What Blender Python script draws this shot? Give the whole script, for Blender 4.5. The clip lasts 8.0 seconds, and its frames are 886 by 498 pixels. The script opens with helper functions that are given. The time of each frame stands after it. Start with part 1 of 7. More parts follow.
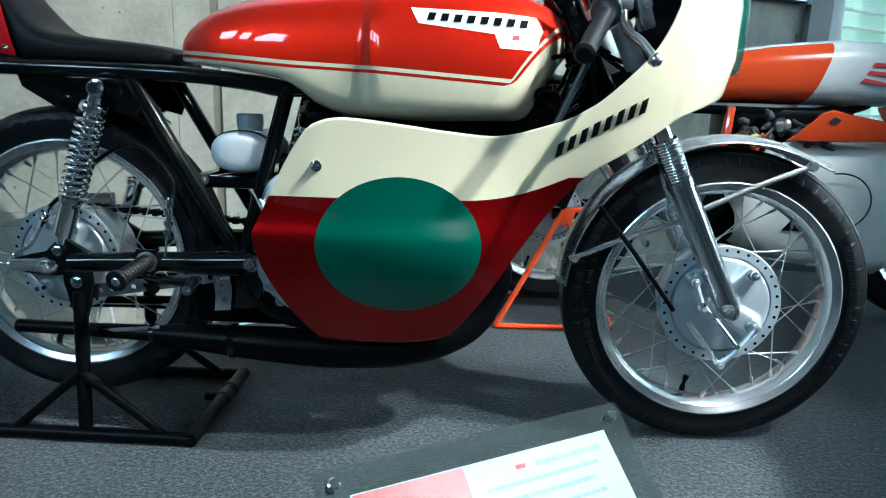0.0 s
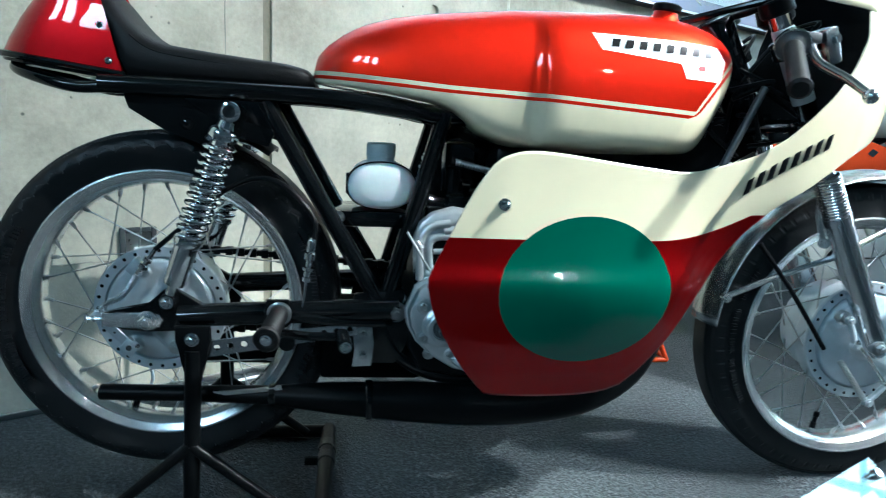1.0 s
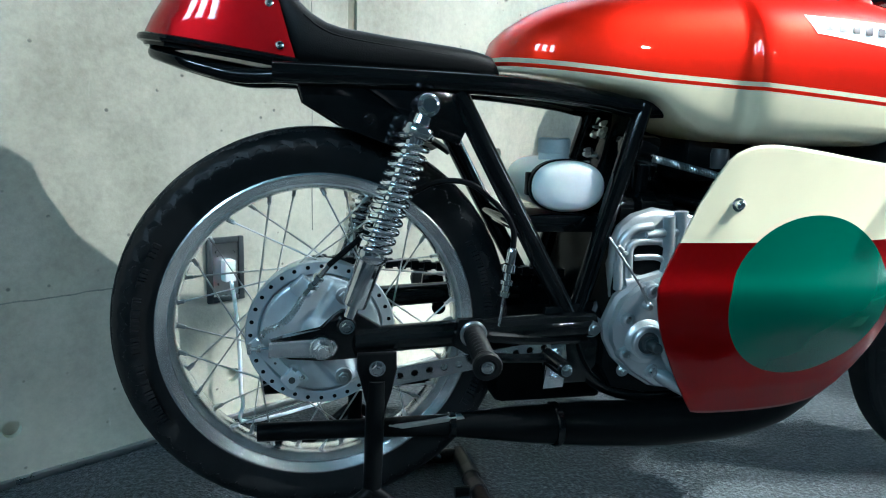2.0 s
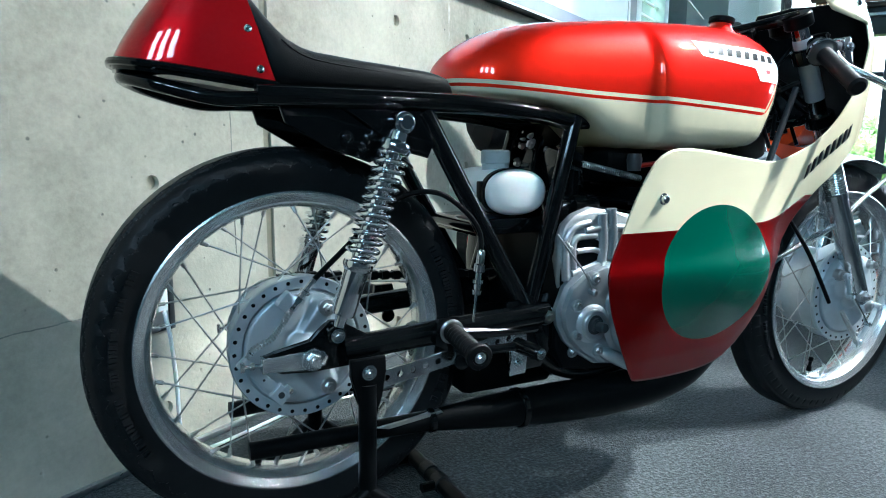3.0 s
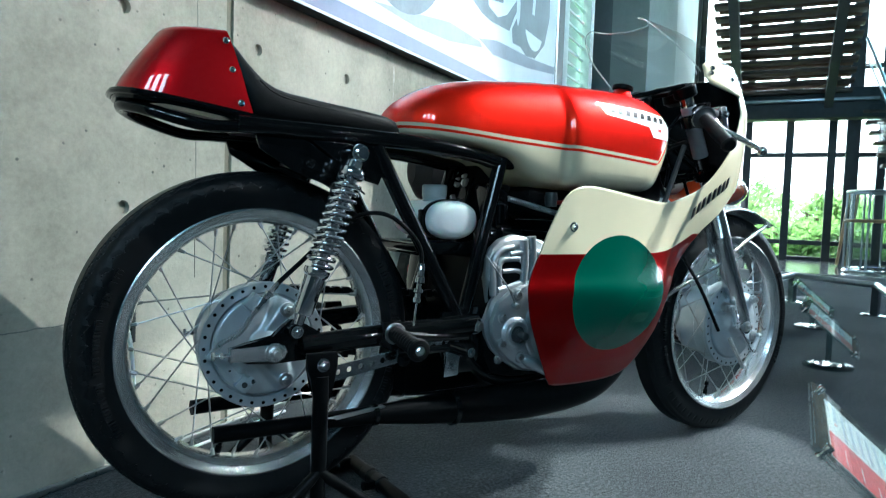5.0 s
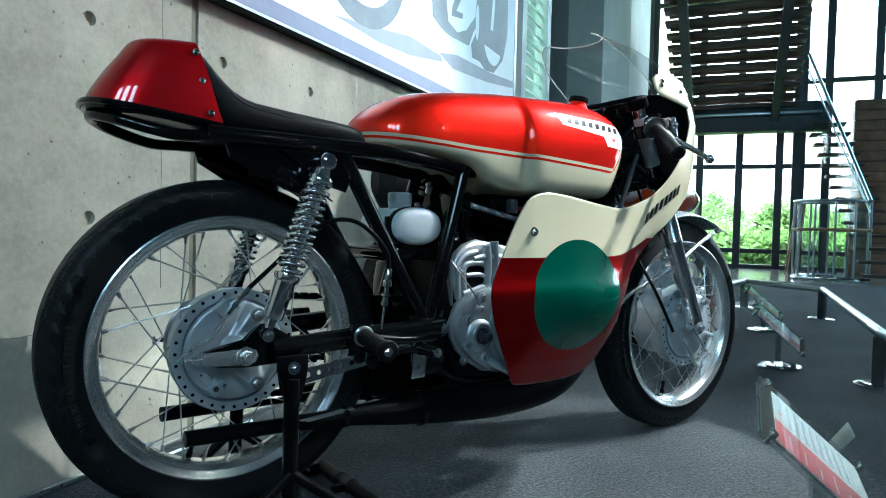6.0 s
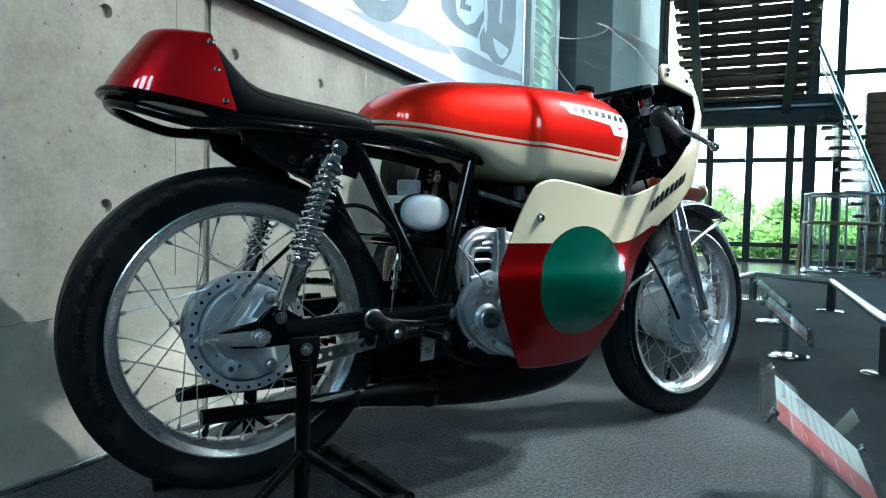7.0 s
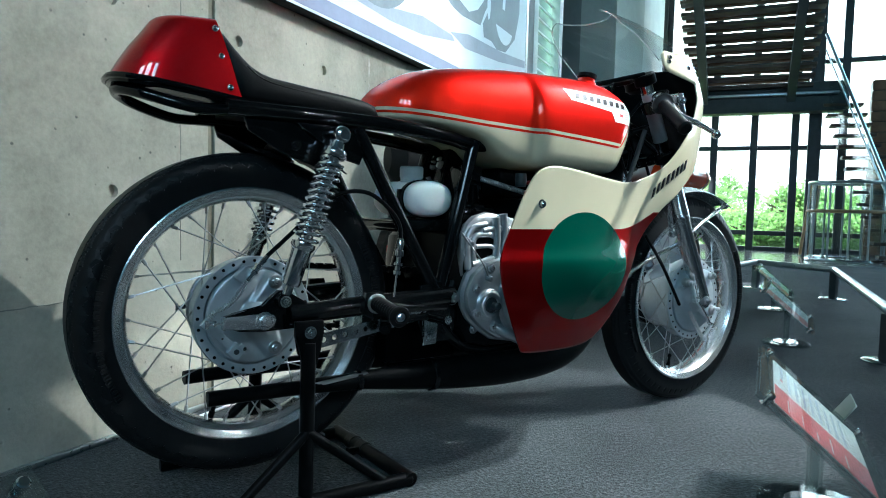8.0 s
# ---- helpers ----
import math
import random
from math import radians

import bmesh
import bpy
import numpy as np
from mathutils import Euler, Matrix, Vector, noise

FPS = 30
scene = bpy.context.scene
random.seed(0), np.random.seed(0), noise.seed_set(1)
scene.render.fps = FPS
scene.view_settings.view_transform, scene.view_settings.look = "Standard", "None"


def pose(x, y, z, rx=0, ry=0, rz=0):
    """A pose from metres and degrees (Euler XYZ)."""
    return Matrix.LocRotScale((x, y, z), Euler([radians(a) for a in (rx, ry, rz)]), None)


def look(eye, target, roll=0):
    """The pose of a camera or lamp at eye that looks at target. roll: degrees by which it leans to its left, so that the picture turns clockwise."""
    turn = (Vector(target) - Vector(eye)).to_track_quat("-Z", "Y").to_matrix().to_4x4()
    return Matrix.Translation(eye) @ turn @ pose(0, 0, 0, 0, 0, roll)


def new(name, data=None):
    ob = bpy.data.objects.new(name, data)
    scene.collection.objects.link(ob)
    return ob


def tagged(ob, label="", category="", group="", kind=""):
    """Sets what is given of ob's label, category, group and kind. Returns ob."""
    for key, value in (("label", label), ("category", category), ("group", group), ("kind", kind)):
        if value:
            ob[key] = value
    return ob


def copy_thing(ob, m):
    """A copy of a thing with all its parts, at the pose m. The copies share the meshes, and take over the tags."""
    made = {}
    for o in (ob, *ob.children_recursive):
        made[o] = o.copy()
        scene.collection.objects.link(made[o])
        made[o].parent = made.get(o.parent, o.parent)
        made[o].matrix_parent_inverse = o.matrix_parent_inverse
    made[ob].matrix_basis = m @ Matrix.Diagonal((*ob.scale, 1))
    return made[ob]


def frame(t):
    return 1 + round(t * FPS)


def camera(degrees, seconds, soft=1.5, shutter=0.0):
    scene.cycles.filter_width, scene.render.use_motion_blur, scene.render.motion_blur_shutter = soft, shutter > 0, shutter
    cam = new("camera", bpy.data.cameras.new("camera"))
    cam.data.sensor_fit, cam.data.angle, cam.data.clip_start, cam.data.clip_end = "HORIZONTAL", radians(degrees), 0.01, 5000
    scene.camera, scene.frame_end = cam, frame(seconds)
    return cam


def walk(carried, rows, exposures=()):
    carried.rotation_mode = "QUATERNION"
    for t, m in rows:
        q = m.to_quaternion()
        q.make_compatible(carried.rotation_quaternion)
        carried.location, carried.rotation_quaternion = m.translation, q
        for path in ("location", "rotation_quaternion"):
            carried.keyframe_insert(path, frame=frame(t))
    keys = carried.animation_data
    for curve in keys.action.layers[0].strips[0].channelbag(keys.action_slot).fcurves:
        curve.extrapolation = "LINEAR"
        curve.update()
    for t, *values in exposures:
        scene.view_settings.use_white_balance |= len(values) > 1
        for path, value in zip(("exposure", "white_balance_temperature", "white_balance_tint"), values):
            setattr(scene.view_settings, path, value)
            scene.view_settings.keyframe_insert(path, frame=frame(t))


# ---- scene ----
cam = camera(66.9, 8.0, 1.0, 0.25)
PATH = [
    (0, (0.799, -1.331, 0.677), (0.738, 0.619, 0.239), 1.8),
    (0.5, (0.56, -1.274, 0.663), (0.731, 0.67, 0.225), 5.8),
    (1, (0.34, -1.196, 0.677), (0.58, 0.754, 0.305), 2.8),
    (1.5, (0.122, -1.086, 0.657), (0.489, 0.845, 0.286), 1.1),
    (2, (-0.032, -1.012, 0.66), (0.398, 0.904, 0.277), 2.2),
    (2.2, (-0.081, -0.991, 0.658), (0.551, 0.875, 0.312), 2.8),
    (3.3, (-0.28, -1.057, 0.649), (0.609, 0.708, 0.336), 0.2),
    (3.5, (-0.295, -1.09, 0.66), (0.573, 0.689, 0.373), 0.6),
    (4, (-0.317, -1.163, 0.641), (0.657, 0.568, 0.409), -0.7),
    (4.5, (-0.328, -1.181, 0.612), (0.712, 0.515, 0.414), -0.0),
    (5, (-0.345, -1.182, 0.585), (0.714, 0.511, 0.469), 2.0),
    (5.2, (-0.35, -1.185, 0.582), (0.755, 0.482, 0.529), 2.1),
    (6.5, (-0.387, -1.233, 0.56), (0.771, 0.396, 0.483), 1.4),
    (7, (-0.39, -1.241, 0.551), (0.741, 0.406, 0.466), 1.3),
    (7.5, (-0.393, -1.25, 0.545), (0.736, 0.397, 0.436), 1.5),
    (8, (-0.397, -1.255, 0.547), (0.726, 0.396, 0.426), 1.4),
]
EXPOSURES = [(0, 2.42, 5330, 9), (0.5, 2.58, 5330, 9), (1, 2.74, 5350, 9), (2, 2.86, 5370, 9), (3.5, 2.72, 5420, 12), (5, 2.42, 5420, 9), (6.5, 2.15, 5420, 9), (8, 2.15, 5420, 9)]
walk(cam, [(t, look(eye, target, roll)) for t, eye, target, roll in PATH], EXPOSURES)

# The concrete wall runs through WO at WA degrees; u along it, v out from it towards the visitor.
WA = math.radians(31.5)
WO = (0.08, 0.56)


def uv(u, v, z=0.0):
    return Vector((WO[0] + u * math.cos(WA) + v * math.sin(WA), WO[1] + u * math.sin(WA) - v * math.cos(WA), z))


# ---- light ----
world = bpy.data.worlds.new("sky")
scene.world = world
world.use_nodes = True
wn = world.node_tree.nodes
sky = wn.new("ShaderNodeTexSky")
sky.sky_type, sky.sun_disc = "NISHITA", False
sky.dust_density, sky.air_density = 6.0, 0.4
sky.sun_elevation, sky.sun_rotation = radians(50), radians(-150)
world.node_tree.links.new(sky.outputs["Color"], wn["Background"].inputs["Color"])
wn["Background"].inputs["Strength"].default_value = 0.1


def lamp(name, kind, energy, m, color=(1, 1, 1)):
    data = bpy.data.lights.new(name, kind)
    data.energy, data.color = energy, color
    ob = new(name, data)
    ob.matrix_world = m
    return ob


sun = lamp("sun", "SUN", 5.0, look(uv(-6, -8, 12), uv(0, 0, 0)), (1.0, 0.96, 0.88))
sun.data.angle = radians(0.5)


def spot(eye, target, energy, size, blend=0.35, radius=0.018):
    ob = lamp("spot_light", "SPOT", energy, look(eye, target), (1.0, 1.0, 0.86))
    ob.data.spot_size, ob.data.spot_blend, ob.data.shadow_soft_size = radians(size), blend, radius
    return ob


spot((2.73, -0.645, 3.03), (1.0, -0.1, 0.55), 178, 23.6, 0.15)
spot((3.15, -1.2, 3.2), (0.15, 0.6, 0.65), 142, 51, 0.5)
spot((2.5, -5.5, 3.1), (0.6, -0.25, 0.42), 17, 20, 0.7, 0.04)


def window_light(u, v, z, target, w, h, energy, color=(0.36, 0.85, 1.0)):
    ob = lamp("window_light", "AREA", energy, look(uv(u, v, z), uv(*target)), color)
    ob.data.shape, ob.data.size, ob.data.size_y = "RECTANGLE", w, h
    return ob


window_light(10.3, 5.0, 4.7, (0, 2.5, 1.0), 4.6, 2.0, 35)
for v in (2.2, 3.7, 5.2):
    window_light(-7.15, v, 4.5, (0, v, 4.5), 0.9, 1.6, 11)
window_light(8.3, 7.75, 2.9, (8.3, 0, 2.4), 3.2, 2.6, 14)


# ---- materials ----
class Mat:
    """A small builder round a Principled material."""

    def __init__(self, name, color, rough=0.5, metal=0.0, **inputs):
        self.mat = bpy.data.materials.new(name)
        self.mat.use_nodes = True
        self.nodes, self.links = self.mat.node_tree.nodes, self.mat.node_tree.links
        self.bsdf = self.nodes["Principled BSDF"]
        self.set("Base Color", (*color, 1)), self.set("Roughness", rough), self.set("Metallic", metal)
        for key, value in inputs.items():
            self.set(key.replace("_", " "), value)
        self.color = color
        self.coords = self.nodes.new("ShaderNodeTexCoord").outputs["Object"]

    def set(self, key, value):
        self.bsdf.inputs[key].default_value = value

    def link(self, out, key):
        self.links.new(out, self.bsdf.inputs[key])

    def noise(self, scale, detail=3.0, rough=0.55, stretch=None):
        n = self.nodes.new("ShaderNodeTexNoise")
        n.inputs["Scale"].default_value, n.inputs["Detail"].default_value, n.inputs["Roughness"].default_value = scale, detail, rough
        if stretch:
            m = self.nodes.new("ShaderNodeMapping")
            m.inputs["Scale"].default_value = stretch
            self.links.new(self.coords, m.inputs["Vector"])
            self.links.new(m.outputs["Vector"], n.inputs["Vector"])
        else:
            self.links.new(self.coords, n.inputs["Vector"])
        return n.outputs["Fac"]

    def ramp(self, fac, stops):
        r = self.nodes.new("ShaderNodeValToRGB")
        els = r.color_ramp.elements
        while len(els) < len(stops):
            els.new(0.5)
        for e, (p, c) in zip(els, stops):
            e.position, e.color = p, (c, c, c, 1) if isinstance(c, (int, float)) else (*c, 1)
        self.links.new(fac, r.inputs["Fac"])
        return r.outputs["Color"]

    def math(self, op, a, b=None, clamp=False):
        n = self.nodes.new("ShaderNodeMath")
        n.operation, n.use_clamp = op, clamp
        for i, v in enumerate((a, b)):
            if v is None:
                continue
            if isinstance(v, (int, float)):
                n.inputs[i].default_value = v
            else:
                self.links.new(v, n.inputs[i])
        return n.outputs[0]

    def mix(self, fac, a, b):
        n = self.nodes.new("ShaderNodeMix")
        n.data_type = "RGBA"
        for key, v in ((0, fac), (6, a), (7, b)):
            if isinstance(v, tuple):
                n.inputs[key].default_value = (*v, 1)
            elif isinstance(v, (int, float)):
                n.inputs[key].default_value = v
            else:
                self.links.new(v, n.inputs[key])
        return n.outputs[2]

    def bump(self, height, strength=0.3, distance=0.002):
        b = self.nodes.new("ShaderNodeBump")
        b.inputs["Strength"].default_value, b.inputs["Distance"].default_value = strength, distance
        self.links.new(height, b.inputs["Height"])
        self.link(b.outputs["Normal"], "Normal")
        return self

    def vary(self, scale, amount=0.25, bump=0.0, rough_amount=0.1, distance=0.001):
        """Two scales of variation in colour and roughness, and fine relief."""
        big, fine = self.noise(scale, 4), self.noise(scale * 9, 3)
        f = self.math("ADD", self.math("MULTIPLY", big, 0.65), self.math("MULTIPLY", fine, 0.35))
        dark = tuple(c * (1 - amount) for c in self.color)
        light = tuple(min(1, c * (1 + amount)) for c in self.color)
        self.link(self.ramp(f, [(0.35, dark), (0.65, light)]), "Base Color")
        base = self.bsdf.inputs["Roughness"].default_value
        self.link(self.math("ADD", self.math("MULTIPLY", fine, 2 * rough_amount), base - rough_amount, True), "Roughness")
        if bump:
            self.bump(fine, bump, distance)
        return self


def concrete_material():
    m = Mat("board_concrete", (0.47, 0.47, 0.42), 0.75)
    cloud, mid, streak = m.noise(1.6, 5), m.noise(9, 4), m.noise(3.0, 4, 0.6, (1.0, 1.0, 0.12))
    grain = m.noise(70, 4, 0.7)
    f = m.math("ADD", m.math("ADD", m.math("MULTIPLY", cloud, 0.38), m.math("MULTIPLY", mid, 0.22)), m.math("ADD", m.math("MULTIPLY", streak, 0.22), m.math("MULTIPLY", grain, 0.18)))
    base = m.ramp(f, [(0.36, (0.225, 0.215, 0.17)), (0.5, (0.4, 0.38, 0.31)), (0.66, (0.58, 0.555, 0.455))])
    pits = m.nodes.new("ShaderNodeTexVoronoi")
    pits.inputs["Scale"].default_value, pits.inputs["Randomness"].default_value = 26, 1
    m.links.new(m.coords, pits.inputs["Vector"])
    gate = m.ramp(m.noise(31, 1), [(0.46, 0.0), (0.54, 1.0)])
    dot = m.math("MULTIPLY", m.ramp(pits.outputs["Distance"], [(0.05, 1.0), (0.11, 0.0)]), gate)
    scratch = m.ramp(m.noise(16, 5, 0.7, (1.0, 1.0, 0.25)), [(0.66, 0.0), (0.72, 1.0)])
    patch = m.math("MULTIPLY", scratch, m.ramp(m.noise(2.4, 2), [(0.46, 0.0), (0.58, 0.6)]))
    col = m.mix(m.math("MULTIPLY", dot, 0.85), m.mix(patch, base, (0.68, 0.67, 0.62)), (0.1, 0.1, 0.09))
    m.link(col, "Base Color")
    m.bump(m.math("SUBTRACT", m.math("ADD", m.math("MULTIPLY", mid, 0.4), m.math("MULTIPLY", m.noise(140, 3), 0.35)), dot), 0.45, 0.003)
    return m.mat


def carpet_material():
    m = Mat("loop_carpet", (0.06, 0.065, 0.066), 0.95, Sheen_Weight=0.06, Sheen_Roughness=0.3)
    loops = m.nodes.new("ShaderNodeTexVoronoi")
    loops.inputs["Scale"].default_value = 260
    m.links.new(m.coords, loops.inputs["Vector"])
    mottle, stain = m.noise(120, 3, 0.7), m.noise(2.2, 4)
    f = m.math("ADD", m.math("MULTIPLY", mottle, 0.75), m.math("MULTIPLY", stain, 0.25))
    m.link(m.ramp(f, [(0.36, (0.007, 0.0105, 0.0125)), (0.5, (0.026, 0.033, 0.037)), (0.64, (0.082, 0.095, 0.103))]), "Base Color")
    m.bump(m.math("ADD", loops.outputs["Distance"], mottle), 0.8, 0.003)
    return m.mat


def glass_material(name, tint=(1, 1, 1), ior=1.45, rough=0.0, body=0.0):
    m = bpy.data.materials.new(name)
    m.use_nodes = True
    n, l = m.node_tree.nodes, m.node_tree.links
    n.remove(n["Principled BSDF"])
    clear, gloss, fres, mix = n.new("ShaderNodeBsdfTransparent"), n.new("ShaderNodeBsdfGlossy"), n.new("ShaderNodeLayerWeight"), n.new("ShaderNodeMixShader")
    clear.inputs["Color"].default_value = (*tint, 1)
    gloss.inputs["Roughness"].default_value = rough
    fres.inputs["Blend"].default_value = 0.5
    power, gain = n.new("ShaderNodeMath"), n.new("ShaderNodeMath")
    power.operation, gain.operation = "POWER", "MULTIPLY_ADD"
    power.inputs[1].default_value, gain.inputs[1].default_value, gain.inputs[2].default_value = 5.0, 0.3, ((ior - 1) / (ior + 1)) ** 2 * 1.6
    l.new(fres.outputs["Facing"], power.inputs[0]), l.new(power.outputs[0], gain.inputs[0])
    l.new(gain.outputs[0], mix.inputs[0]), l.new(clear.outputs[0], mix.inputs[1]), l.new(gloss.outputs[0], mix.inputs[2])
    out = mix
    if body:
        haze, mix2 = n.new("ShaderNodeBsdfDiffuse"), n.new("ShaderNodeMixShader")
        haze.inputs["Color"].default_value, mix2.inputs[0].default_value = (0.8, 0.85, 0.83, 1), body
        l.new(mix.outputs[0], mix2.inputs[1]), l.new(haze.outputs[0], mix2.inputs[2])
        out = mix2
    l.new(out.outputs[0], n["Material Output"].inputs["Surface"])
    return m


RED = (0.34, 0.002, 0.003)
CREAM = (0.66, 0.6, 0.42)
GREEN = (0.002, 0.07, 0.044)


def paint(name, color, rough=0.22, metal=0.0, edge=(1, 1, 1)):
    m = Mat(name, color, rough, metal, Coat_Weight=1.0, Coat_Roughness=0.02, Specular_IOR_Level=0.25, Specular_Tint=(*edge, 1))
    m.vary(5, 0.06, 0.02, 0.04)
    return m.mat


def fairing_paint():
    """Cream over red with a green disc, divided along painted lines."""
    m = Mat("racing_fairing_paint", CREAM, 0.24, 0.0, Coat_Weight=0.6, Coat_Roughness=0.03, Specular_IOR_Level=0.35)
    sep = m.nodes.new("ShaderNodeSeparateXYZ")
    m.links.new(m.coords, sep.inputs[0])
    x, z = sep.outputs["X"], sep.outputs["Z"]
    rise = m.math("MAXIMUM", m.math("SUBTRACT", x, 0.8), 0.0)
    line = m.math("MINIMUM", m.math("ADD", m.math("MULTIPLY", m.math("MULTIPLY", rise, rise), 1.3), 0.509), 0.55)
    below = m.math("GREATER_THAN", m.math("SUBTRACT", line, z), 0.0)
    dx, dz = m.math("DIVIDE", m.math("SUBTRACT", x, 0.688), 0.141), m.math("DIVIDE", m.math("SUBTRACT", z, 0.427), 0.119)
    disc = m.math("LESS_THAN", m.math("ADD", m.math("MULTIPLY", dx, dx), m.math("MULTIPLY", dz, dz)), 1.0)
    tone = m.ramp(m.noise(6, 4), [(0.3, 0.94), (0.7, 1.0)])
    col = m.mix(disc, m.mix(below, CREAM, RED), GREEN)
    mul = m.nodes.new("ShaderNodeMix")
    mul.data_type, mul.blend_type = "RGBA", "MULTIPLY"
    mul.inputs[0].default_value = 1.0
    m.links.new(col, mul.inputs[6]), m.links.new(tone, mul.inputs[7])
    m.link(mul.outputs[2], "Base Color")
    m.link(m.math("SUBTRACT", m.math("MULTIPLY", below, 0.9), m.math("MULTIPLY", disc, 0.9), True), "Metallic")
    m.link(m.math("ADD", m.math("MULTIPLY", m.math("SUBTRACT", below, disc, True), 0.12), 0.22), "Roughness")
    m.link(m.mix(m.math("SUBTRACT", below, disc, True), (1.0, 1.0, 1.0), (0.35, 0.0, 0.0)), "Specular Tint")
    m.bump(m.noise(14, 2), 0.02, 0.001)
    return m.mat


M_CONCRETE, M_CARPET = concrete_material(), carpet_material()
M_RED, M_CREAM, M_FAIRING = paint("red_paint", (0.74, 0.02, 0.005), 0.42, 0.8, (0.7, 0.04, 0.01)), paint("cream_paint", CREAM, 0.25), fairing_paint()
# The bike's red mixed darker: the tail's weaker light is put into its colour.
M_TAIL = paint("shaded_red_paint", (0.4, 0.004, 0.007), 0.34, 0.6, (0.5, 0.02, 0.02))
M_WHITE, M_ORANGE = paint("white_paint", (0.66, 0.68, 0.66), 0.25), paint("orange_paint", (0.62, 0.062, 0.012), 0.25)
M_BLACK = Mat("black_enamel", (0.0025, 0.003, 0.0034), 0.09, 0.0, Specular_IOR_Level=0.4).vary(20, 0.2, 0.0, 0.03).mat
M_MATT = Mat("matt_black", (0.0022, 0.0026, 0.003), 0.36, 0.0, Specular_IOR_Level=0.07).vary(30, 0.25, 0.1, 0.1).mat
M_VINYL = Mat("black_vinyl", (0.005, 0.005, 0.0054), 0.48, 0.0, Specular_IOR_Level=0.2).vary(70, 0.2, 0.35, 0.08).mat
M_RUBBER = Mat("tyre_rubber", (0.007, 0.008, 0.009), 0.45, 0.0, Specular_IOR_Level=0.2).vary(25, 0.3, 0.15, 0.1).mat
M_CHROME = Mat("chrome", (0.78, 0.8, 0.82), 0.08, 1.0).vary(6, 0.04, 0.0, 0.008).mat
M_ALLOY = Mat("polished_alloy", (0.6, 0.63, 0.66), 0.19, 1.0).vary(5, 0.06, 0.0, 0.012).mat
M_SATIN = Mat("satin_alloy", (0.66, 0.68, 0.69), 0.25, 0.88).vary(40, 0.03, 0.0, 0.01).mat
M_CAST = Mat("cast_alloy", (0.5, 0.56, 0.6), 0.32, 0.55).vary(7, 0.1, 0.0, 0.03).mat
M_ENGINE = Mat("engine_alloy", (0.46, 0.49, 0.51), 0.35, 0.74).vary(14, 0.07, 0.0, 0.02).mat
M_STEEL = Mat("brushed_steel", (0.5, 0.52, 0.53), 0.28, 1.0).vary(8, 0.1, 0.0, 0.02).mat
M_DARKSTEEL = Mat("dark_painted_steel", (0.03, 0.035, 0.038), 0.45).vary(12, 0.25, 0.05, 0.1).mat
M_PLASTIC = Mat("white_plastic", (0.8, 0.82, 0.82), 0.4, 0.0, Subsurface_Weight=0.15).vary(20, 0.04, 0.0, 0.05).mat
M_GREYCAP = Mat("grey_plastic", (0.36, 0.42, 0.43), 0.45).vary(30, 0.08, 0.05).mat
M_SCREEN = glass_material("clear_acrylic_screen", (0.9, 0.92, 0.92), 1.7)
M_EDGE = glass_material("cut_acrylic_edge", (0.85, 0.88, 0.88), 1.5, 0.1, 0.45)
M_ACRYLIC = glass_material("clear_acrylic", (0.84, 0.88, 0.88), 1.45, 0.01, 0.01)
M_GLASS = glass_material("window_glass", (0.93, 0.97, 0.96), 1.45)
M_GREENGLASS = glass_material("pale_green_glass", (0.78, 0.95, 0.86), 1.45, 0.05, 0.5)
M_PAPER = Mat("white_card", (0.64, 0.65, 0.64), 0.5).vary(6, 0.03).mat
M_PRINTRED = Mat("red_print", (0.62, 0.05, 0.05), 0.4).vary(6, 0.1).mat
M_PRINTGREY = Mat("grey_print", (0.27, 0.3, 0.35), 0.5).vary(8, 0.15).mat
M_PRINTPALE = Mat("pale_blue_print", (0.42, 0.45, 0.56), 0.5).vary(8, 0.1).mat
M_POSTER = Mat("poster_paper", (0.8, 0.85, 0.92), 0.35).vary(2.0, 0.05).mat
M_NAVY = Mat("navy_border", (0.26, 0.27, 0.42), 0.4).vary(5, 0.1).mat
M_WOOD = Mat("stained_wood", (0.2, 0.1, 0.05), 0.45).vary(6, 0.3, 0.1).mat
M_PALEWOOD = Mat("pale_wood", (0.4, 0.24, 0.12), 0.45).vary(6, 0.25, 0.1).mat
M_TREAD = Mat("dark_wood_tread", (0.07, 0.04, 0.025), 0.5).vary(6, 0.3, 0.1).mat
M_STONE = Mat("polished_floor_stone", (0.3, 0.29, 0.27), 0.12).vary(3, 0.15).mat
M_RECESS = Mat("recess_paint", (0.3, 0.31, 0.3), 0.7).vary(2, 0.12, 0.1).mat
M_POSTGREY = Mat("grey_post_paint", (0.22, 0.21, 0.2), 0.6).vary(3, 0.1, 0.05).mat
M_PALEPLASTER = Mat("pale_plaster", (0.8, 0.82, 0.79), 0.8).vary(2, 0.08, 0.1).mat
M_PLASTER = Mat("grey_plaster", (0.6, 0.62, 0.58), 0.8).vary(2, 0.1, 0.1).mat
M_DARKPLASTER = Mat("dark_ceiling_paint", (0.08, 0.085, 0.09), 0.8).vary(2, 0.15, 0.1).mat
M_LEAF = Mat("leaf", (0.14, 0.29, 0.05), 0.5, 0.0, Transmission_Weight=0.0).vary(1.2, 0.45).mat
M_GRASS = Mat("grass", (0.1, 0.2, 0.03), 0.8).vary(2, 0.35, 0.3).mat
M_BARK = Mat("bark", (0.08, 0.06, 0.04), 0.9).vary(12, 0.3, 0.4).mat


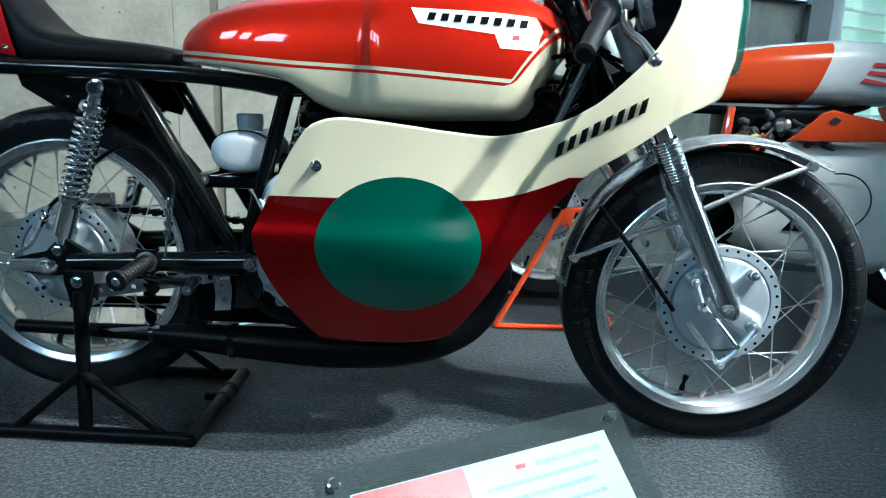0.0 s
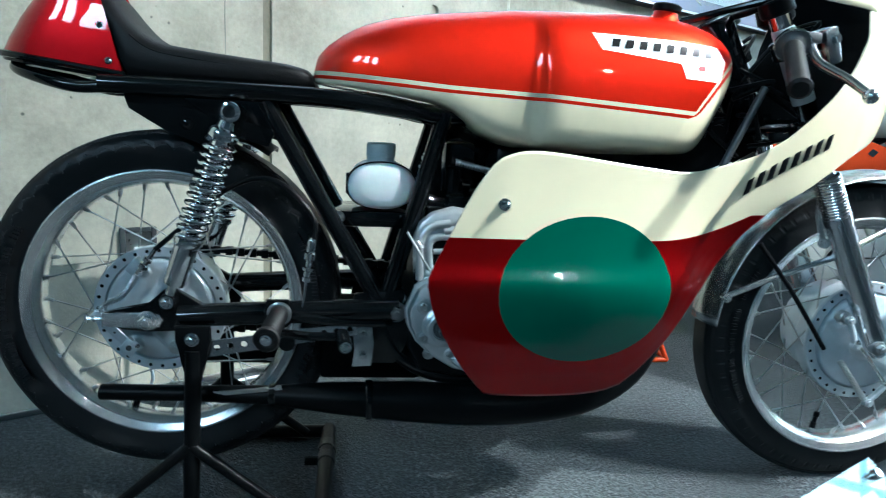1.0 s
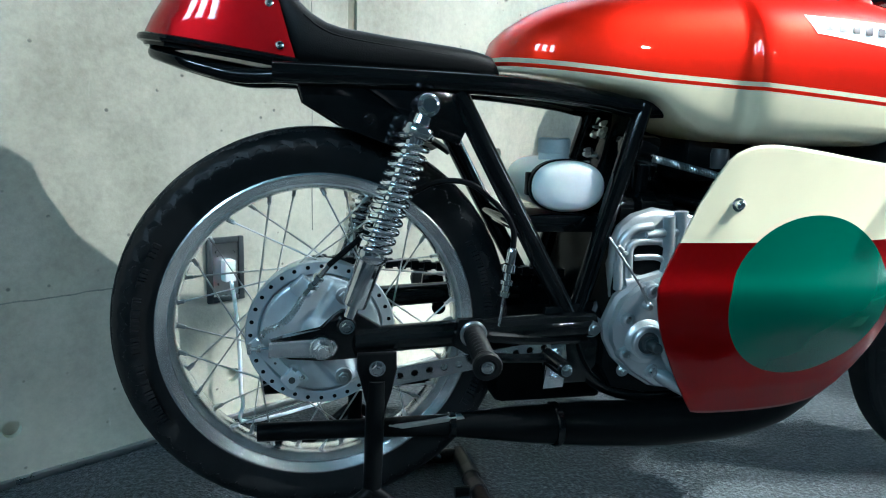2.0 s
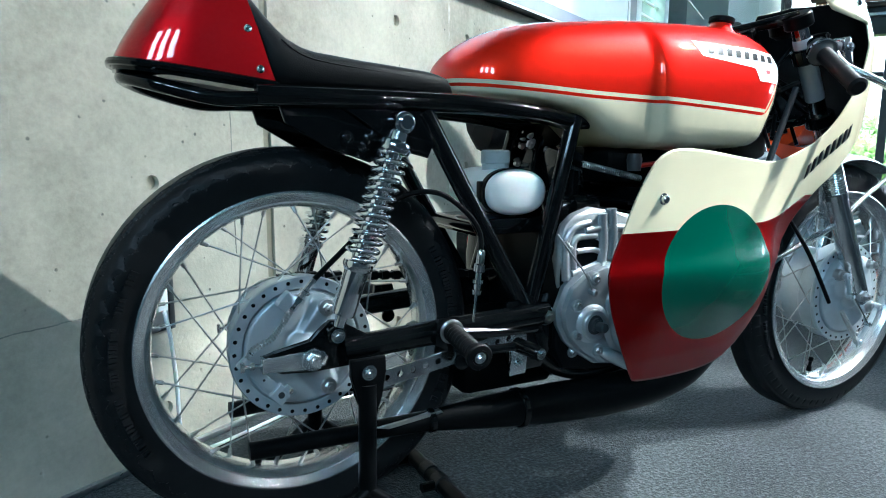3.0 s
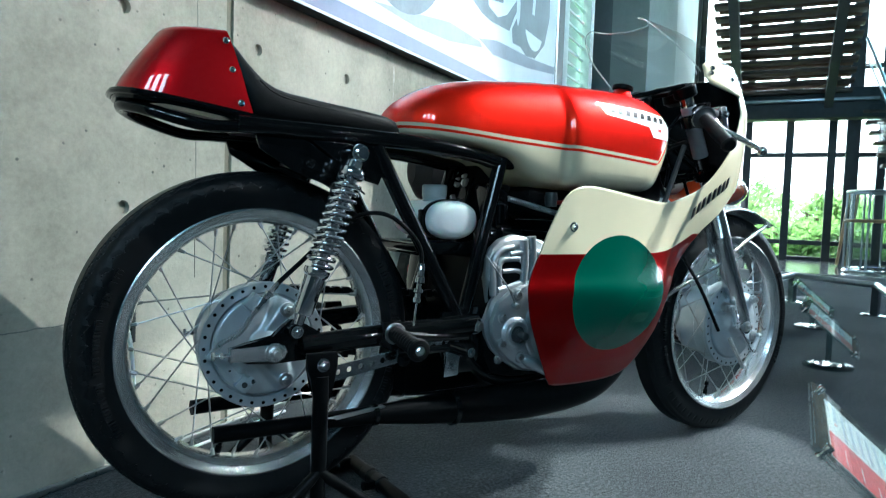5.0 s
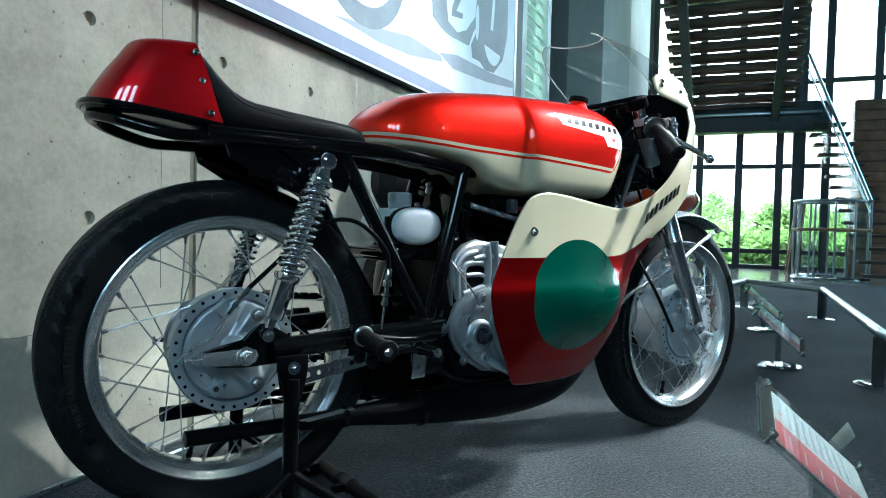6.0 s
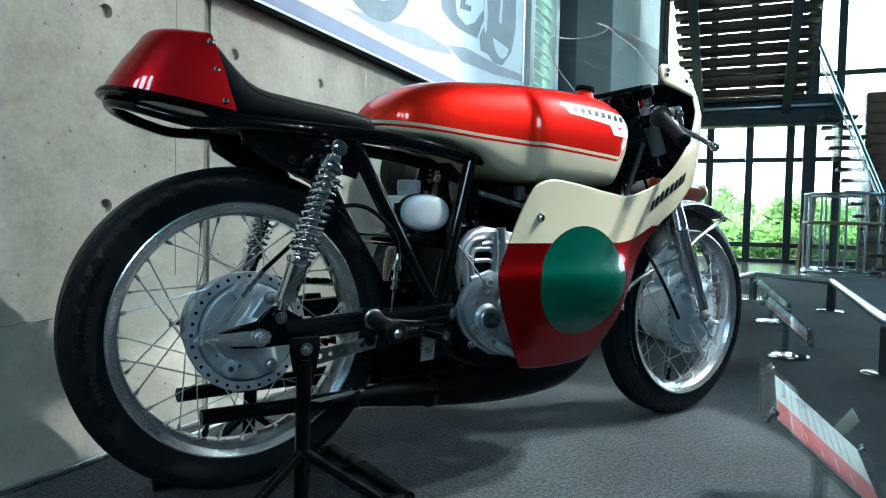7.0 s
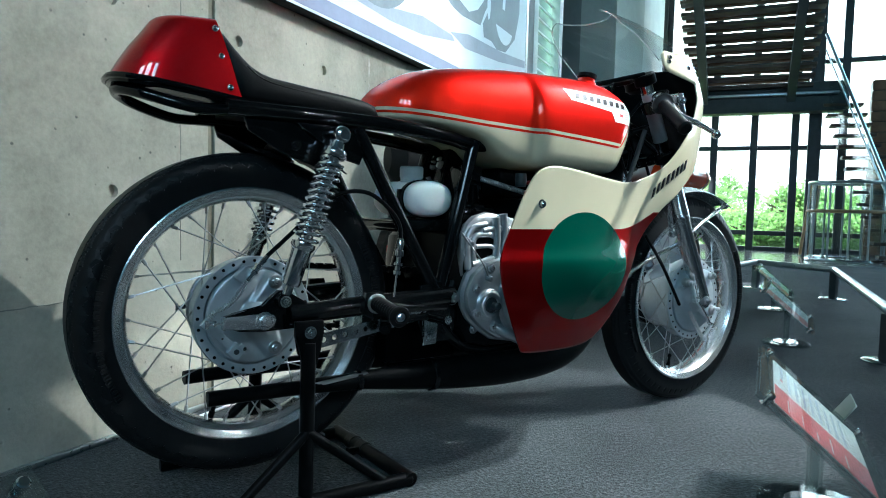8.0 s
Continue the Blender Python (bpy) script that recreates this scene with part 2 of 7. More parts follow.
# ---- building helpers ----
def finish(name, bm, mats, angle=35, smooth=True):
    bmesh.ops.recalc_face_normals(bm, faces=bm.faces)
    me = bpy.data.meshes.new(name)
    bm.to_mesh(me)
    bm.free()
    for m in mats if isinstance(mats, (list, tuple)) else [mats]:
        me.materials.append(m)
    if smooth:
        me.polygons.foreach_set("use_smooth", [True] * len(me.polygons))
        me.set_sharp_from_angle(angle=radians(angle))
    return me


def part(name, bm, mats, parent, label="", angle=35, smooth=True):
    ob = new(name, finish(name, bm, mats, angle, smooth))
    return under(ob, parent, label)


def under(ob, parent, label=""):
    ob.parent = parent
    root = parent
    while root.parent:
        root = root.parent
    if parent is root:
        ob.matrix_parent_inverse = root.matrix_basis.inverted()
    return tagged(ob, label)


def thing(name, base, label, category, group="", kind=""):
    ob = new(name)
    ob.empty_display_size = 0.1
    ob.matrix_basis = Matrix.Translation(base)
    return tagged(ob, label, category, group, kind)


def solid(name, bm, mats, label, category, kind="", group="", angle=35, smooth=True):
    return tagged(new(name, finish(name, bm, mats, angle, smooth)), label, category, group, kind)


def smooth_path(pts, n=6):
    pts = [Vector(p) for p in pts]
    if len(pts) < 3:
        return pts
    out = []
    for i in range(len(pts) - 1):
        p0, p1, p2, p3 = pts[max(i - 1, 0)], pts[i], pts[i + 1], pts[min(i + 2, len(pts) - 1)]
        for k in range(n):
            t = k / n
            out.append(0.5 * (2 * p1 + (p2 - p0) * t + (2 * p0 - 5 * p1 + 4 * p2 - p3) * t * t + (3 * p1 - p0 - 3 * p2 + p3) * t ** 3))
    return out + [pts[-1]]


def loft(bm, rings, closed=True, cap=True, mats=None):
    """Faces between rings of equal length; mats(i, j) picks the material."""
    vs = [[bm.verts.new(p) for p in ring] for ring in rings]
    n = len(rings[0])
    for i in range(len(vs) - 1):
        for j in range(n if closed else n - 1):
            k = (j + 1) % n
            f = bm.faces.new((vs[i][j], vs[i][k], vs[i + 1][k], vs[i + 1][j]))
            if mats:
                f.material_index = mats(i, j)
    if cap and closed:
        bm.faces.new(vs[0]), bm.faces.new(vs[-1])
    return vs


def tube(bm, pts, r, segs=12, n=6, cap=True):
    """A round tube along a smooth path; r may be a list, one for each given point."""
    path = smooth_path(pts, n)
    radii = r if isinstance(r, (list, tuple)) else [r] * len(pts)
    step = n if len(pts) > 2 else 1
    side, rings = None, []
    for i, p in enumerate(path):
        d = (path[min(i + 1, len(path) - 1)] - path[max(i - 1, 0)]).normalized()
        if side is None:
            side = d.orthogonal().normalized()
        side = (side - d * side.dot(d)).normalized()
        up = d.cross(side)
        a = i / step
        k = min(int(a), len(radii) - 2)
        rad = radii[k] + (radii[k + 1] - radii[k]) * (a - k)
        rings.append([p + rad * (math.cos(q) * side + math.sin(q) * up) for q in (2 * math.pi * j / segs for j in range(segs))])
    loft(bm, rings, True, cap)
    return bm


def turned(bm, p0, p1, profile, segs=20, mats=None):
    """A turned piece on the axis p0 -> p1; profile: (distance along, radius)."""
    p0, p1 = Vector(p0), Vector(p1)
    d = (p1 - p0).normalized()
    side = d.orthogonal().normalized()
    up = d.cross(side)
    loft(bm, [[p0 + d * a + r * (math.cos(q) * side + math.sin(q) * up) for q in (2 * math.pi * j / segs for j in range(segs))] for a, r in profile], True, True, mats)
    return bm


def rod(bm, p0, p1, r, segs=12, chamfer=0.0):
    length = (Vector(p1) - Vector(p0)).length
    c = min(chamfer, length / 3, r / 2)
    prof = [(0, r - c), (c, r), (length - c, r), (length, r - c)] if c else [(0, r), (length, r)]
    return turned(bm, p0, p1, prof, segs)


def box(bm, lo, hi, m=None, bevel=0.0):
    lo, hi = Vector(lo), Vector(hi)
    pts = [Vector((x, y, z)) for x in (lo.x, hi.x) for y in (lo.y, hi.y) for z in (lo.z, hi.z)]
    vs = [bm.verts.new(m @ p if m else p) for p in pts]
    fs = [bm.faces.new([vs[i] for i in f]) for f in ((0, 1, 3, 2), (4, 6, 7, 5), (0, 4, 5, 1), (2, 3, 7, 6), (0, 2, 6, 4), (1, 5, 7, 3))]
    if bevel:
        bmesh.ops.bevel(bm, geom=list({e for f in fs for e in f.edges}), offset=bevel, segments=2, affect="EDGES", profile=0.5)
    return bm


def plate(bm, outline, y0, y1, m=None, bevel=0.0):
    """An outline in x and z, from y0 to y1."""
    a = [Vector((x, y0, z)) for x, z in outline]
    b = [Vector((x, y1, z)) for x, z in outline]
    if m:
        a, b = [m @ p for p in a], [m @ p for p in b]
    va, vb = [bm.verts.new(p) for p in a], [bm.verts.new(p) for p in b]
    fs = [bm.faces.new(va), bm.faces.new(vb)]
    n = len(va)
    for i in range(n):
        fs.append(bm.faces.new((va[i], va[(i + 1) % n], vb[(i + 1) % n], vb[i])))
    if bevel:
        edges = list({e for f in fs[:2] for e in f.edges})
        bmesh.ops.bevel(bm, geom=edges, offset=bevel, segments=2, affect="EDGES", profile=0.5)
    return bm


def lathe_y(bm, centre, profile, segs=64, shift=None, closed=False, mats=None):
    """Turns (radius, y) about the axis along y through centre."""
    cx, cy, cz = centre
    rings = []
    for j in range(segs):
        a = 2 * math.pi * j / segs
        ring = []
        for i, (r, y) in enumerate(profile):
            rr = r + (shift(a, i) if shift else 0)
            ring.append(Vector((cx + rr * math.cos(a), cy + y, cz + rr * math.sin(a))))
        rings.append(ring)
    vs = [[bm.verts.new(p) for p in ring] for ring in rings]
    n = len(profile)
    for j in range(segs):
        k = (j + 1) % segs
        for i in range(n if closed else n - 1):
            q = (i + 1) % n
            f = bm.faces.new((vs[j][i], vs[j][q], vs[k][q], vs[k][i]))
            if mats:
                f.material_index = mats(i)
    return bm


def holed(bm, a0, a1, b0, b1, ca, cb, r, depth, place, segs=20):
    """A rectangle with a round blind hole; place(a, b, d) maps it, d inwards."""
    edge, rim, low = [], [], []
    for j in range(segs):
        q = 2 * math.pi * (j + 0.5) / segs
        c, s = math.cos(q), math.sin(q)
        t = min((a1 - ca) / c if c > 0 else (a0 - ca) / c, (b1 - cb) / s if s > 0 else (b0 - cb) / s)
        edge.append(bm.verts.new(place(ca + c * t, cb + s * t, 0)))
        rim.append(bm.verts.new(place(ca + c * r, cb + s * r, 0)))
        low.append(bm.verts.new(place(ca + c * r * 0.92, cb + s * r * 0.92, depth)))
    corners = {(sx, sy): bm.verts.new(place(a1 if sx > 0 else a0, b1 if sy > 0 else b0, 0)) for sx in (1, -1) for sy in (1, -1)}
    for j in range(segs):
        k = (j + 1) % segs
        q, q2 = 2 * math.pi * (j + 0.5) / segs, 2 * math.pi * (j + 1.5) / segs
        bm.faces.new((edge[j], edge[k], rim[k], rim[j]))
        bm.faces.new((rim[j], rim[k], low[k], low[j]))
        for (sx, sy), v in corners.items():
            aq = math.atan2(sy * (b1 - b0) / 2 + (b0 + b1) / 2 - cb, sx * (a1 - a0) / 2 + (a0 + a1) / 2 - ca) % (2 * math.pi)
            if q < aq < q2 or q < aq + 2 * math.pi < q2:
                bm.faces.new((edge[j], v, edge[k]))
    if depth:
        bm.faces.new(low)


def mirror(p):
    return Vector((p[0], -p[1], p[2]))


# ---- the hall ----
R_UV = Matrix.Translation(uv(0, 0)) @ Matrix.Rotation(WA, 4, "Z")  # x along the wall, -y out from it


def wbox(bm, u0, u1, v0, v1, z0, z1, bevel=0.0):
    return box(bm, (u0, -v1, z0), (u1, -v0, z1), R_UV, bevel)


def slab(name, spans, mat, label, category, kind="structure", bevel=0.0):
    bm = bmesh.new()
    for s in spans:
        wbox(bm, *s, bevel)
    return solid(name, bm, mat, label, category, kind, angle=30)


slab("floor", [(-7.2, 7.55, -0.3, 8, -0.2, 0.0)], M_CARPET, "dark grey loop pile carpet floor of the exhibition hall", "floor")
slab("floor_stone", [(7.55, 10.6, -0.3, 8, -0.2, 0.004)], M_STONE, "polished grey stone floor strip along the windows", "floor")
slab("ceiling", [(-7.3, 10.8, -2.5, 8, 6.0, 6.2)], M_DARKPLASTER, "dark painted hall ceiling", "ceiling")


def concrete_wall():
    """The exposed concrete wall with its round form-tie holes and one open joint."""
    bm = bmesh.new()
    hu = [0.121 + 0.408 * k for k in range(-16, 7)]
    hz = [0.103, 0.567, 0.993, 1.42]
    c = 0.05
    us = sorted([-7.0, 0.006, 0.03, 2.72] + [h + s for h in hu for s in (-c, c)])
    us = [u for u in us if -7.0 <= u <= 2.72]
    zs = sorted([0.0, 3.2, 6.0] + [h + s for h in hz for s in (-c, c)])

    def place(a, b, d):
        return uv(a, -d, b)

    for u0, u1 in zip(us, us[1:]):
        for z0, z1 in zip(zs, zs[1:]):
            um, zm = (u0 + u1) / 2, (z0 + z1) / 2
            if 0.006 < um < 0.03:
                continue
            hole = [(a, b) for a in hu for b in hz if abs(a - um) < 0.002 and abs(b - zm) < 0.002]
            if hole:
                holed(bm, u0, u1, z0, z1, um, zm, 0.0155, 0.012, place, 24)
            else:
                bm.faces.new([bm.verts.new(place(a, b, 0)) for a, b in ((u0, z0), (u1, z0), (u1, z1), (u0, z1))])
    for u0, u1 in ((-7.0, 0.006), (0.03, 2.72)):
        for a in (u0, u1):
            bm.faces.new([bm.verts.new(place(a, b, d)) for b, d in ((0, 0), (6, 0), (6, 0.03), (0, 0.03))])
    bmesh.ops.remove_doubles(bm, verts=bm.verts, dist=0.0004)
    wbox(bm, -7.0, 2.72, -0.28, -0.03, 0, 6)
    wall = solid("wall_north", bm, M_CONCRETE, "pale exposed concrete wall with round form-tie holes", "wall", "structure", angle=20, smooth=False)
    bm = bmesh.new()
    wbox(bm, 0.007, 0.029, -0.029, -0.007, 0, 6)
    part("joint_strip", bm, Mat("joint_filler", (0.2, 0.19, 0.14), 0.7).vary(9, 0.2, 0.1).mat, wall, "olive-grey joint filler strip")
    seam = Mat("form_seam", (0.24, 0.24, 0.21), 0.85).vary(14, 0.3, 0.2).mat
    rng = random.Random(4)
    for name, a, b, axis in (("form_seam", -0.62, -0.25, "u"), ("form_seam", -1.6, -0.62, "u"), ("form_seam", 0.4, 2.6, "z")):
        bm = bmesh.new()
        pts, n = [], 40
        for i in range(n + 1):
            s = a + (b - a) * i / n
            w = rng.uniform(-0.0012, 0.0012)
            pts.append(uv(s, -0.0005, 0.33 + w + 0.01 * (s + 0.4)) if axis == "u" else uv(-0.088 + w, -0.0005, s))
        tube(bm, pts, 0.0016, 6, 1)
        part(name, bm, seam, wall)
    return wall


concrete_wall()
slab("baseboard", [(-7.0, 2.7, 0.001, 0.012, 0.001, 0.014)], M_STEEL, "slim metal skirting strip at the foot of the wall", "skirting", bevel=0.002)

# beyond the concrete: post, green glazed panel, dark recess, columns, corner glazing
slab("wall_post", [(2.6, 2.76, 0.002, 0.03, 0, 6)], M_POSTGREY, "dark grey post at the end of the wall", "post")


def green_window():
    th = thing("window_1", uv(3.17, 0, 0), "pale green glazed panel with white frame and slats", "window", kind="structure")
    bm = bmesh.new()
    for s in ((2.765, 2.86, -0.06, 0.03, 0, 6), (3.37, 3.46, -0.06, 0.03, 0, 6), (2.86, 3.37, -0.06, 0.03, 0, 0.1)):
        wbox(bm, *s, 0.004)
    part("frame", bm, Mat("white_frame", (0.75, 0.77, 0.75), 0.4).vary(6, 0.05).mat, th, "white frame")
    bm = bmesh.new()
    wbox(bm, 2.862, 3.368, -0.05, -0.03, 0.1, 6)
    part("pane", bm, M_GREENGLASS, th, "pale green glass")
    for k in range(32):
        z = 0.4 + k * 0.083
        bm = bmesh.new()
        wbox(bm, 2.862, 3.368, -0.028, -0.012, z, z + 0.012)
        part("slat", bm, M_PLASTIC, th)


green_window()
slab("wall_recess", [(3.462, 4.5, -0.5, -0.25, 0, 6), (4.5, 5.4, -1.6, -1.4, 0, 6), (4.3, 4.5, -1.6, -0.25, 0, 6), (5.4, 5.5, -1.6, -0.3, 0, 6)],
     M_RECESS, "dark grey recess beside the glazed panel", "wall")
slab("column", [(5.4, 7.2, -0.3, 0.05, 0, 6)], M_PLASTER, "grey plastered column", "column")
slab("wall_corner", [(7.2, 9.6, -0.3, 0.0, 0, 6)], M_PALEPLASTER, "pale plastered wall by the corner window", "wall")
slab("wall_west", [(-7.3, -7.0, -0.3, 8, 0, 3.6), (-7.3, -7.0, -0.3, 8, 5.4, 6)] + [(-7.3, -7.0, a, b, 3.6, 5.4) for a, b in ((-0.3, 1.7), (2.7, 3.2), (4.2, 4.7), (5.7, 8))],
     M_DARKPLASTER, "dark painted wall with three high windows", "wall")
slab("wall_south", [(-7.3, 6.6, 7.6, 7.9, 0, 6), (10.0, 10.8, 7.6, 7.9, 0, 6), (6.6, 10.0, 7.6, 7.9, 0, 1.5), (6.6, 10.0, 7.6, 7.9, 4.3, 6)] + [(u, u + 0.1, 7.6, 7.72, 1.5, 4.3) for u in (7.7, 8.85)],
     M_DARKPLASTER, "dark painted wall with a window band", "wall")


def glazing(name, base, uprights, rails, panes, label):
    """A glazed wall: uprights and rails as (u0, u1, v0, v1, z0, z1), panes likewise."""
    th = thing(name, base, label, "window", kind="structure")
    for kind, mat, spans in (("mullion", M_DARKSTEEL, uprights), ("transom", M_DARKSTEEL, rails), ("pane", M_GLASS, panes)):
        for s in spans:
            bm = bmesh.new()
            wbox(bm, *s, 0.006 if kind != "pane" else 0)
            ob = part(kind, bm, mat, th, smooth=False)
            if kind == "pane":
                ob.visible_shadow = False
    return th


VS = [0.0, 0.76, 1.345, 1.92, 2.56, 3.2, 3.9, 4.6, 5.3, 6.0, 6.7, 7.4]
ZS = [0.03, 0.28, 1.62, 2.92, 4.3, 5.9]
glazing("window_2", uv(10.45, 3.5, 0),
        [(10.4, 10.52, v - 0.055, v + 0.055, 0, 6) for v in VS],
        [(10.42, 10.5, a + 0.056, b - 0.056, z - 0.035, z + 0.035) for a, b in zip(VS, VS[1:]) for z in ZS],
        [(10.455, 10.462, a + 0.056, b - 0.056, z0 + 0.036, z1 - 0.036) for a, b in zip(VS, VS[1:]) for z0, z1 in zip(ZS, ZS[1:])],
        "full height hall window with dark steel mullions, trees outside")
US = [9.65, 10.36]
glazing("window_3", uv(10.0, -0.1, 0),
        [(u - 0.04, u + 0.04, -0.15, -0.03, 0, 6) for u in US],
        [(a + 0.041, b - 0.041, -0.13, -0.05, z - 0.03, z + 0.03) for a, b in zip(US, US[1:]) for z in (0.03, 1.62, 2.92, 5.9)],
        [(a + 0.041, b - 0.041, -0.095, -0.088, z0 + 0.031, z1 - 0.031) for a, b in zip(US, US[1:]) for z0, z1 in ((0.03, 1.62), (1.62, 2.92), (2.92, 5.9))],
        "tall corner window with pale daylight behind")
slab("column_steel", [(10.1, 10.26, 2.08, 2.25, 0, 6)], M_DARKSTEEL, "dark square steel column before the window", "column", bevel=0.01)


def open_stair():
    """The open stair up to the gallery, its treads seen from below."""
    th = thing("open_stair", uv(9.6, 1.2, 2.1), "dark steel stair with open wooden treads", "staircase", kind="structure")
    lo, hi = (9.75, 2.42), (6.9, 3.92)
    n = 15
    for k in range(n):
        f = k / (n - 1)
        u, z = lo[0] + (hi[0] - lo[0]) * f, lo[1] + (hi[1] - lo[1]) * f
        bm = bmesh.new()
        wbox(bm, u - 0.13, u + 0.13, 0.37, 2.08, z, z + 0.045, 0.006)
        part("tread", bm, M_TREAD, th)
        bm = bmesh.new()
        wbox(bm, u + 0.085, u + 0.11, 0.42, 2.03, z - 0.04, z - 0.001, 0.003)
        part("riser_strip", bm, M_WOOD, th)
    for v in (0.62, 1.8):
        bm = bmesh.new()
        a, b = uv(lo[0] + 0.15, v, lo[1] - 0.17), uv(hi[0] - 0.15, v, hi[1] - 0.17)
        side = (uv(0, 1) - uv(0, 0)) * 0.055
        up = Vector((0, 0, 0.12))
        loft(bm, [[p + side * s + up * t for s, t in ((-1, -1), (1, -1), (1, 1), (-1, 1))] for p in (a, b)])
        part("stringer", bm, M_DARKSTEEL, th)
    bm = bmesh.new()
    wbox(bm, 9.72, 10.05, 0.3, 2.5, 2.08, 2.5, 0.01)
    part("landing_beam", bm, M_DARKSTEEL, th)
    bm = bmesh.new()
    wbox(bm, 9.6, 9.72, 0.4, 2.4, 2.3, 2.34, 0.004)
    part("beam_flange", bm, M_STEEL, th)


open_stair()


def glass_stair():
    """The second flight with its glass balustrade and round newel."""
    th = thing("glass_stair", uv(8.8, 2.55, 0), "stair with glass balustrade, steel handrail and wooden ring", "staircase", kind="structure")
    b, t = uv(8.0, 2.78, 0.98), uv(9.9, 2.23, 3.2)
    for off in (0.0, -0.14):
        bm = bmesh.new()
        tube(bm, [b + Vector((0, 0, off)), t + Vector((0, 0, off * 1.6))], 0.024 if off == 0 else 0.012, 10)
        part("handrail", bm, M_STEEL, th)
    bm = bmesh.new()
    loft(bm, [[p + Vector((0, 0, z)) + w for z, w in ((-0.05, Vector()), (-0.95, Vector()), (-0.95, (uv(0, 1) - uv(0, 0)) * 0.014), (-0.05, (uv(0, 1) - uv(0, 0)) * 0.014))] for p in (b, t)])
    part("balustrade_pane", bm, M_ACRYLIC, th, "clear glass balustrade").visible_shadow = False
    for k in range(14):
        f = (k + 0.5) / 14
        p = b.lerp(t, f)
        bm = bmesh.new()
        box(bm, (-0.14, -0.05, -0.99), (0.14, 0.85, -0.95), Matrix.Translation(p) @ Matrix.Rotation(WA, 4, "Z") @ Matrix.Diagonal((1, -0.55, 1, 1)), 0.004)
        part("tread", bm, M_TREAD, th)
    c = uv(8.3, 2.42, 0)
    for z, r, mat, name in ((0.98, 0.018, M_STEEL, "ring_rail"), (0.63, 0.02, M_PALEWOOD, "wooden_ring"), (0.03, 0.024, M_CHROME, "base_ring")):
        bm = bmesh.new()
        tube(bm, [c + Vector((0.42 * math.cos(q), 0.42 * math.sin(q), z)) for q in (2 * math.pi * j / 24 for j in range(22))], r, 8, 2)
        part(name, bm, mat, th)
    for j in range(11):
        q = 2 * math.pi * 2 * j / 24
        bm = bmesh.new()
        p = c + Vector((0.42 * math.cos(q), 0.42 * math.sin(q), 0))
        rod(bm, p + Vector((0, 0, 0.005)), p + Vector((0, 0, 0.97)), 0.013, 8)
        part("baluster", bm, M_STEEL, th)
    bm = bmesh.new()
    turned(bm, c, c + Vector((0, 0, 1)), [(0.005, 0.4), (0.9, 0.4)], 40)
    part("curved_pane", bm, M_ACRYLIC, th).visible_shadow = False


glass_stair()


def wood_wall():
    th = thing("wall_wood", uv(10.0, 4.6, 0), "wall clad in horizontal dark brown boards", "wall", kind="structure")
    bm = bmesh.new()
    wbox(bm, 9.95, 10.3, 2.86, 6.9, 0, 2.52)
    part("backing", bm, M_TREAD, th)
    for k in range(17):
        bm = bmesh.new()
        wbox(bm, 9.925, 9.947, 2.84, 6.9, 0.02 + k * 0.147, 0.155 + k * 0.147, 0.004)
        part("board", bm, M_WOOD, th)


wood_wall()
bm = bmesh.new()
for dv in (0.0, 0.1):
    tube(bm, [uv(9.3 - dv, 2.0 + dv, 0.02), uv(9.55, 2.12 + dv, 1.0)], 0.022, 6)
solid("leaning_boards", bm, M_PALEWOOD, "two pale wooden battens leaning by the stair", "batten")

# outside
bm = bmesh.new()
bmesh.ops.create_grid(bm, x_segments=2, y_segments=2, size=400)
for v in bm.verts:
    v.co.z = -0.25
solid("ground", bm, M_GRASS, "green lawn outside reaching the horizon", "ground", "structure")


# Added sheet with its own glow, in place of the blown-out sky behind the trees.
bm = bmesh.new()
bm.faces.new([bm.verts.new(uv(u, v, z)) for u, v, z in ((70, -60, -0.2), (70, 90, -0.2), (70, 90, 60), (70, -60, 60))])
haze = Mat("sky_glow_white", (0.9, 0.9, 0.9), 1.0)
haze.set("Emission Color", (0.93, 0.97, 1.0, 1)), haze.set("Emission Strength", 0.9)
solid("backdrop", bm, haze.mat, "plain white glowing sheet in place of the bright sky beyond the trees", "backdrop", "structure")


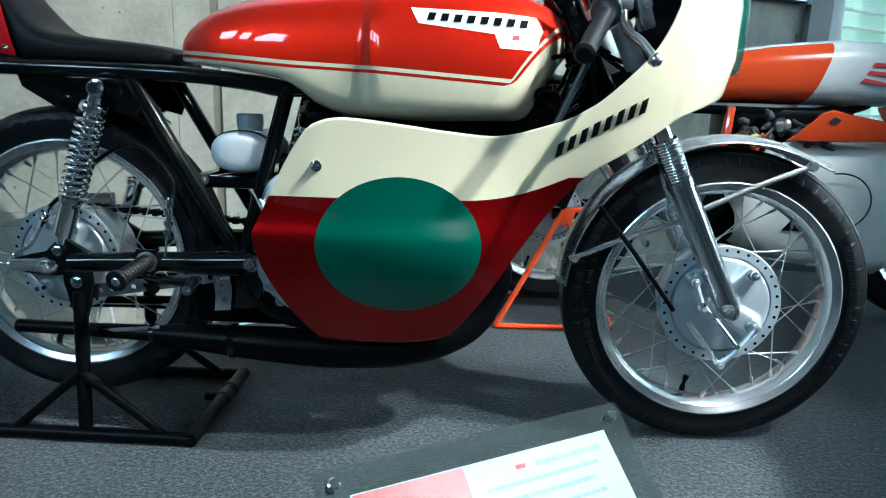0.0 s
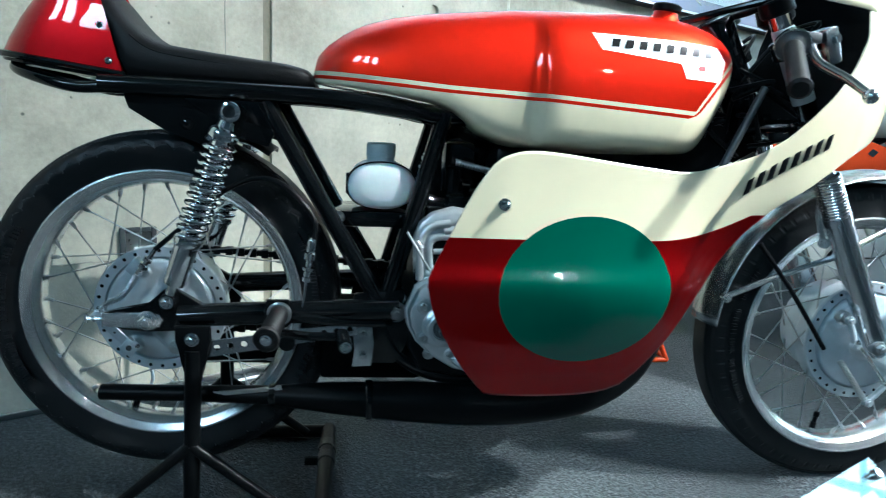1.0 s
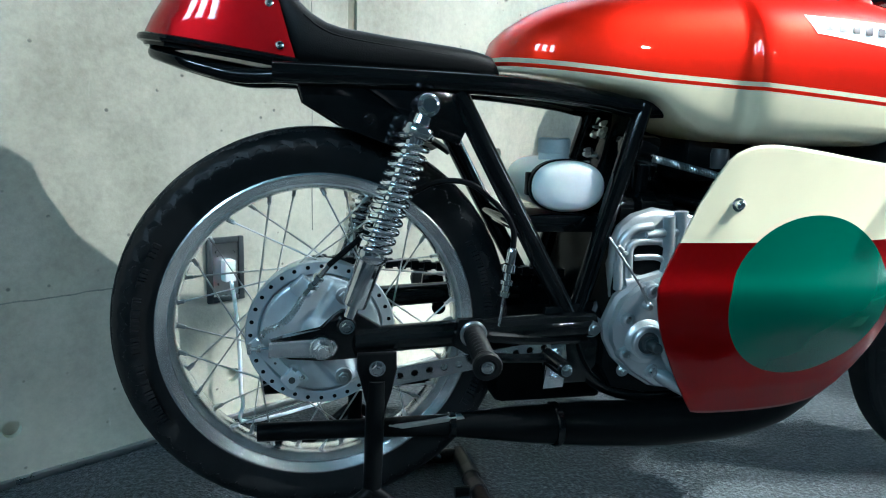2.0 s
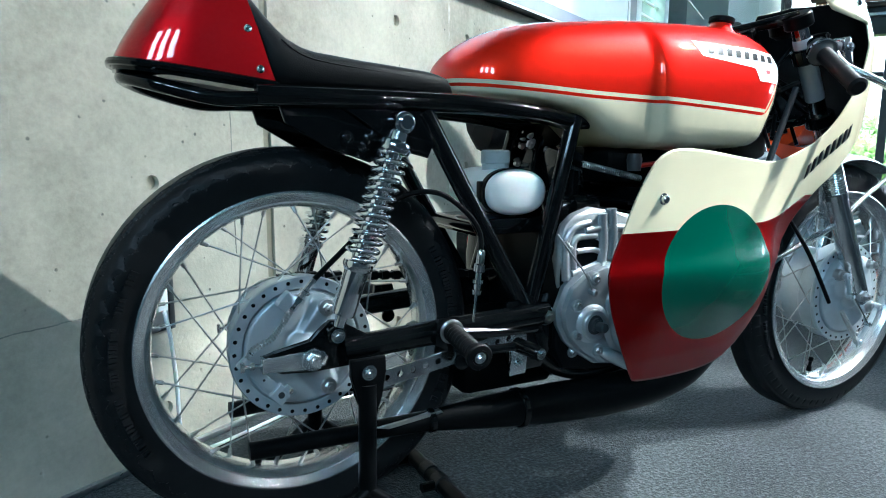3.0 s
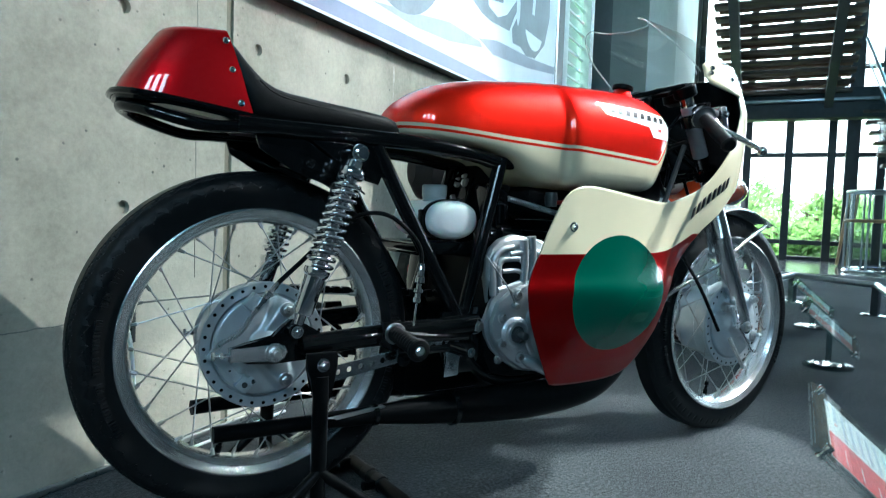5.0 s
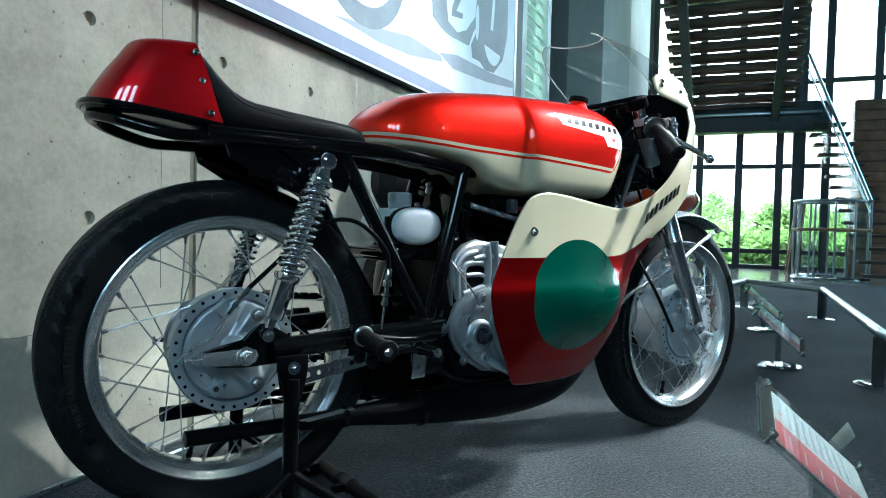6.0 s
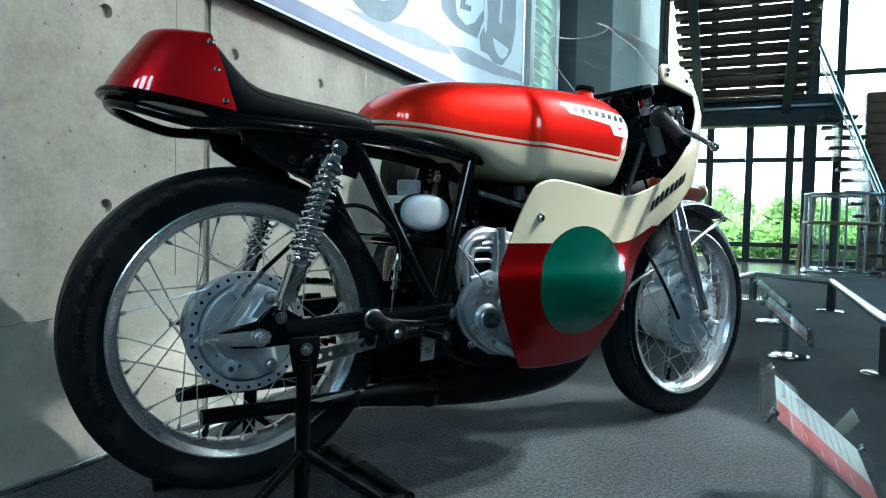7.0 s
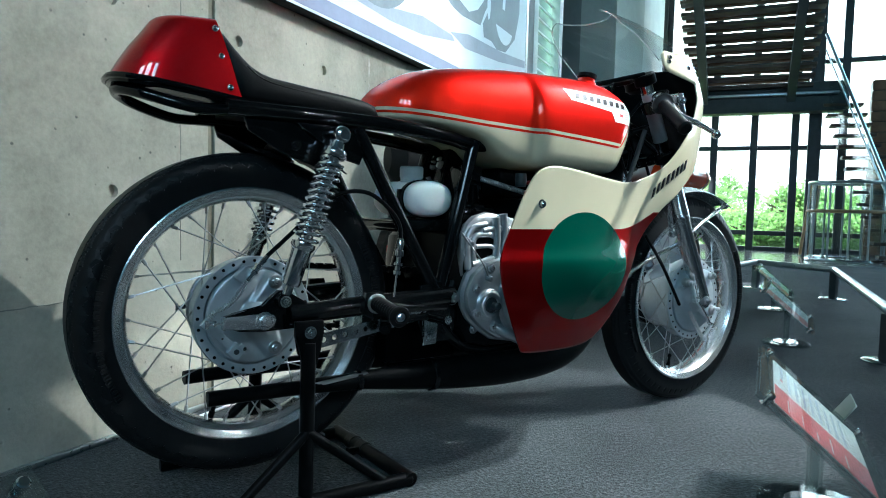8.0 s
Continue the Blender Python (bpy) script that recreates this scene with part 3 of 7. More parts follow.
def tree(u, v, height, spread, seed):
    rng = random.Random(seed)
    th = thing("tree", uv(u, v, -0.25), "leafy bright green tree on the lawn", "tree", "trees outside the window")
    base = uv(u, v, -0.25)
    bm = bmesh.new()
    tube(bm, [base, base + Vector((0.05, 0.02, height * 0.35)), base + Vector((0.0, 0.1, height * 0.75))], [0.12, 0.08, 0.03], 8)
    for k in range(6):
        q = k * 1.05 + rng.random()
        s = base + Vector((0, 0, height * rng.uniform(0.25, 0.5)))
        tube(bm, [s, s + Vector((math.cos(q) * spread * 0.4, math.sin(q) * spread * 0.4, height * 0.2)), s + Vector((math.cos(q) * spread * 0.7, math.sin(q) * spread * 0.7, height * 0.32))], [0.045, 0.03, 0.01], 6, 3)
    part("trunk", bm, M_BARK, th)
    pts, faces = [], []
    clumps = [(Vector((rng.gauss(0, spread * 0.42), rng.gauss(0, spread * 0.42), height * rng.uniform(0.12, 0.95))), rng.uniform(0.2, 0.5)) for _ in range(46)]
    for c, r in clumps:
        for _ in range(130):
            d = Vector((rng.gauss(0, 1), rng.gauss(0, 1), rng.gauss(0, 0.8)))
            p = base + c + d.normalized() * r * rng.random() ** 0.4
            a = Vector((rng.gauss(0, 1), rng.gauss(0, 1), rng.gauss(0, 1))).normalized()
            b = a.orthogonal().normalized()
            s = rng.uniform(0.03, 0.07)
            i = len(pts)
            pts += [p - a * s, p + b * s * 0.55, p + a * s, p - b * s * 0.55]
            faces.append((i, i + 1, i + 2, i + 3))
    me = bpy.data.meshes.new("crown")
    me.from_pydata(pts, [], faces)
    me.materials.append(M_LEAF)
    under(new("crown", me), th)


for i, (u, v, hgt, spr) in enumerate(((15.0, 0.0, 1.25, 1.2), (16.5, 2.5, 1.45, 1.2), (15.2, 4.2, 1.2, 1.3), (20.5, 0.4, 2.1, 0.9), (19.0, 3.6, 1.5, 1.9), (14.5, 1.5, 0.8, 1.1), (14.3, 3.0, 0.7, 1.2), (17.5, 5.6, 1.5, 1.8), (14.6, -0.9, 1.0, 1.2), (19.5, 2.0, 1.4, 1.5))):
    tree(u, v, hgt, spr, 20 + i)


# ---- the racing motorcycle ----
RC, FC = Vector((0.005, 0.0, 0.343)), Vector((1.303, -0.012, 0.3015))
bike = thing("racing_motorcycle", (0.65, 0, 0), "vintage red, cream and green racing motorcycle on a paddock stand", "motorcycle")


def tyre_mesh(bm, c, outer, bead, width, kind, n=64, segs=660):
    """Round section from bead to bead, with its tread cut in."""
    prof = []
    for i in range(n + 1):
        q = math.pi * i / n
        y = -math.cos(q)
        s = max(0.0, math.sin(q))
        r = bead + (outer - bead) * s ** (0.72 if kind == "rear" else 0.9)
        prof.append((r, 0.5 * width * (1 if abs(y) < 1e-6 else math.copysign(abs(y) ** (0.8 if kind == "rear" else 0.92), y)) * (0.62 + 0.38 * min(1, s * 1.7))))
    teeth = 55 if kind == "rear" else 66

    def groove(a, i):
        e = abs(i - n / 2) / (n / 2)
        side = 0.5 if i > n / 2 else 0.0
        f = (a / (2 * math.pi) * teeth + side) % 1
        zig = abs(f - 0.5) * 2
        if kind == "rear":
            if abs(e - (0.5 + 0.1 * zig)) < 0.028 or abs(e - (0.3 - 0.08 * zig)) < 0.024 or abs(e - (0.1 + 0.06 * zig)) < 0.02:
                return -0.0042
            return 0.0
        if abs(e - 0.14) < 0.02 or abs(e - 0.34) < 0.02:
            return -0.0035
        if 0.44 < e < 0.6 and f < 0.2:
            return -0.0032
        return 0.0

    lathe_y(bm, c, prof, segs, groove)
    return bm


def wheel(parent, name, c, outer, width, kind, hub_r, hub_y0, hub_y1, label):
    """Hub with tyre, rim, spokes; brake side towards -y."""
    bm = bmesh.new()
    prof = [(0.012, hub_y0 + 0.002), (hub_r * 0.8, hub_y0 + 0.002), (hub_r * 0.802, hub_y0 + 0.012),
            (hub_r * 0.825, hub_y0 + 0.012), (hub_r * 0.83, hub_y0 + 0.003), (hub_r * 0.84, hub_y0 + 0.002), (hub_r * 0.985, hub_y0 + 0.002), (hub_r, hub_y0 + 0.005), (hub_r, hub_y0 + 0.009), (hub_r * 0.985, hub_y0 + 0.012), (hub_r * 0.97, hub_y0 + 0.013),
            (hub_r * 0.97, hub_y0 + 0.042), (hub_r * 0.95, hub_y0 + 0.046), (hub_r * 0.86, hub_y0 + 0.052), (hub_r * 0.8, hub_y1 - 0.02), (hub_r * 0.82, hub_y1 - 0.008), (hub_r * 0.8, hub_y1), (0.02, hub_y1)]
    lathe_y(bm, c, prof, 64)
    w = part(name, bm, M_CAST, parent, label)
    # Holes are not cut: matt black discs give the dark inside of each.
    bm = bmesh.new()
    holes = 32
    for k in range(holes):
        a = 2 * math.pi * k / holes
        p = c + Vector((hub_r * 0.925 * math.cos(a), hub_y0 + 0.0022, hub_r * 0.925 * math.sin(a)))
        turned(bm, p, p + Vector((0, -1, 0)), [(-0.006, 0.0031), (0.0006, 0.0031)], 10)
    tagged(part("hole_shade_discs", bm, M_MATT, w, "black discs showing the shade of drilled holes round the drum flange"), kind="stuff")
    bm = bmesh.new()
    if parent is bike:
        tyre_mesh(bm, c, outer, 0.222, width, kind)
    else:
        tyre_mesh(bm, c, outer, 0.222, width, kind, 26, 198)
    tyre = part("tyre", bm, M_RUBBER, w, "black rubber tyre with moulded tread", angle=22)
    if parent is bike:
        bm = bmesh.new()
        rng = random.Random(5)
        for start in (150, 330):
            a = start
            while a < start + 62:
                step = rng.uniform(1.0, 2.0)
                if rng.random() > 0.14:
                    m = Matrix.Translation(c) @ Matrix.Rotation(-radians(a), 4, "Y") @ Matrix.Translation((0.258, -width * 0.478, 0)) @ Matrix.Rotation(radians(-14), 4, "Z")
                    box(bm, (-0.0055, -0.0016, -0.0016 * step), (0.0055, 0.004, 0.0016 * step), m)
                a += step * 0.62 + 0.42
        tagged(part("sidewall_mark", bm, M_RUBBER, tyre, "raised moulded bars on the sidewall"), kind="stuff")
    bm = bmesh.new()
    prof = [(0.222, -0.026), (0.2365, -0.03), (0.2385, -0.0335), (0.2385, -0.036), (0.2355, -0.0375), (0.232, -0.0365), (0.229, -0.034), (0.2235, -0.0325), (0.2205, -0.0305), (0.2185, -0.0255), (0.2165, -0.023), (0.213, -0.0155), (0.2115, 0.0)]
    prof = [(r * (0.982 if kind == "rear" else 1.0), y) for r, y in prof + [(r, -y) for r, y in reversed(prof[:-1])]]
    lathe_y(bm, c, prof, 120)
    rim = part("rim", bm, M_SATIN, w, "polished aluminium rim")
    spoke = None
    for k in range(36):
        side = -1 if k % 2 else 1
        lean = 1 if (k // 2) % 2 else -1
        a = 2 * math.pi * k / 36
        a2 = a + lean * 0.78
        hy = (hub_y0 + 0.012) if side < 0 else (hub_y1 - 0.012)
        rr = hub_r * (0.93 if side < 0 else 0.78)
        p0 = c + Vector((rr * math.cos(a2), hy, rr * math.sin(a2)))
        p1 = c + Vector((0.2115 * math.cos(a), side * 0.006, 0.2115 * math.sin(a)))
        d = (p1 - p0)
        length = d.length
        key = (side > 0)
        if spoke is None:
            spoke = {}
        if key not in spoke:
            bm2 = bmesh.new()
            turned(bm2, (0, 0, 0), (0, 0, 1), [(0, 0.0014), (length - 0.016, 0.0013), (length - 0.014, 0.0032), (length - 0.002, 0.0036), (length + 0.001, 0.0022)], 6)
            spoke[key] = finish("spoke", bm2, M_STEEL)
        ob = new("spoke", spoke[key])
        ob.parent = w
        ob.matrix_basis = Matrix.Translation(p0) @ d.to_track_quat("Z", "Y").to_matrix().to_4x4()
    a = radians(-108 if kind == "rear" else -101)
    bm = bmesh.new()
    d = Vector((math.cos(a), 0, math.sin(a)))
    turned(bm, c + d * 0.206, c + d * 0.16, [(0, 0.006), (0.012, 0.006), (0.014, 0.004), (0.024, 0.004), (0.025, 0.0058), (0.034, 0.0055), (0.036, 0.003)], 10)
    part("valve", bm, M_MATT, w)
    return w


def bolt(bm, p, d, r, length=0.008, washer=True):
    p, d = Vector(p), Vector(d).normalized()
    if washer:
        turned(bm, p, p + d, [(-0.002, r * 1.35), (0.002, r * 1.35)], 16)
    turned(bm, p, p + d, [(0, r), (length * 0.8, r), (length, r * 0.82)], 6)
    turned(bm, p, p + d, [(length * 0.9, r * 0.5), (length * 1.35, r * 0.45)], 10)
    return bm


rear_wheel = wheel(bike, "rear_wheel", RC, 0.2985, 0.089, "rear", 0.109, -0.056, 0.062, "rear wheel hub with drilled drum brake plate")
front_wheel = wheel(bike, "front_wheel", FC, 0.301, 0.072, "front", 0.117, -0.05, 0.07, "front wheel hub with large drum brake")

# brake plates
def brake_plate(w, c, y0, radius, dome, feats, label):
    """A cast plate, domed, with bosses and ribs (ax, az, bx, bz, ra, rb, ha, hb, fall) swelling out of it."""
    nr, na = 44, 132

    def height(x, z):
        total = 0.0
        for ax, az, bx, bz, ra, rb, ha, hb, fall in feats:
            dx, dz = bx - ax, bz - az
            ll = dx * dx + dz * dz
            t = min(1.0, max(0.0, ((x - ax) * dx + (z - az) * dz) / ll)) if ll > 1e-9 else 0.0
            d = math.hypot(x - ax - dx * t, z - az - dz * t) - (ra + (rb - ra) * t)
            f = min(1.0, max(0.0, 1 - d / fall))
            total += ((ha + (hb - ha) * t) * f * f * (3 - 2 * f)) ** 4
        return total ** 0.25

    bm = bmesh.new()
    rings = []
    for i in range(nr + 1):
        r = radius * i / nr
        edge = 0.0035 * max(0.0, (r / radius - 0.965) / 0.035) ** 2
        ring = []
        for k in range(na):
            q = 2 * math.pi * k / na
            x, z = r * math.cos(q), r * math.sin(q)
            ring.append(Vector((c.x + x, c.y + y0 - dome * (1 - (r / radius) ** 2) - height(x, z) + edge, c.z + z)))
        rings.append(ring)
    rings.append([Vector((p.x, c.y + y0 + 0.012, p.z)) for p in rings[-1]])
    loft(bm, rings[1:], True, False)
    bm.faces.new([bm.verts.new(p) for p in rings[1]])
    bmesh.ops.remove_doubles(bm, verts=bm.verts, dist=0.00002)
    return part("brake_plate", bm, M_CAST, w, label, angle=50)


brake_plate(rear_wheel, RC, -0.058, 0.0865, 0.008, [
    (0, 0, 0, 0, 0.017, 0.017, 0.019, 0.019, 0.016),
    (0.008, 0.014, 0.031, 0.063, 0.016, 0.0095, 0.007, 0.0155, 0.013),
    (0.008, -0.016, 0.031, -0.058, 0.02, 0.0095, 0.007, 0.0155, 0.013),
    (-0.04, -0.058, -0.04, -0.058, 0.006, 0.006, 0.011, 0.011, 0.008),
    (-0.022, 0.066, -0.034, 0.078, 0.004, 0.004, 0.006, 0.004, 0.005),
    (0.06, 0.01, 0.06, -0.02, 0.01, 0.01, 0.003, 0.003, 0.02)], "cast alloy brake plate with swelling bosses")
for dx, dz in ((0.031, 0.063), (0.031, -0.058)):
    bm = bmesh.new()
    p = RC + Vector((dx, -0.079, dz))
    turned(bm, p, p + Vector((0, -1, 0)), [(-0.004, 0.0125), (0.0025, 0.0122), (0.0032, 0.0105)], 24)
    bolt(bm, p + Vector((0, -0.0032, 0)), (0, -1, 0), 0.0078, 0.006, False)
    part("plate_bolt", bm, M_STEEL, rear_wheel)
bm = bmesh.new()
LEV = Matrix.Translation(Vector((-0.061, -0.081, 0.3105))) @ Matrix.Rotation(math.atan2(0.05, 0.05), 4, "Y")
box(bm, (-0.038, -0.002, -0.0075), (0.034, 0.002, 0.0075), LEV, 0.001)
box(bm, (0.022, -0.008, -0.013), (0.046, 0.004, 0.011), LEV, 0.002)
box(bm, (-0.046, -0.005, -0.009), (-0.032, 0.004, 0.009), LEV, 0.002)
box(bm, (0.03, -0.0085, 0.006), (0.05, -0.0035, 0.016), LEV, 0.001)
part("brake_cam_lever", bm, M_CAST, rear_wheel, "alloy brake cam lever", angle=25)
bm = bmesh.new()
turned(bm, LEV @ Vector((0.034, -0.0078, -0.001)), LEV @ Vector((0.034, -0.02, -0.001)), [(0, 0.0048), (0.0012, 0.0048)], 14)
part("cam_spindle", bm, M_DARKSTEEL, rear_wheel)
bm = bmesh.new()
turned(bm, LEV @ Vector((0.0005, -0.0022, 0)), LEV @ Vector((0.0005, -0.02, 0)), [(0, 0.002), (0.0006, 0.002)], 8)
part("lever_pin", bm, M_DARKSTEEL, rear_wheel)
bm = bmesh.new()
bolt(bm, LEV @ Vector((0.04, -0.0085, 0.011)), LEV.to_3x3() @ Vector((0.5, -0.6, 0.6)), 0.0042, 0.004, False)
part("cam_pinch_bolt", bm, M_CHROME, rear_wheel)
SPR = [Vector(p) for p in ((-0.087, -0.083, 0.338), (-0.075, -0.084, 0.357), (-0.05, -0.086, 0.37), (-0.034, -0.087, 0.388), (-0.022, -0.088, 0.408), (-0.014, -0.088, 0.417))]
bm = bmesh.new()
tube(bm, SPR, 0.0016, 8)
spine = smooth_path(SPR, 40)
coil = []
for i, p in enumerate(spine[14:]):
    d = (spine[min(i + 15, len(spine) - 1)] - spine[i + 13]).normalized()
    side = d.cross(Vector((0, 1, 0))).normalized()
    coil.append(p + 0.0042 * (math.cos(i * 0.95) * side + math.sin(i * 0.95) * side.cross(d)))
tube(bm, coil, 0.00105, 6, 1)
part("return_spring", bm, M_STEEL, rear_wheel, "coiled steel brake spring")
bm = bmesh.new()
turned(bm, (-0.02, -0.088, 0.41), (0.012, -0.1, 0.455), [(0, 0.0035), (0.003, 0.0058), (0.016, 0.0058), (0.017, 0.0088), (0.023, 0.0088), (0.024, 0.0052), (0.03, 0.0052), (0.031, 0.0078), (0.036, 0.0078), (0.037, 0.0045), (0.058, 0.004)], 6)
part("cable_adjuster", bm, M_CHROME, rear_wheel, "bright cable adjuster with lock nuts")
bm = bmesh.new()
box(bm, (-0.015, -0.008, -0.0085), (0.012, 0.012, 0.0085), Matrix.Translation((-0.024, -0.082, 0.424)) @ Matrix.Rotation(-0.85, 4, "Y"), 0.002)
part("cable_lug", bm, M_CAST, rear_wheel)
bm = bmesh.new()
tube(bm, [(0.012, -0.1, 0.455), (0.063, -0.098, 0.5), (0.11, -0.098, 0.545), (0.16, -0.1, 0.572), (0.205, -0.115, 0.572), (0.245, -0.126, 0.542), (0.265, -0.13, 0.512), (0.265, -0.135, 0.483)], 0.0042, 8)
part("brake_cable", bm, M_MATT, bike, "black brake cable")
bm = bmesh.new()
turned(bm, (0.263, -0.14, 0.487), (0.248, -0.143, 0.375), [(0, 0.005), (0.004, 0.007), (0.022, 0.007), (0.024, 0.0095), (0.034, 0.0095), (0.036, 0.005), (0.046, 0.005), (0.047, 0.009), (0.052, 0.009), (0.054, 0.0055), (0.062, 0.0055), (0.063, 0.008), (0.07, 0.007), (0.072, 0.0022), (0.113, 0.0018)], 12)
part("cable_end", bm, M_CHROME, bike, "chrome cable adjuster and wire")

# swing arm, axle, chain
for s in (-1, 1):
    bm = bmesh.new()
    tube(bm, [(0.405, s * 0.115, 0.366), (0.2, s * 0.112, 0.357), (0.05, s * 0.108, 0.348)], 0.019, 16)
    plate(bm, [(0.09, 0.366), (0.056, 0.386), (0.045, 0.394), (0.03, 0.394), (0.02, 0.386), (0.002, 0.366), (-0.05, 0.357), (-0.066, 0.353), (-0.066, 0.347), (-0.02, 0.35), (0.022, 0.348), (0.022, 0.328), (-0.05, 0.329), (-0.04, 0.325), (0.0, 0.322), (0.06, 0.324), (0.095, 0.335)], s * 0.113, s * 0.1, None, 0.002)
    part("swing_arm", bm, M_BLACK, bike, "black tubular swing arm")
    bm = bmesh.new()
    plate(bm, [(-0.0665, 0.331), (-0.0665, 0.352), (0.0, 0.3555), (0.02, 0.352), (0.025, 0.342), (0.02, 0.331), (0.0, 0.3275)], s * 0.1135, s * 0.1165, None, 0.001)
    box(bm, (-0.0685, min(s * 0.1, s * 0.117), 0.33), (-0.0645, max(s * 0.1, s * 0.117), 0.353), None, 0.001)
    rod(bm, (-0.067, s * 0.11, 0.342), (-0.094, s * 0.11, 0.342), 0.0026, 8)
    rod(bm, (-0.079, s * 0.11, 0.342), (-0.084, s * 0.11, 0.342), 0.0055, 6)
    rod(bm, (-0.094, s * 0.11, 0.335), (-0.094, s * 0.11, 0.349), 0.003, 8)
    part("chain_adjuster", bm, M_SATIN, bike, "bright alloy chain adjuster plate")
    bm = bmesh.new()
    turned(bm, (0.003, s * 0.1165, 0.342), (0.003, s * 0.2, 0.342), [(0, 0.0165), (0.0025, 0.0165), (0.0035, 0.0155), (0.004, 0.0125)], 28)
    bolt(bm, (0.003, s * 0.12, 0.342), (0, s, 0), 0.0118, 0.009, False)
    part("axle_nut", bm, M_SATIN, bike)
bm = bmesh.new()
rod(bm, (0.003, -0.12, 0.342), (0.003, 0.12, 0.342), 0.009, 12)
part("rear_axle", bm, M_STEEL, bike)
bm = bmesh.new()
turned(bm, (0.0, 0.058, 0.344), (0.0, 0.2, 0.344), [(0, 0.02), (0, 0.088), (0.006, 0.088), (0.006, 0.02)], 40)
part("rear_sprocket", bm, M_STEEL, bike)
bm = bmesh.new()
for k in range(40):
    for z0, z1 in ((0.43, 0.402), (0.258, 0.322)):
        f = k / 40
        p = Vector((f * 0.43, 0.061, z0 + (z1 - z0) * f))
        box(bm, (-0.0062, -0.007 if k % 2 else -0.0045, -0.0075 if k % 2 else -0.005), (0.0062, 0.007 if k % 2 else 0.0045, 0.0075 if k % 2 else 0.005), Matrix.Translation(p), 0)
tagged(part("chain", bm, M_MATT, bike, "black roller chain"), kind="stuff")
bm = bmesh.new()


def drilled_arm():
    x0, z0, x1, z1 = 0.058, 0.292, 0.335, 0.336
    d = Vector((x1 - x0, 0, z1 - z0))
    length = d.length
    d.normalize()
    up = Vector((-d.z, 0, d.x))
    base = Vector((x0, -0.1275, z0))
    n = 13
    for side, y in ((1, 0.0), (-1, 0.004)):
        for k in range(n):
            a, b = length * k / n, length * (k + 1) / n
            h = 0.0135 - 0.003 * k / n
            holed(bm, a, b, -h, h, (a + b) / 2, 0, 0.0058, 0.0, lambda p, q, r, y=y: base + d * p + up * q + Vector((0, y, 0)), 16)
    for s in (-1, 1):
        a = [base + d * t + up * s * h + Vector((0, y, 0)) for t, h, y in ((0, 0.0135, 0), (length, 0.0108, 0), (length, 0.0108, 0.004), (0, 0.0135, 0.004))]
        bm.faces.new([bm.verts.new(p) for p in a])


drilled_arm()
part("torque_arm", bm, M_ALLOY, bike, "drilled alloy brake torque arm", smooth=False)

# rear shocks
for s in (-1, 1):
    top, low = Vector((0.138, s * 0.128, 0.676)), Vector((0.036, s * 0.122, 0.376))
    d = (low - top).normalized()
    L = (low - top).length
    bm = bmesh.new()
    turned(bm, top, low, [(0.012, 0.008), (0.015, 0.013), (0.026, 0.0145), (0.029, 0.0215), (0.033, 0.0235), (0.041, 0.0235), (0.044, 0.0215), (0.046, 0.0135), (0.06, 0.0125), (0.206, 0.0125), (0.208, 0.0215), (0.214, 0.0225), (0.219, 0.0205), (0.222, 0.0182), (L - 0.034, 0.0178), (L - 0.03, 0.0165), (L - 0.028, 0.009), (L - 0.012, 0.008)], 32)
    body = part("shock_absorber", bm, M_CHROME, bike, "chromed shock absorber")
    bm = bmesh.new()
    side = d.orthogonal().normalized()
    up = d.cross(side)
    turns, n = 12, 22
    tube(bm, [top + d * (0.047 + 0.157 * i / (turns * n)) + 0.0212 * (math.cos(2 * math.pi * i / n) * side + math.sin(2 * math.pi * i / n) * up) for i in range(turns * n + 1)], 0.0039, 12, 1)
    part("coil_spring", bm, M_CHROME, body, "bright chromed coil spring")
    bm = bmesh.new()
    turned(bm, top - Vector((0, 0.02, 0)) * s, top + Vector((0, 1, 0)) * s, [(0, 0.012), (0.003, 0.0165), (0.028, 0.0165), (0.031, 0.015), (0.032, 0.0105), (0.034, 0.0115), (0.038, 0.0115), (0.0395, 0.0095), (0.0395, 0.004)], 28)
    part("shock_top_eye", bm, M_CHROME, body)
    bm = bmesh.new()
    turned(bm, low - Vector((0, 0.014, 0)) * s, low + Vector((0, 1, 0)) * s, [(0, 0.0135), (0.019, 0.0135), (0.021, 0.0115)], 22)
    part("shock_bottom_eye", bm, M_BLACK, body, "black lower eye")
    bm = bmesh.new()
    bolt(bm, low + Vector((0, s * 0.007, 0)), (0, s, 0), 0.0078, 0.006)
    part("eye_bolt", bm, M_CHROME, body)

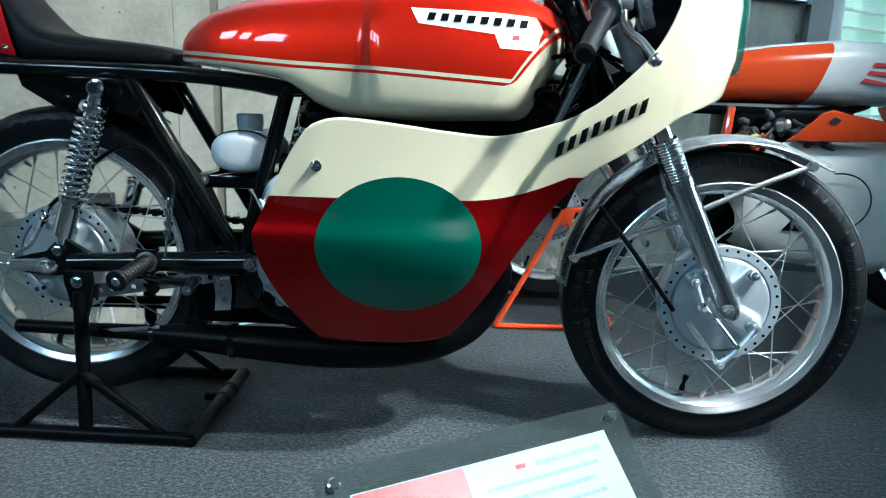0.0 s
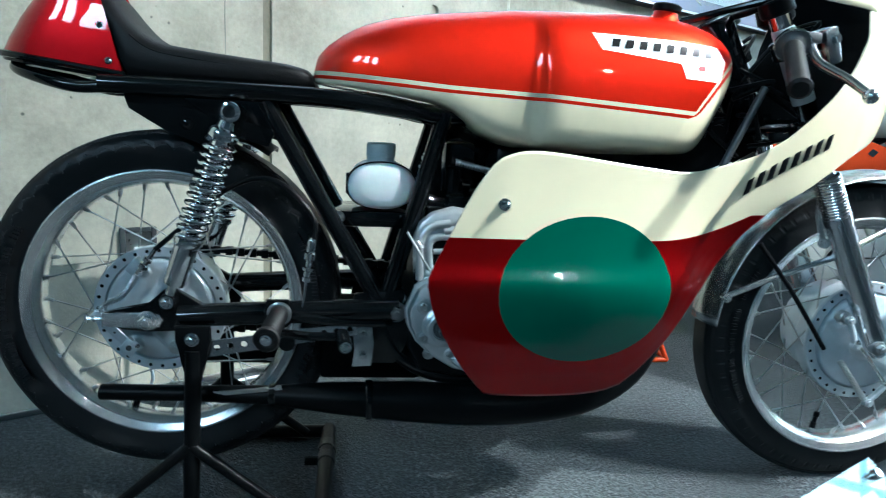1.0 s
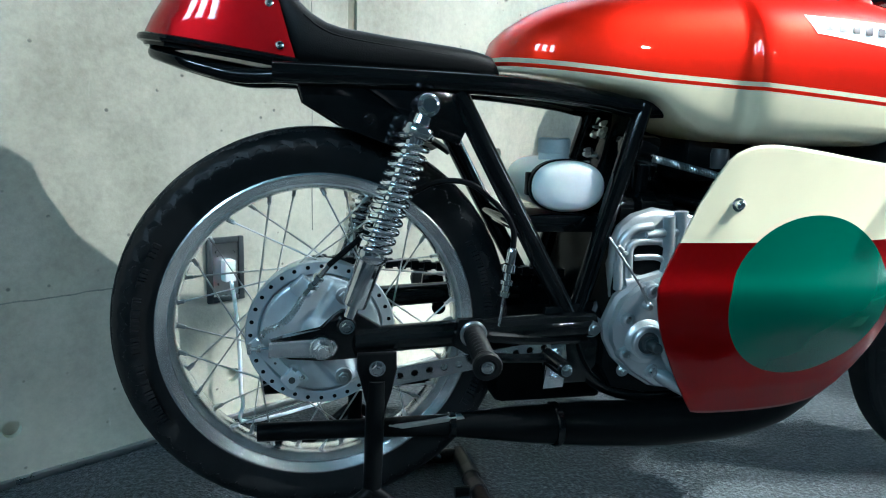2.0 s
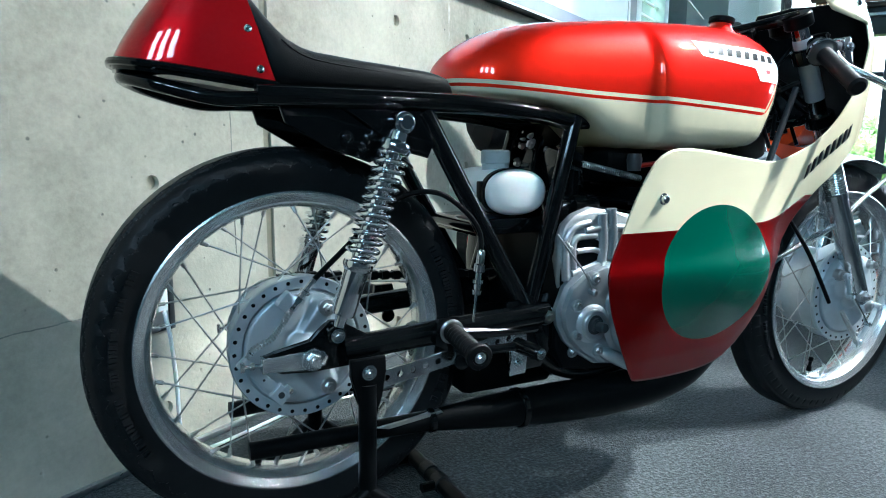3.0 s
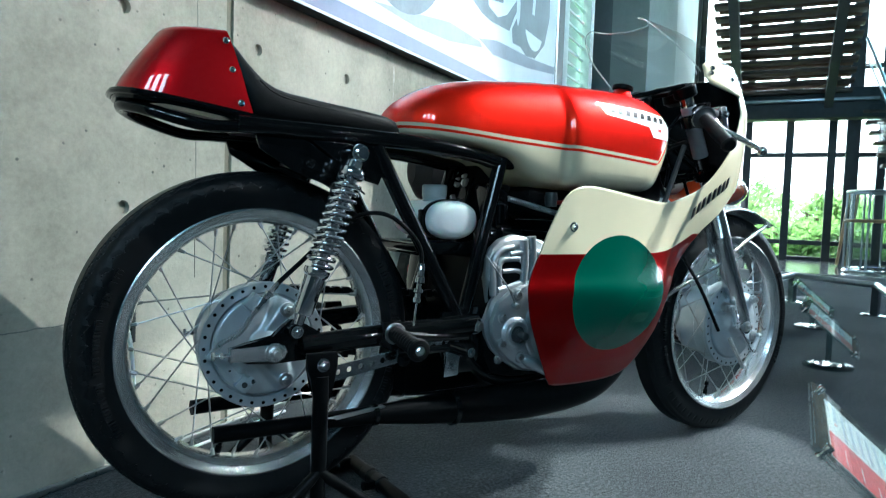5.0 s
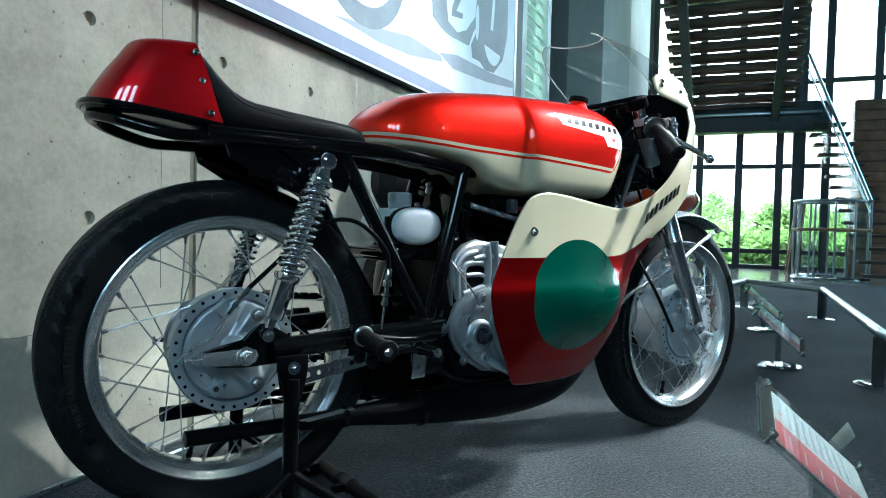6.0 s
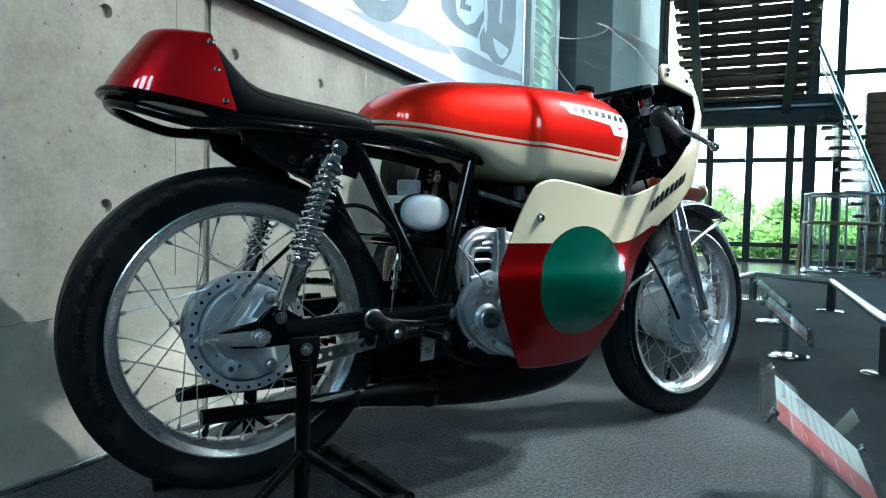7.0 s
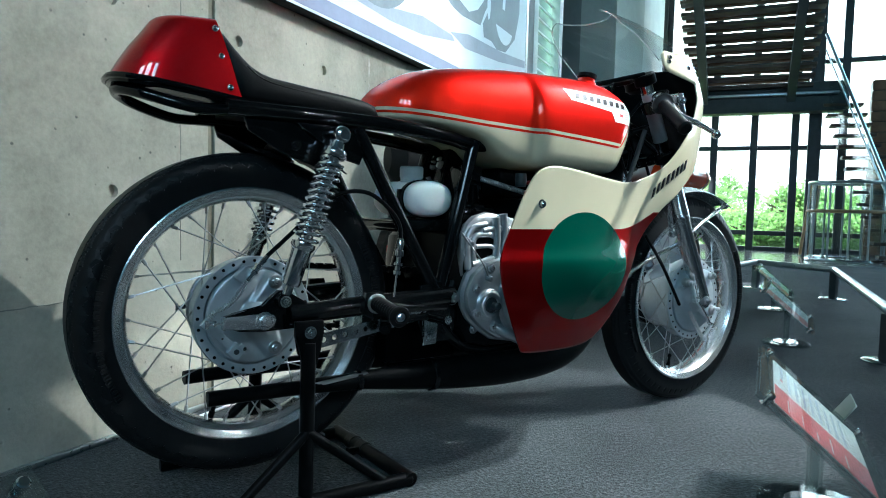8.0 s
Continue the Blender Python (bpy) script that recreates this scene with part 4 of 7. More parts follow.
# frame
FRAME = {
    "top_rail": ([(-0.06, 0.1, 0.71), (0.1, 0.1, 0.709), (0.28, 0.1, 0.705), (0.4, 0.095, 0.694), (0.47, 0.085, 0.685), (0.62, 0.06, 0.7), (0.85, 0.04, 0.75), (0.965, 0.012, 0.79)], 0.0145),
    "seat_rail": ([(-0.052, 0.098, 0.706), (-0.1, 0.089, 0.704), (-0.14, 0.079, 0.711), (-0.185, 0.06, 0.723), (-0.21, 0.03, 0.731), (-0.216, 0.0, 0.733)], 0.0098),
    "rear_tube": ([(0.185, 0.096, 0.695), (0.279, 0.099, 0.53), (0.375, 0.1, 0.368)], 0.0145),
    "front_tube": ([(0.47, 0.088, 0.69), (0.425, 0.094, 0.53), (0.378, 0.1, 0.36)], 0.014),
    "cradle_tube": ([(0.37, 0.098, 0.37), (0.4, 0.1, 0.29), (0.48, 0.095, 0.245), (0.6, 0.08, 0.24), (0.78, 0.07, 0.26), (0.87, 0.05, 0.4), (0.95, 0.02, 0.7)], 0.014),
}
for name, (pts, r) in FRAME.items():
    for s in (-1, 1):
        bm = bmesh.new()
        tube(bm, [(x, s * y, z) for x, y, z in pts], r, 14)
        part(name, bm, M_BLACK, bike)
bm = bmesh.new()
turned(bm, (1.045, 0, 0.69), (0.955, 0, 0.88), [(0, 0.028), (0.01, 0.032), (0.2, 0.032), (0.21, 0.028)], 20)
part("steering_head", bm, M_BLACK, bike)
for s in (-1, 1):
    bm = bmesh.new()
    plate(bm, [(0.06, 0.695), (0.18, 0.695), (0.205, 0.66), (0.19, 0.625), (0.15, 0.635)], s * 0.104, s * 0.098, None, 0.002)
    part("shock_gusset", bm, M_BLACK, bike)
    bm = bmesh.new()
    plate(bm, [(0.33, 0.39), (0.41, 0.4), (0.44, 0.34), (0.4, 0.27), (0.34, 0.27), (0.32, 0.33)], s * 0.112, s * 0.1, None, 0.003)
    part("pivot_plate", bm, M_BLACK, bike)
    bm = bmesh.new()
    bolt(bm, (0.4, s * 0.12, 0.363), (0, s, 0), 0.0125, 0.014)
    part("pivot_bolt", bm, M_STEEL, bike)
bm = bmesh.new()
box(bm, (0.285, -0.075, 0.497), (0.43, 0.075, 0.523), None, 0.005)
tube(bm, [(0.29, -0.1, 0.512), (0.29, 0.1, 0.512)], 0.011, 12)
part("cross_tray", bm, M_BLACK, bike, "black tray below the bottle")
# seat brackets above the tyre
for side in (-1, 1):
    bm = bmesh.new()
    plate(bm, [(-0.03, 0.699), (-0.022, 0.675), (0.036, 0.641), (0.1, 0.619), (0.128, 0.632), (0.15, 0.699)], side * 0.09, side * 0.096, None, 0.002)
    bracket = part("seat_bracket", bm, M_BLACK, bike, "black steel seat bracket")
    bm = bmesh.new()
    bolt(bm, (0.065, side * 0.096, 0.655), (0, side, 0), 0.0075, 0.004)
    part("bracket_bolt", bm, M_BLACK, bracket)
bm = bmesh.new()
rings = []
for k in range(9):
    q = radians(56 + k * 3)
    rings.append([RC + Vector(((0.322 + 0.012 * (1 - (y / 0.06) ** 2)) * math.cos(q), y, (0.322 + 0.012 * (1 - (y / 0.06) ** 2)) * math.sin(q))) for y in (-0.06, -0.045, -0.02, 0.0, 0.02, 0.045, 0.06)])
loft(bm, rings, False)
guard = part("rear_mudguard", bm, M_MATT, bike, "short black rear mudguard")
guard.modifiers.new("thick", "SOLIDIFY").thickness = 0.003

# tail cone
bm = bmesh.new()


def u_ring(x0, xr, w, zf, zr, n=26):
    pts = []
    for j in range(n + 1):
        q = -math.pi / 2 + math.pi * j / n
        c, s = math.cos(q), math.sin(q)
        e = 0.62
        x = x0 + (xr - x0) * max(c, 0.0) ** e
        y = w * math.copysign(abs(s) ** e, s)
        f = (x - x0) / (xr - x0)
        pts.append(Vector((x, y, zf + (zr - zf) * f)))
    return pts


TAIL = [(-0.03, -0.2285, 0.0885, 0.727, 0.754), (-0.038, -0.218, 0.087, 0.752, 0.775), (-0.05, -0.199, 0.083, 0.795, 0.806), (-0.06, -0.181, 0.077, 0.828, 0.83),
        (-0.068, -0.169, 0.0715, 0.852, 0.848), (-0.07, -0.163, 0.067, 0.8585, 0.854), (-0.0715, -0.155, 0.06, 0.8615, 0.858), (-0.072, -0.12, 0.03, 0.863, 0.861)]
loft(bm, [u_ring(*t) for t in TAIL], False)
last = u_ring(*TAIL[-1])
bm.faces.new([bm.verts.new(p) for p in last])
bmesh.ops.remove_doubles(bm, verts=bm.verts, dist=0.0003)
tail = part("tail_cone", bm, M_TAIL, bike, "glossy red tail cone, coloured darker as if out of the spotlight", angle=50)
bm = bmesh.new()
ring = u_ring(-0.028, -0.231, 0.0905, 0.724, 0.751)
tube(bm, ring, 0.0055, 8, 1)
ring2 = u_ring(-0.028, -0.228, 0.088, 0.714, 0.741)
loft(bm, [ring, ring2, u_ring(-0.028, -0.205, 0.07, 0.71, 0.735)], False)
part("tail_edge", bm, M_BLACK, tail, "black edging below the tail cone")
bm = bmesh.new()
low = u_ring(-0.028, -0.219, 0.08, 0.716, 0.742)
loft(bm, [low, [p + Vector((0, 0, 0.006)) for p in low]], True, True)
part("seat_base", bm, M_MATT, bike, "black base plate under the tail")
bm = bmesh.new()
box(bm, (-0.03, -0.078, 0.708), (0.25, 0.078, 0.717), None, 0.002)
part("seat_pan", bm, M_MATT, bike, "black seat pan")
for p in ((-0.0665, -0.0715, 0.842), (-0.0575, -0.0775, 0.796), (-0.0445, -0.0855, 0.744)):
    for s in (1, -1):
        bm = bmesh.new()
        q = Vector((p[0] - 0.006, p[1] * s - 0.002 * s, p[2]))
        turned(bm, q + Vector((0, 0.004 * s, 0)), q - Vector((0, 0.006 * s, 0)), [(0, 0.0062), (0.0055, 0.0062), (0.0075, 0.0052), (0.0088, 0.003), (0.0076, 0.0015)], 14)
        part("screw", bm, M_CHROME, tail)
bm = bmesh.new()
turned(bm, (-0.085, -0.012, 0.86), (-0.085, -0.012, 0.868), [(0, 0.006), (0.003, 0.006), (0.005, 0.003)], 12)
part("screw", bm, M_CHROME, tail)

# seat
ZT = ([-0.075, -0.055, -0.035, -0.015, 0.005, 0.03, 0.1, 0.17, 0.22, 0.243, 0.254, 0.259], [0.862, 0.845, 0.818, 0.796, 0.783, 0.776, 0.768, 0.762, 0.757, 0.75, 0.738, 0.722])
WD = ([-0.075, -0.03, 0.03, 0.12, 0.2, 0.24, 0.259], [0.07, 0.086, 0.088, 0.084, 0.075, 0.066, 0.05])
rings = []
for x in [-0.0745, -0.068, -0.055, -0.04, -0.025, -0.01, 0.01, 0.03, 0.06, 0.1, 0.14, 0.18, 0.21, 0.23, 0.243, 0.252, 0.257, 0.2595]:
    zt, w = np.interp(x, *ZT), np.interp(x, *WD)
    zb = 0.717
    ring = []
    for j in range(28):
        q = 2 * math.pi * j / 28
        c, s = math.cos(q), math.sin(q)
        y = w * math.copysign(abs(c) ** 0.45, c)
        z = (zt + zb) / 2 + (zt - zb) / 2 * math.copysign(abs(s) ** 0.5, s)
        xx = max(x, -0.03 - 0.042 * (z - 0.727) / 0.13)
        ring.append(Vector((xx, y, z)))
    rings.append(ring)
bm = bmesh.new()
loft(bm, rings)
seat = part("seat", bm, M_VINYL, bike, "black vinyl racing seat with low backrest", angle=60)
for s in (-1, 1):
    bm = bmesh.new()
    pts = [(x, s * (np.interp(x, *WD) * 0.97 + 0.0005), np.interp(x, *ZT) - 0.016) for x in (-0.02, 0.0, 0.03, 0.1, 0.17, 0.22)]
    tube(bm, pts, 0.0016, 6, 4)
    part("piping", bm, M_VINYL, seat, "stitched seam")

# tank
TX = ([0.252, 0.258, 0.27, 0.3, 0.34, 0.4, 0.48, 0.57, 0.604, 0.612, 0.6215, 0.626, 0.65, 0.74, 0.82, 0.855, 0.88, 0.9, 0.915, 0.928, 0.936, 0.94],
      [0.02, 0.045, 0.066, 0.09, 0.106, 0.117, 0.1235, 0.1268, 0.1284, 0.131, 0.1395, 0.1425, 0.146, 0.149, 0.148, 0.1455, 0.139, 0.127, 0.112, 0.089, 0.066, 0.042])
TT = ([0.252, 0.26, 0.275, 0.3, 0.33, 0.38, 0.444, 0.58, 0.73, 0.78, 0.82, 0.857, 0.884, 0.904, 0.923, 0.94], [0.752, 0.776, 0.793, 0.811, 0.828, 0.843, 0.854, 0.868, 0.874, 0.874, 0.868, 0.855, 0.84, 0.826, 0.806, 0.776])
TS = ([0.25, 0.473, 0.627, 0.749, 0.885, 0.96], [0.738, 0.722, 0.716, 0.708, 0.699, 0.7])
TB = ([0.25, 0.27, 0.386, 0.457, 0.487, 0.524, 0.571, 0.714, 0.87, 0.91, 0.93, 0.94], [0.732, 0.726, 0.712, 0.7, 0.687, 0.655, 0.638, 0.632, 0.636, 0.637, 0.642, 0.65])
TN = 2.7


T_KNEE, T_LINE, T_END = 0.83, 0.876, 0.94  # the front stripe leaves the side line at T_LINE and runs round to T_END


def t_slant(x):
    return 0.45 * min(1, max(0, (x - 0.62) / 0.26))


def tank_y(x, z):
    x0 = x
    for _ in range(4):
        x0 = x - t_slant(x0) * (z - np.interp(x0, *TS))
    w, zt, zs, zb = (np.interp(x0, *a) for a in (TX, TT, TS, TB))
    if z >= zs:
        f = min(1, (z - zs) / (zt - zs))
        return w * (1 - f ** TN) ** (1 / TN)
    return w * (1 - min(1, (zs - z) / (zs - zb)) ** 4.4) ** (1 / 4.4)


def stripe_warp(x, f, h):
    """Bends the columns of the tank's front end so that the stripe sweeps forward with height."""
    if x <= T_KNEE:
        return x
    u, ul = (x - T_KNEE) / (T_END - T_KNEE), (T_LINE - T_KNEE) / (T_END - T_KNEE)
    c = 1 - min(1, h / 0.022)
    b = ul + (1 - ul) * f ** 1.7 - 0.018 * (1 - math.sqrt(1 - c * c)) / (T_END - T_KNEE)
    u = u * b / ul if u < ul else b + (1 - b) * (u - ul) / (1 - ul)
    return T_KNEE + (T_END - T_KNEE) * u


xs = sorted(set([0.252, 0.255, 0.26, 0.267, 0.277, 0.29] + [0.3 + 0.02 * k for k in range(27)] + [0.595, 0.604, 0.612, 0.6215, 0.626, 0.65, 0.83, 0.84, 0.85, 0.86, 0.8665, 0.8705, 0.8735, T_LINE] + [0.88 + 0.006 * k for k in range(10)] + [0.938, T_END]))
bm = bmesh.new()
rings = []
for x in xs:
    side = []
    for k in range(26):
        zt, zs = float(np.interp(x, *TT)), float(np.interp(x, *TS))
        if k < 13:
            f = max(math.cos(math.pi / 2 * k / 13) ** (2 / TN), 0.016 / (zt - zs))
        elif k < 16:
            f = (0.012, 0.0055, 0.0)[k - 13] / (zt - zs)
        else:
            f = 0.0
        x1 = stripe_warp(x, f, f * (zt - zs)) if k < 16 else stripe_warp(x, 0.0, 0.0)
        w, zt, zs, zb = (float(np.interp(x1, *a)) for a in (TX, TT, TS, TB))
        if k < 16:
            y, z = w * max(0, 1 - f ** TN) ** (1 / TN), zs + (zt - zs) * f
        else:
            q = math.pi / 2 * (k - 15) / 10
            y, z = w * max(0, math.cos(q)) ** (2 / 4.4), zs - (zs - zb) * math.sin(q) ** (2 / 4.4)
        side.append(Vector((x1 + t_slant(x1) * (z - zs), -y, z)))
    rings.append(side + [mirror(p) for p in reversed(side[1:-1])])
NC = 26


def tank_mat(i, j):
    x = xs[i]
    j2 = j if j < NC - 1 else 2 * (NC - 1) - 1 - j
    if j2 >= 15 or x >= T_LINE - 0.0001:
        return 1
    if 0.8664 <= x < 0.8704:
        return 1 if j2 < 14 else 0
    if j2 == 13 and x < 0.868:
        return 1
    return 0


loft(bm, rings, True, True, tank_mat)
bmesh.ops.remove_doubles(bm, verts=bm.verts, dist=0.0002)
tank = part("fuel_tank", bm, [M_RED, M_CREAM], bike, "glossy red fuel tank with cream lower half and stripes", angle=50)
bm = bmesh.new()
turned(bm, (0.84, -0.048, 0.853), (0.847, -0.05, 0.9), [(0, 0.028), (0.014, 0.0255), (0.018, 0.0215), (0.026, 0.02)], 24)
part("filler_neck", bm, M_RED, tank, "red filler neck")
bm = bmesh.new()
turned(bm, (0.8435, -0.049, 0.875), (0.85, -0.051, 0.923), [(0.002, 0.0215), (0.005, 0.0245), (0.013, 0.0245), (0.0155, 0.021), (0.0165, 0.01)], 14)
part("filler_cap", bm, M_MATT, tank, "dark filler cap")


def skin(bm, outline, surf, off, steps=10, mi=0):
    """A thin raised patch of an (x, z) quad outline laid on a side surface."""
    (a, b, c, d) = [Vector((p[0], p[1])) for p in outline]
    grid = []
    for i in range(steps + 1):
        row = []
        for j in range(4 + 1):
            p = a.lerp(b, i / steps).lerp(d.lerp(c, i / steps), j / 4)
            row.append(bm.verts.new((p.x, -(surf(p.x, p.y) + off), p.y)))
        grid.append(row)
    low = []
    for i in range(steps):
        for j in range(4):
            f = bm.faces.new((grid[i][j], grid[i + 1][j], grid[i + 1][j + 1], grid[i][j + 1]))
            f.material_index = mi


for s in (-1, 1):
    bm = bmesh.new()
    surf = (lambda x, z: tank_y(x, z)) if s < 0 else (lambda x, z: tank_y(x, z))
    skin(bm, [(0.708, 0.801), (0.838, 0.786), (0.84, 0.8225), (0.693, 0.8275)], surf, 0.0008, 12, 0)
    skin(bm, [(0.838, 0.786), (0.922, 0.793), (0.909, 0.817), (0.84, 0.8225)], surf, 0.0008, 8, 0)
    skin(bm, [(0.848, 0.763), (0.91, 0.76), (0.922, 0.794), (0.838, 0.787)], surf, 0.0008, 8, 0)
    skin(bm, [(0.715, 0.8035), (0.838, 0.797), (0.838, 0.8195), (0.702, 0.8235)], surf, 0.0012, 12, 1)
    skin(bm, [(0.838, 0.797), (0.914, 0.7945), (0.903, 0.8135), (0.838, 0.8195)], surf, 0.0012, 8, 1)
    for k in range(8):
        x = 0.722 + k * 0.0225
        z = 0.8065 - k * 0.00125
        skin(bm, [(x, z), (x + 0.0125, z), (x + 0.0165, z + 0.013), (x + 0.003, z + 0.013)], surf, 0.0026, 3, 2)
    skin(bm, [(0.868, 0.777), (0.88, 0.777), (0.881, 0.784), (0.869, 0.784)], surf, 0.0013, 4, 3)
    for k in range(4):
        skin(bm, [(0.888, 0.772 + k * 0.0055), (0.906, 0.773 + k * 0.0055), (0.906, 0.775 + k * 0.0055), (0.888, 0.774 + k * 0.0055)], surf, 0.0013, 4, 1)
    if s > 0:
        for v in bm.verts:
            v.co.y = -v.co.y
    ob = part("tank_badge", bm, [M_PLASTIC, Mat("badge_grey", (0.62, 0.63, 0.63), 0.4).vary(30, 0.1).mat, M_MATT, M_PRINTRED], tank, "white badge plate with black bar marks")

# fairing
FW = ([0.43, 0.55, 0.68, 0.8, 0.9, 1.0], [0.224, 0.2265, 0.217, 0.202, 0.19, 0.18])
FP = ([0.2, 0.236, 0.287, 0.34, 0.38, 0.405, 0.42, 0.43, 0.437, 0.444, 0.451, 0.458, 0.466, 0.48, 0.505, 0.56, 0.6, 0.7, 0.85, 0.95], [0.67, 0.775, 0.885, 0.96, 0.995, 1.012, 1.021, 1.0255, 1.0275, 1.026, 1.019, 1.009, 1.001, 0.994, 0.9895, 0.982, 0.978, 0.98, 0.985, 0.81])
FX = ([0.55, 0.65, 0.7, 0.76, 0.85, 0.9, 0.93, 0.96], [1.215, 1.25, 1.274, 1.29, 1.294, 1.287, 1.272, 1.255])
FHI = ([0.439, 0.47, 0.497, 0.528, 0.55, 0.582, 0.638, 0.773, 0.847, 0.91, 0.999, 1.082, 1.115, 1.138, 1.146, 1.152], [0.447, 0.512, 0.568, 0.617, 0.633, 0.641, 0.639, 0.623, 0.618, 0.631, 0.665, 0.738, 0.78, 0.83, 0.885, 0.945])
FLO = ([0.439, 0.453, 0.488, 0.53, 0.55, 0.633, 0.73, 0.778, 0.81, 0.847, 0.905, 0.998, 1.079, 1.184, 1.25, 1.32], [0.435, 0.384, 0.318, 0.258, 0.242, 0.236, 0.239, 0.253, 0.29, 0.341, 0.429, 0.545, 0.599, 0.668, 0.698, 0.708])


FHI, FLO = ([[p[k] for p in smooth_path([(x, z, 0) for x, z in zip(*line)], 8)] for k in (0, 1)] for line in (FHI, FLO))


def fair_y(x, z):
    p = float(np.interp(z, *FP))
    if x <= 1.0:
        w = float(np.interp(x, *FW))
    else:
        f = (x - 1.0) / (float(np.interp(z, *FX)) - 1.0)
        w = 0.18 * math.sqrt(max(0.0, 1 - f ** 2.2))
    lo = float(np.interp(x, *FLO))
    tuck = 1 - 0.05 * max(0, 1 - (z - lo) / 0.12) * min(1, max(0, (x - 0.72) / 0.15)) * min(1, max(0, (1.2 - x) / 0.1))
    rise, fall = min(1, max(0, (x - 0.52) / 0.22)), min(1, max(0, (x - 0.79) / 0.19))
    swell = 0.015 * rise * rise * (3 - 2 * rise) * math.exp(-((z - 0.41) / 0.075) ** 2)
    dip = 0.05 * fall * fall * (3 - 2 * fall) * math.exp(-((z - 0.41) / 0.11) ** 2)
    return w * p * tuck + swell - dip


def fairing():
    bm = bmesh.new()
    cols = [0.4392 + 0.0032 * k for k in range(6)] + [0.458 + 0.012 * k for k in range(12)] + [0.602 + 0.022 * k for k in range(18)] + [1.0 + 0.0135 * k for k in range(1, 9)] + [1.115, 1.121, 1.126, 1.13, 1.134, 1.137, 1.14, 1.1425, 1.1445, 1.1465, 1.149, 1.1525]
    cols = sorted(set(round(c, 4) for c in cols))
    half = []
    for x in cols:
        lo, hi = float(np.interp(x, *FLO)), float(np.interp(x, *FHI))
        half.append([Vector((x, -fair_y(x, lo + (hi - lo) * j / 72), lo + (hi - lo) * j / 72)) for j in range(73)])
    x0 = cols[-1]
    lo0, hi0 = half[-1][0].z, half[-1][-1].z
    for k in range(1, 21):
        f = k / 20
        col = []
        for j in range(73):
            # each row runs round the nose at its own height
            zlo = lo0 + (0.706 - lo0) * f ** 0.7
            zhi = hi0 + (0.962 - hi0) * min(1, f * 2.5)
            z = zlo + (zhi - zlo) * j / 72
            p = float(np.interp(z, *FP))
            xf = float(np.interp(z, *FX))
            a0 = math.asin(min(1, (x0 - 1) / (xf - 1)) ** 1.1)
            a = a0 + (math.pi / 2 - a0) * f
            col.append(Vector((1.0 + (xf - 1) * math.sin(a) ** (1 / 1.1), -0.18 * p * max(0, math.cos(a)), z)))
        half.append(col)
    rings = half + [[mirror(p) for p in c] for c in reversed(half[:-1])]
    loft(bm, rings, False)
    ob = part("fairing", bm, [M_FAIRING, M_MATT], bike, "cream and red racing fairing with green discs", angle=60)
    mod = ob.modifiers.new("thick", "SOLIDIFY")
    mod.thickness, mod.offset, mod.material_offset = 0.0035, -1, 1
    return ob


fair = fairing()
for s in (-1,):
    bm = bmesh.new()
    rings = []
    for k in range(13):
        x0 = 1.0
        x = x0 + (1.16 - x0) * k / 12
        zt, zb = 0.955 + 0.006 * k / 12, 0.905 - 0.01 * math.sin(math.pi * k / 12) - (0.02 * (k / 12) ** 3)
        if k == 0:
            zt, zb = 0.945, 0.918
        rings.append([Vector((x, s * (fair_y(x, zb + (zt - zb) * j / 4) + 0.001), zb + (zt - zb) * j / 4)) for j in range(5)])
    loft(bm, rings, False)
    band = part("screen_band", bm, M_CREAM, fair, "cream band carrying the windscreen")
    band.modifiers.new("thick", "SOLIDIFY").thickness = 0.003
for x, z in ((1.022, 0.927), (1.03, 0.94), (1.115, 0.925)):
    for s in (-1,):
        bm = bmesh.new()
        y = fair_y(x, z)
        turned(bm, (x, s * (y - 0.006), z), (x, s * 0.3, z), [(0, 0.006), (0.01, 0.006), (0.013, 0.004)], 12)
        part("screw", bm, M_CHROME, fair)
for s in (-1, 1):
    bm = bmesh.new()
    y = fair_y(0.549, 0.561)
    turned(bm, (0.549, s * (y - 0.004), 0.561), (0.549, s * 0.4, 0.561), [(0, 0.0095), (0.005, 0.0095), (0.006, 0.007), (0.011, 0.0065), (0.013, 0.004)], 16)
    part("fairing_bolt", bm, M_CHROME, fair, "chrome fairing bolt")
    bm = bmesh.new()
    for k in range(8):
        f = k / 8
        x, z = 0.948 + 0.157 * f, 0.583 + 0.084 * f + 0.004 * math.sin(math.pi * f)
        h = 0.0235
        skin(bm, [(x, z), (x + 0.0115, z + 0.006), (x + 0.0155, z + h + 0.0075), (x + 0.004, z + h + 0.001)], fair_y, 0.003, 3)
    if s > 0:
        for v in bm.verts:
            v.co.y = -v.co.y
    ob = part("side_marking", bm, M_MATT, fair, "row of black slanted bars")
    ob.modifiers.new("thick", "SOLIDIFY").thickness = 0.0006

# windscreen
bm = bmesh.new()
rows = [(0.93, 1.0, 1.275, 0.143), (0.95, 0.972, 1.268, 0.141), (0.97, 0.94, 1.245, 0.137), (0.99, 0.91, 1.205, 0.13), (1.008, 0.885, 1.15, 0.116), (1.024, 0.866, 1.075, 0.106), (1.036, 0.857, 0.99, 0.092), (1.042, 0.855, 0.93, 0.076)]
rings = []
for z, xr, xf, b in rows:
    ring = []
    for j in range(33):
        q = -math.pi / 2 + math.pi * j / 32
        ring.append(Vector((xr + (xf - xr) * max(0, math.cos(q)) ** 0.8, b * math.copysign(abs(math.sin(q)) ** 0.9, math.sin(q)), z)))
    rings.append(ring)
loft(bm, rings, False)
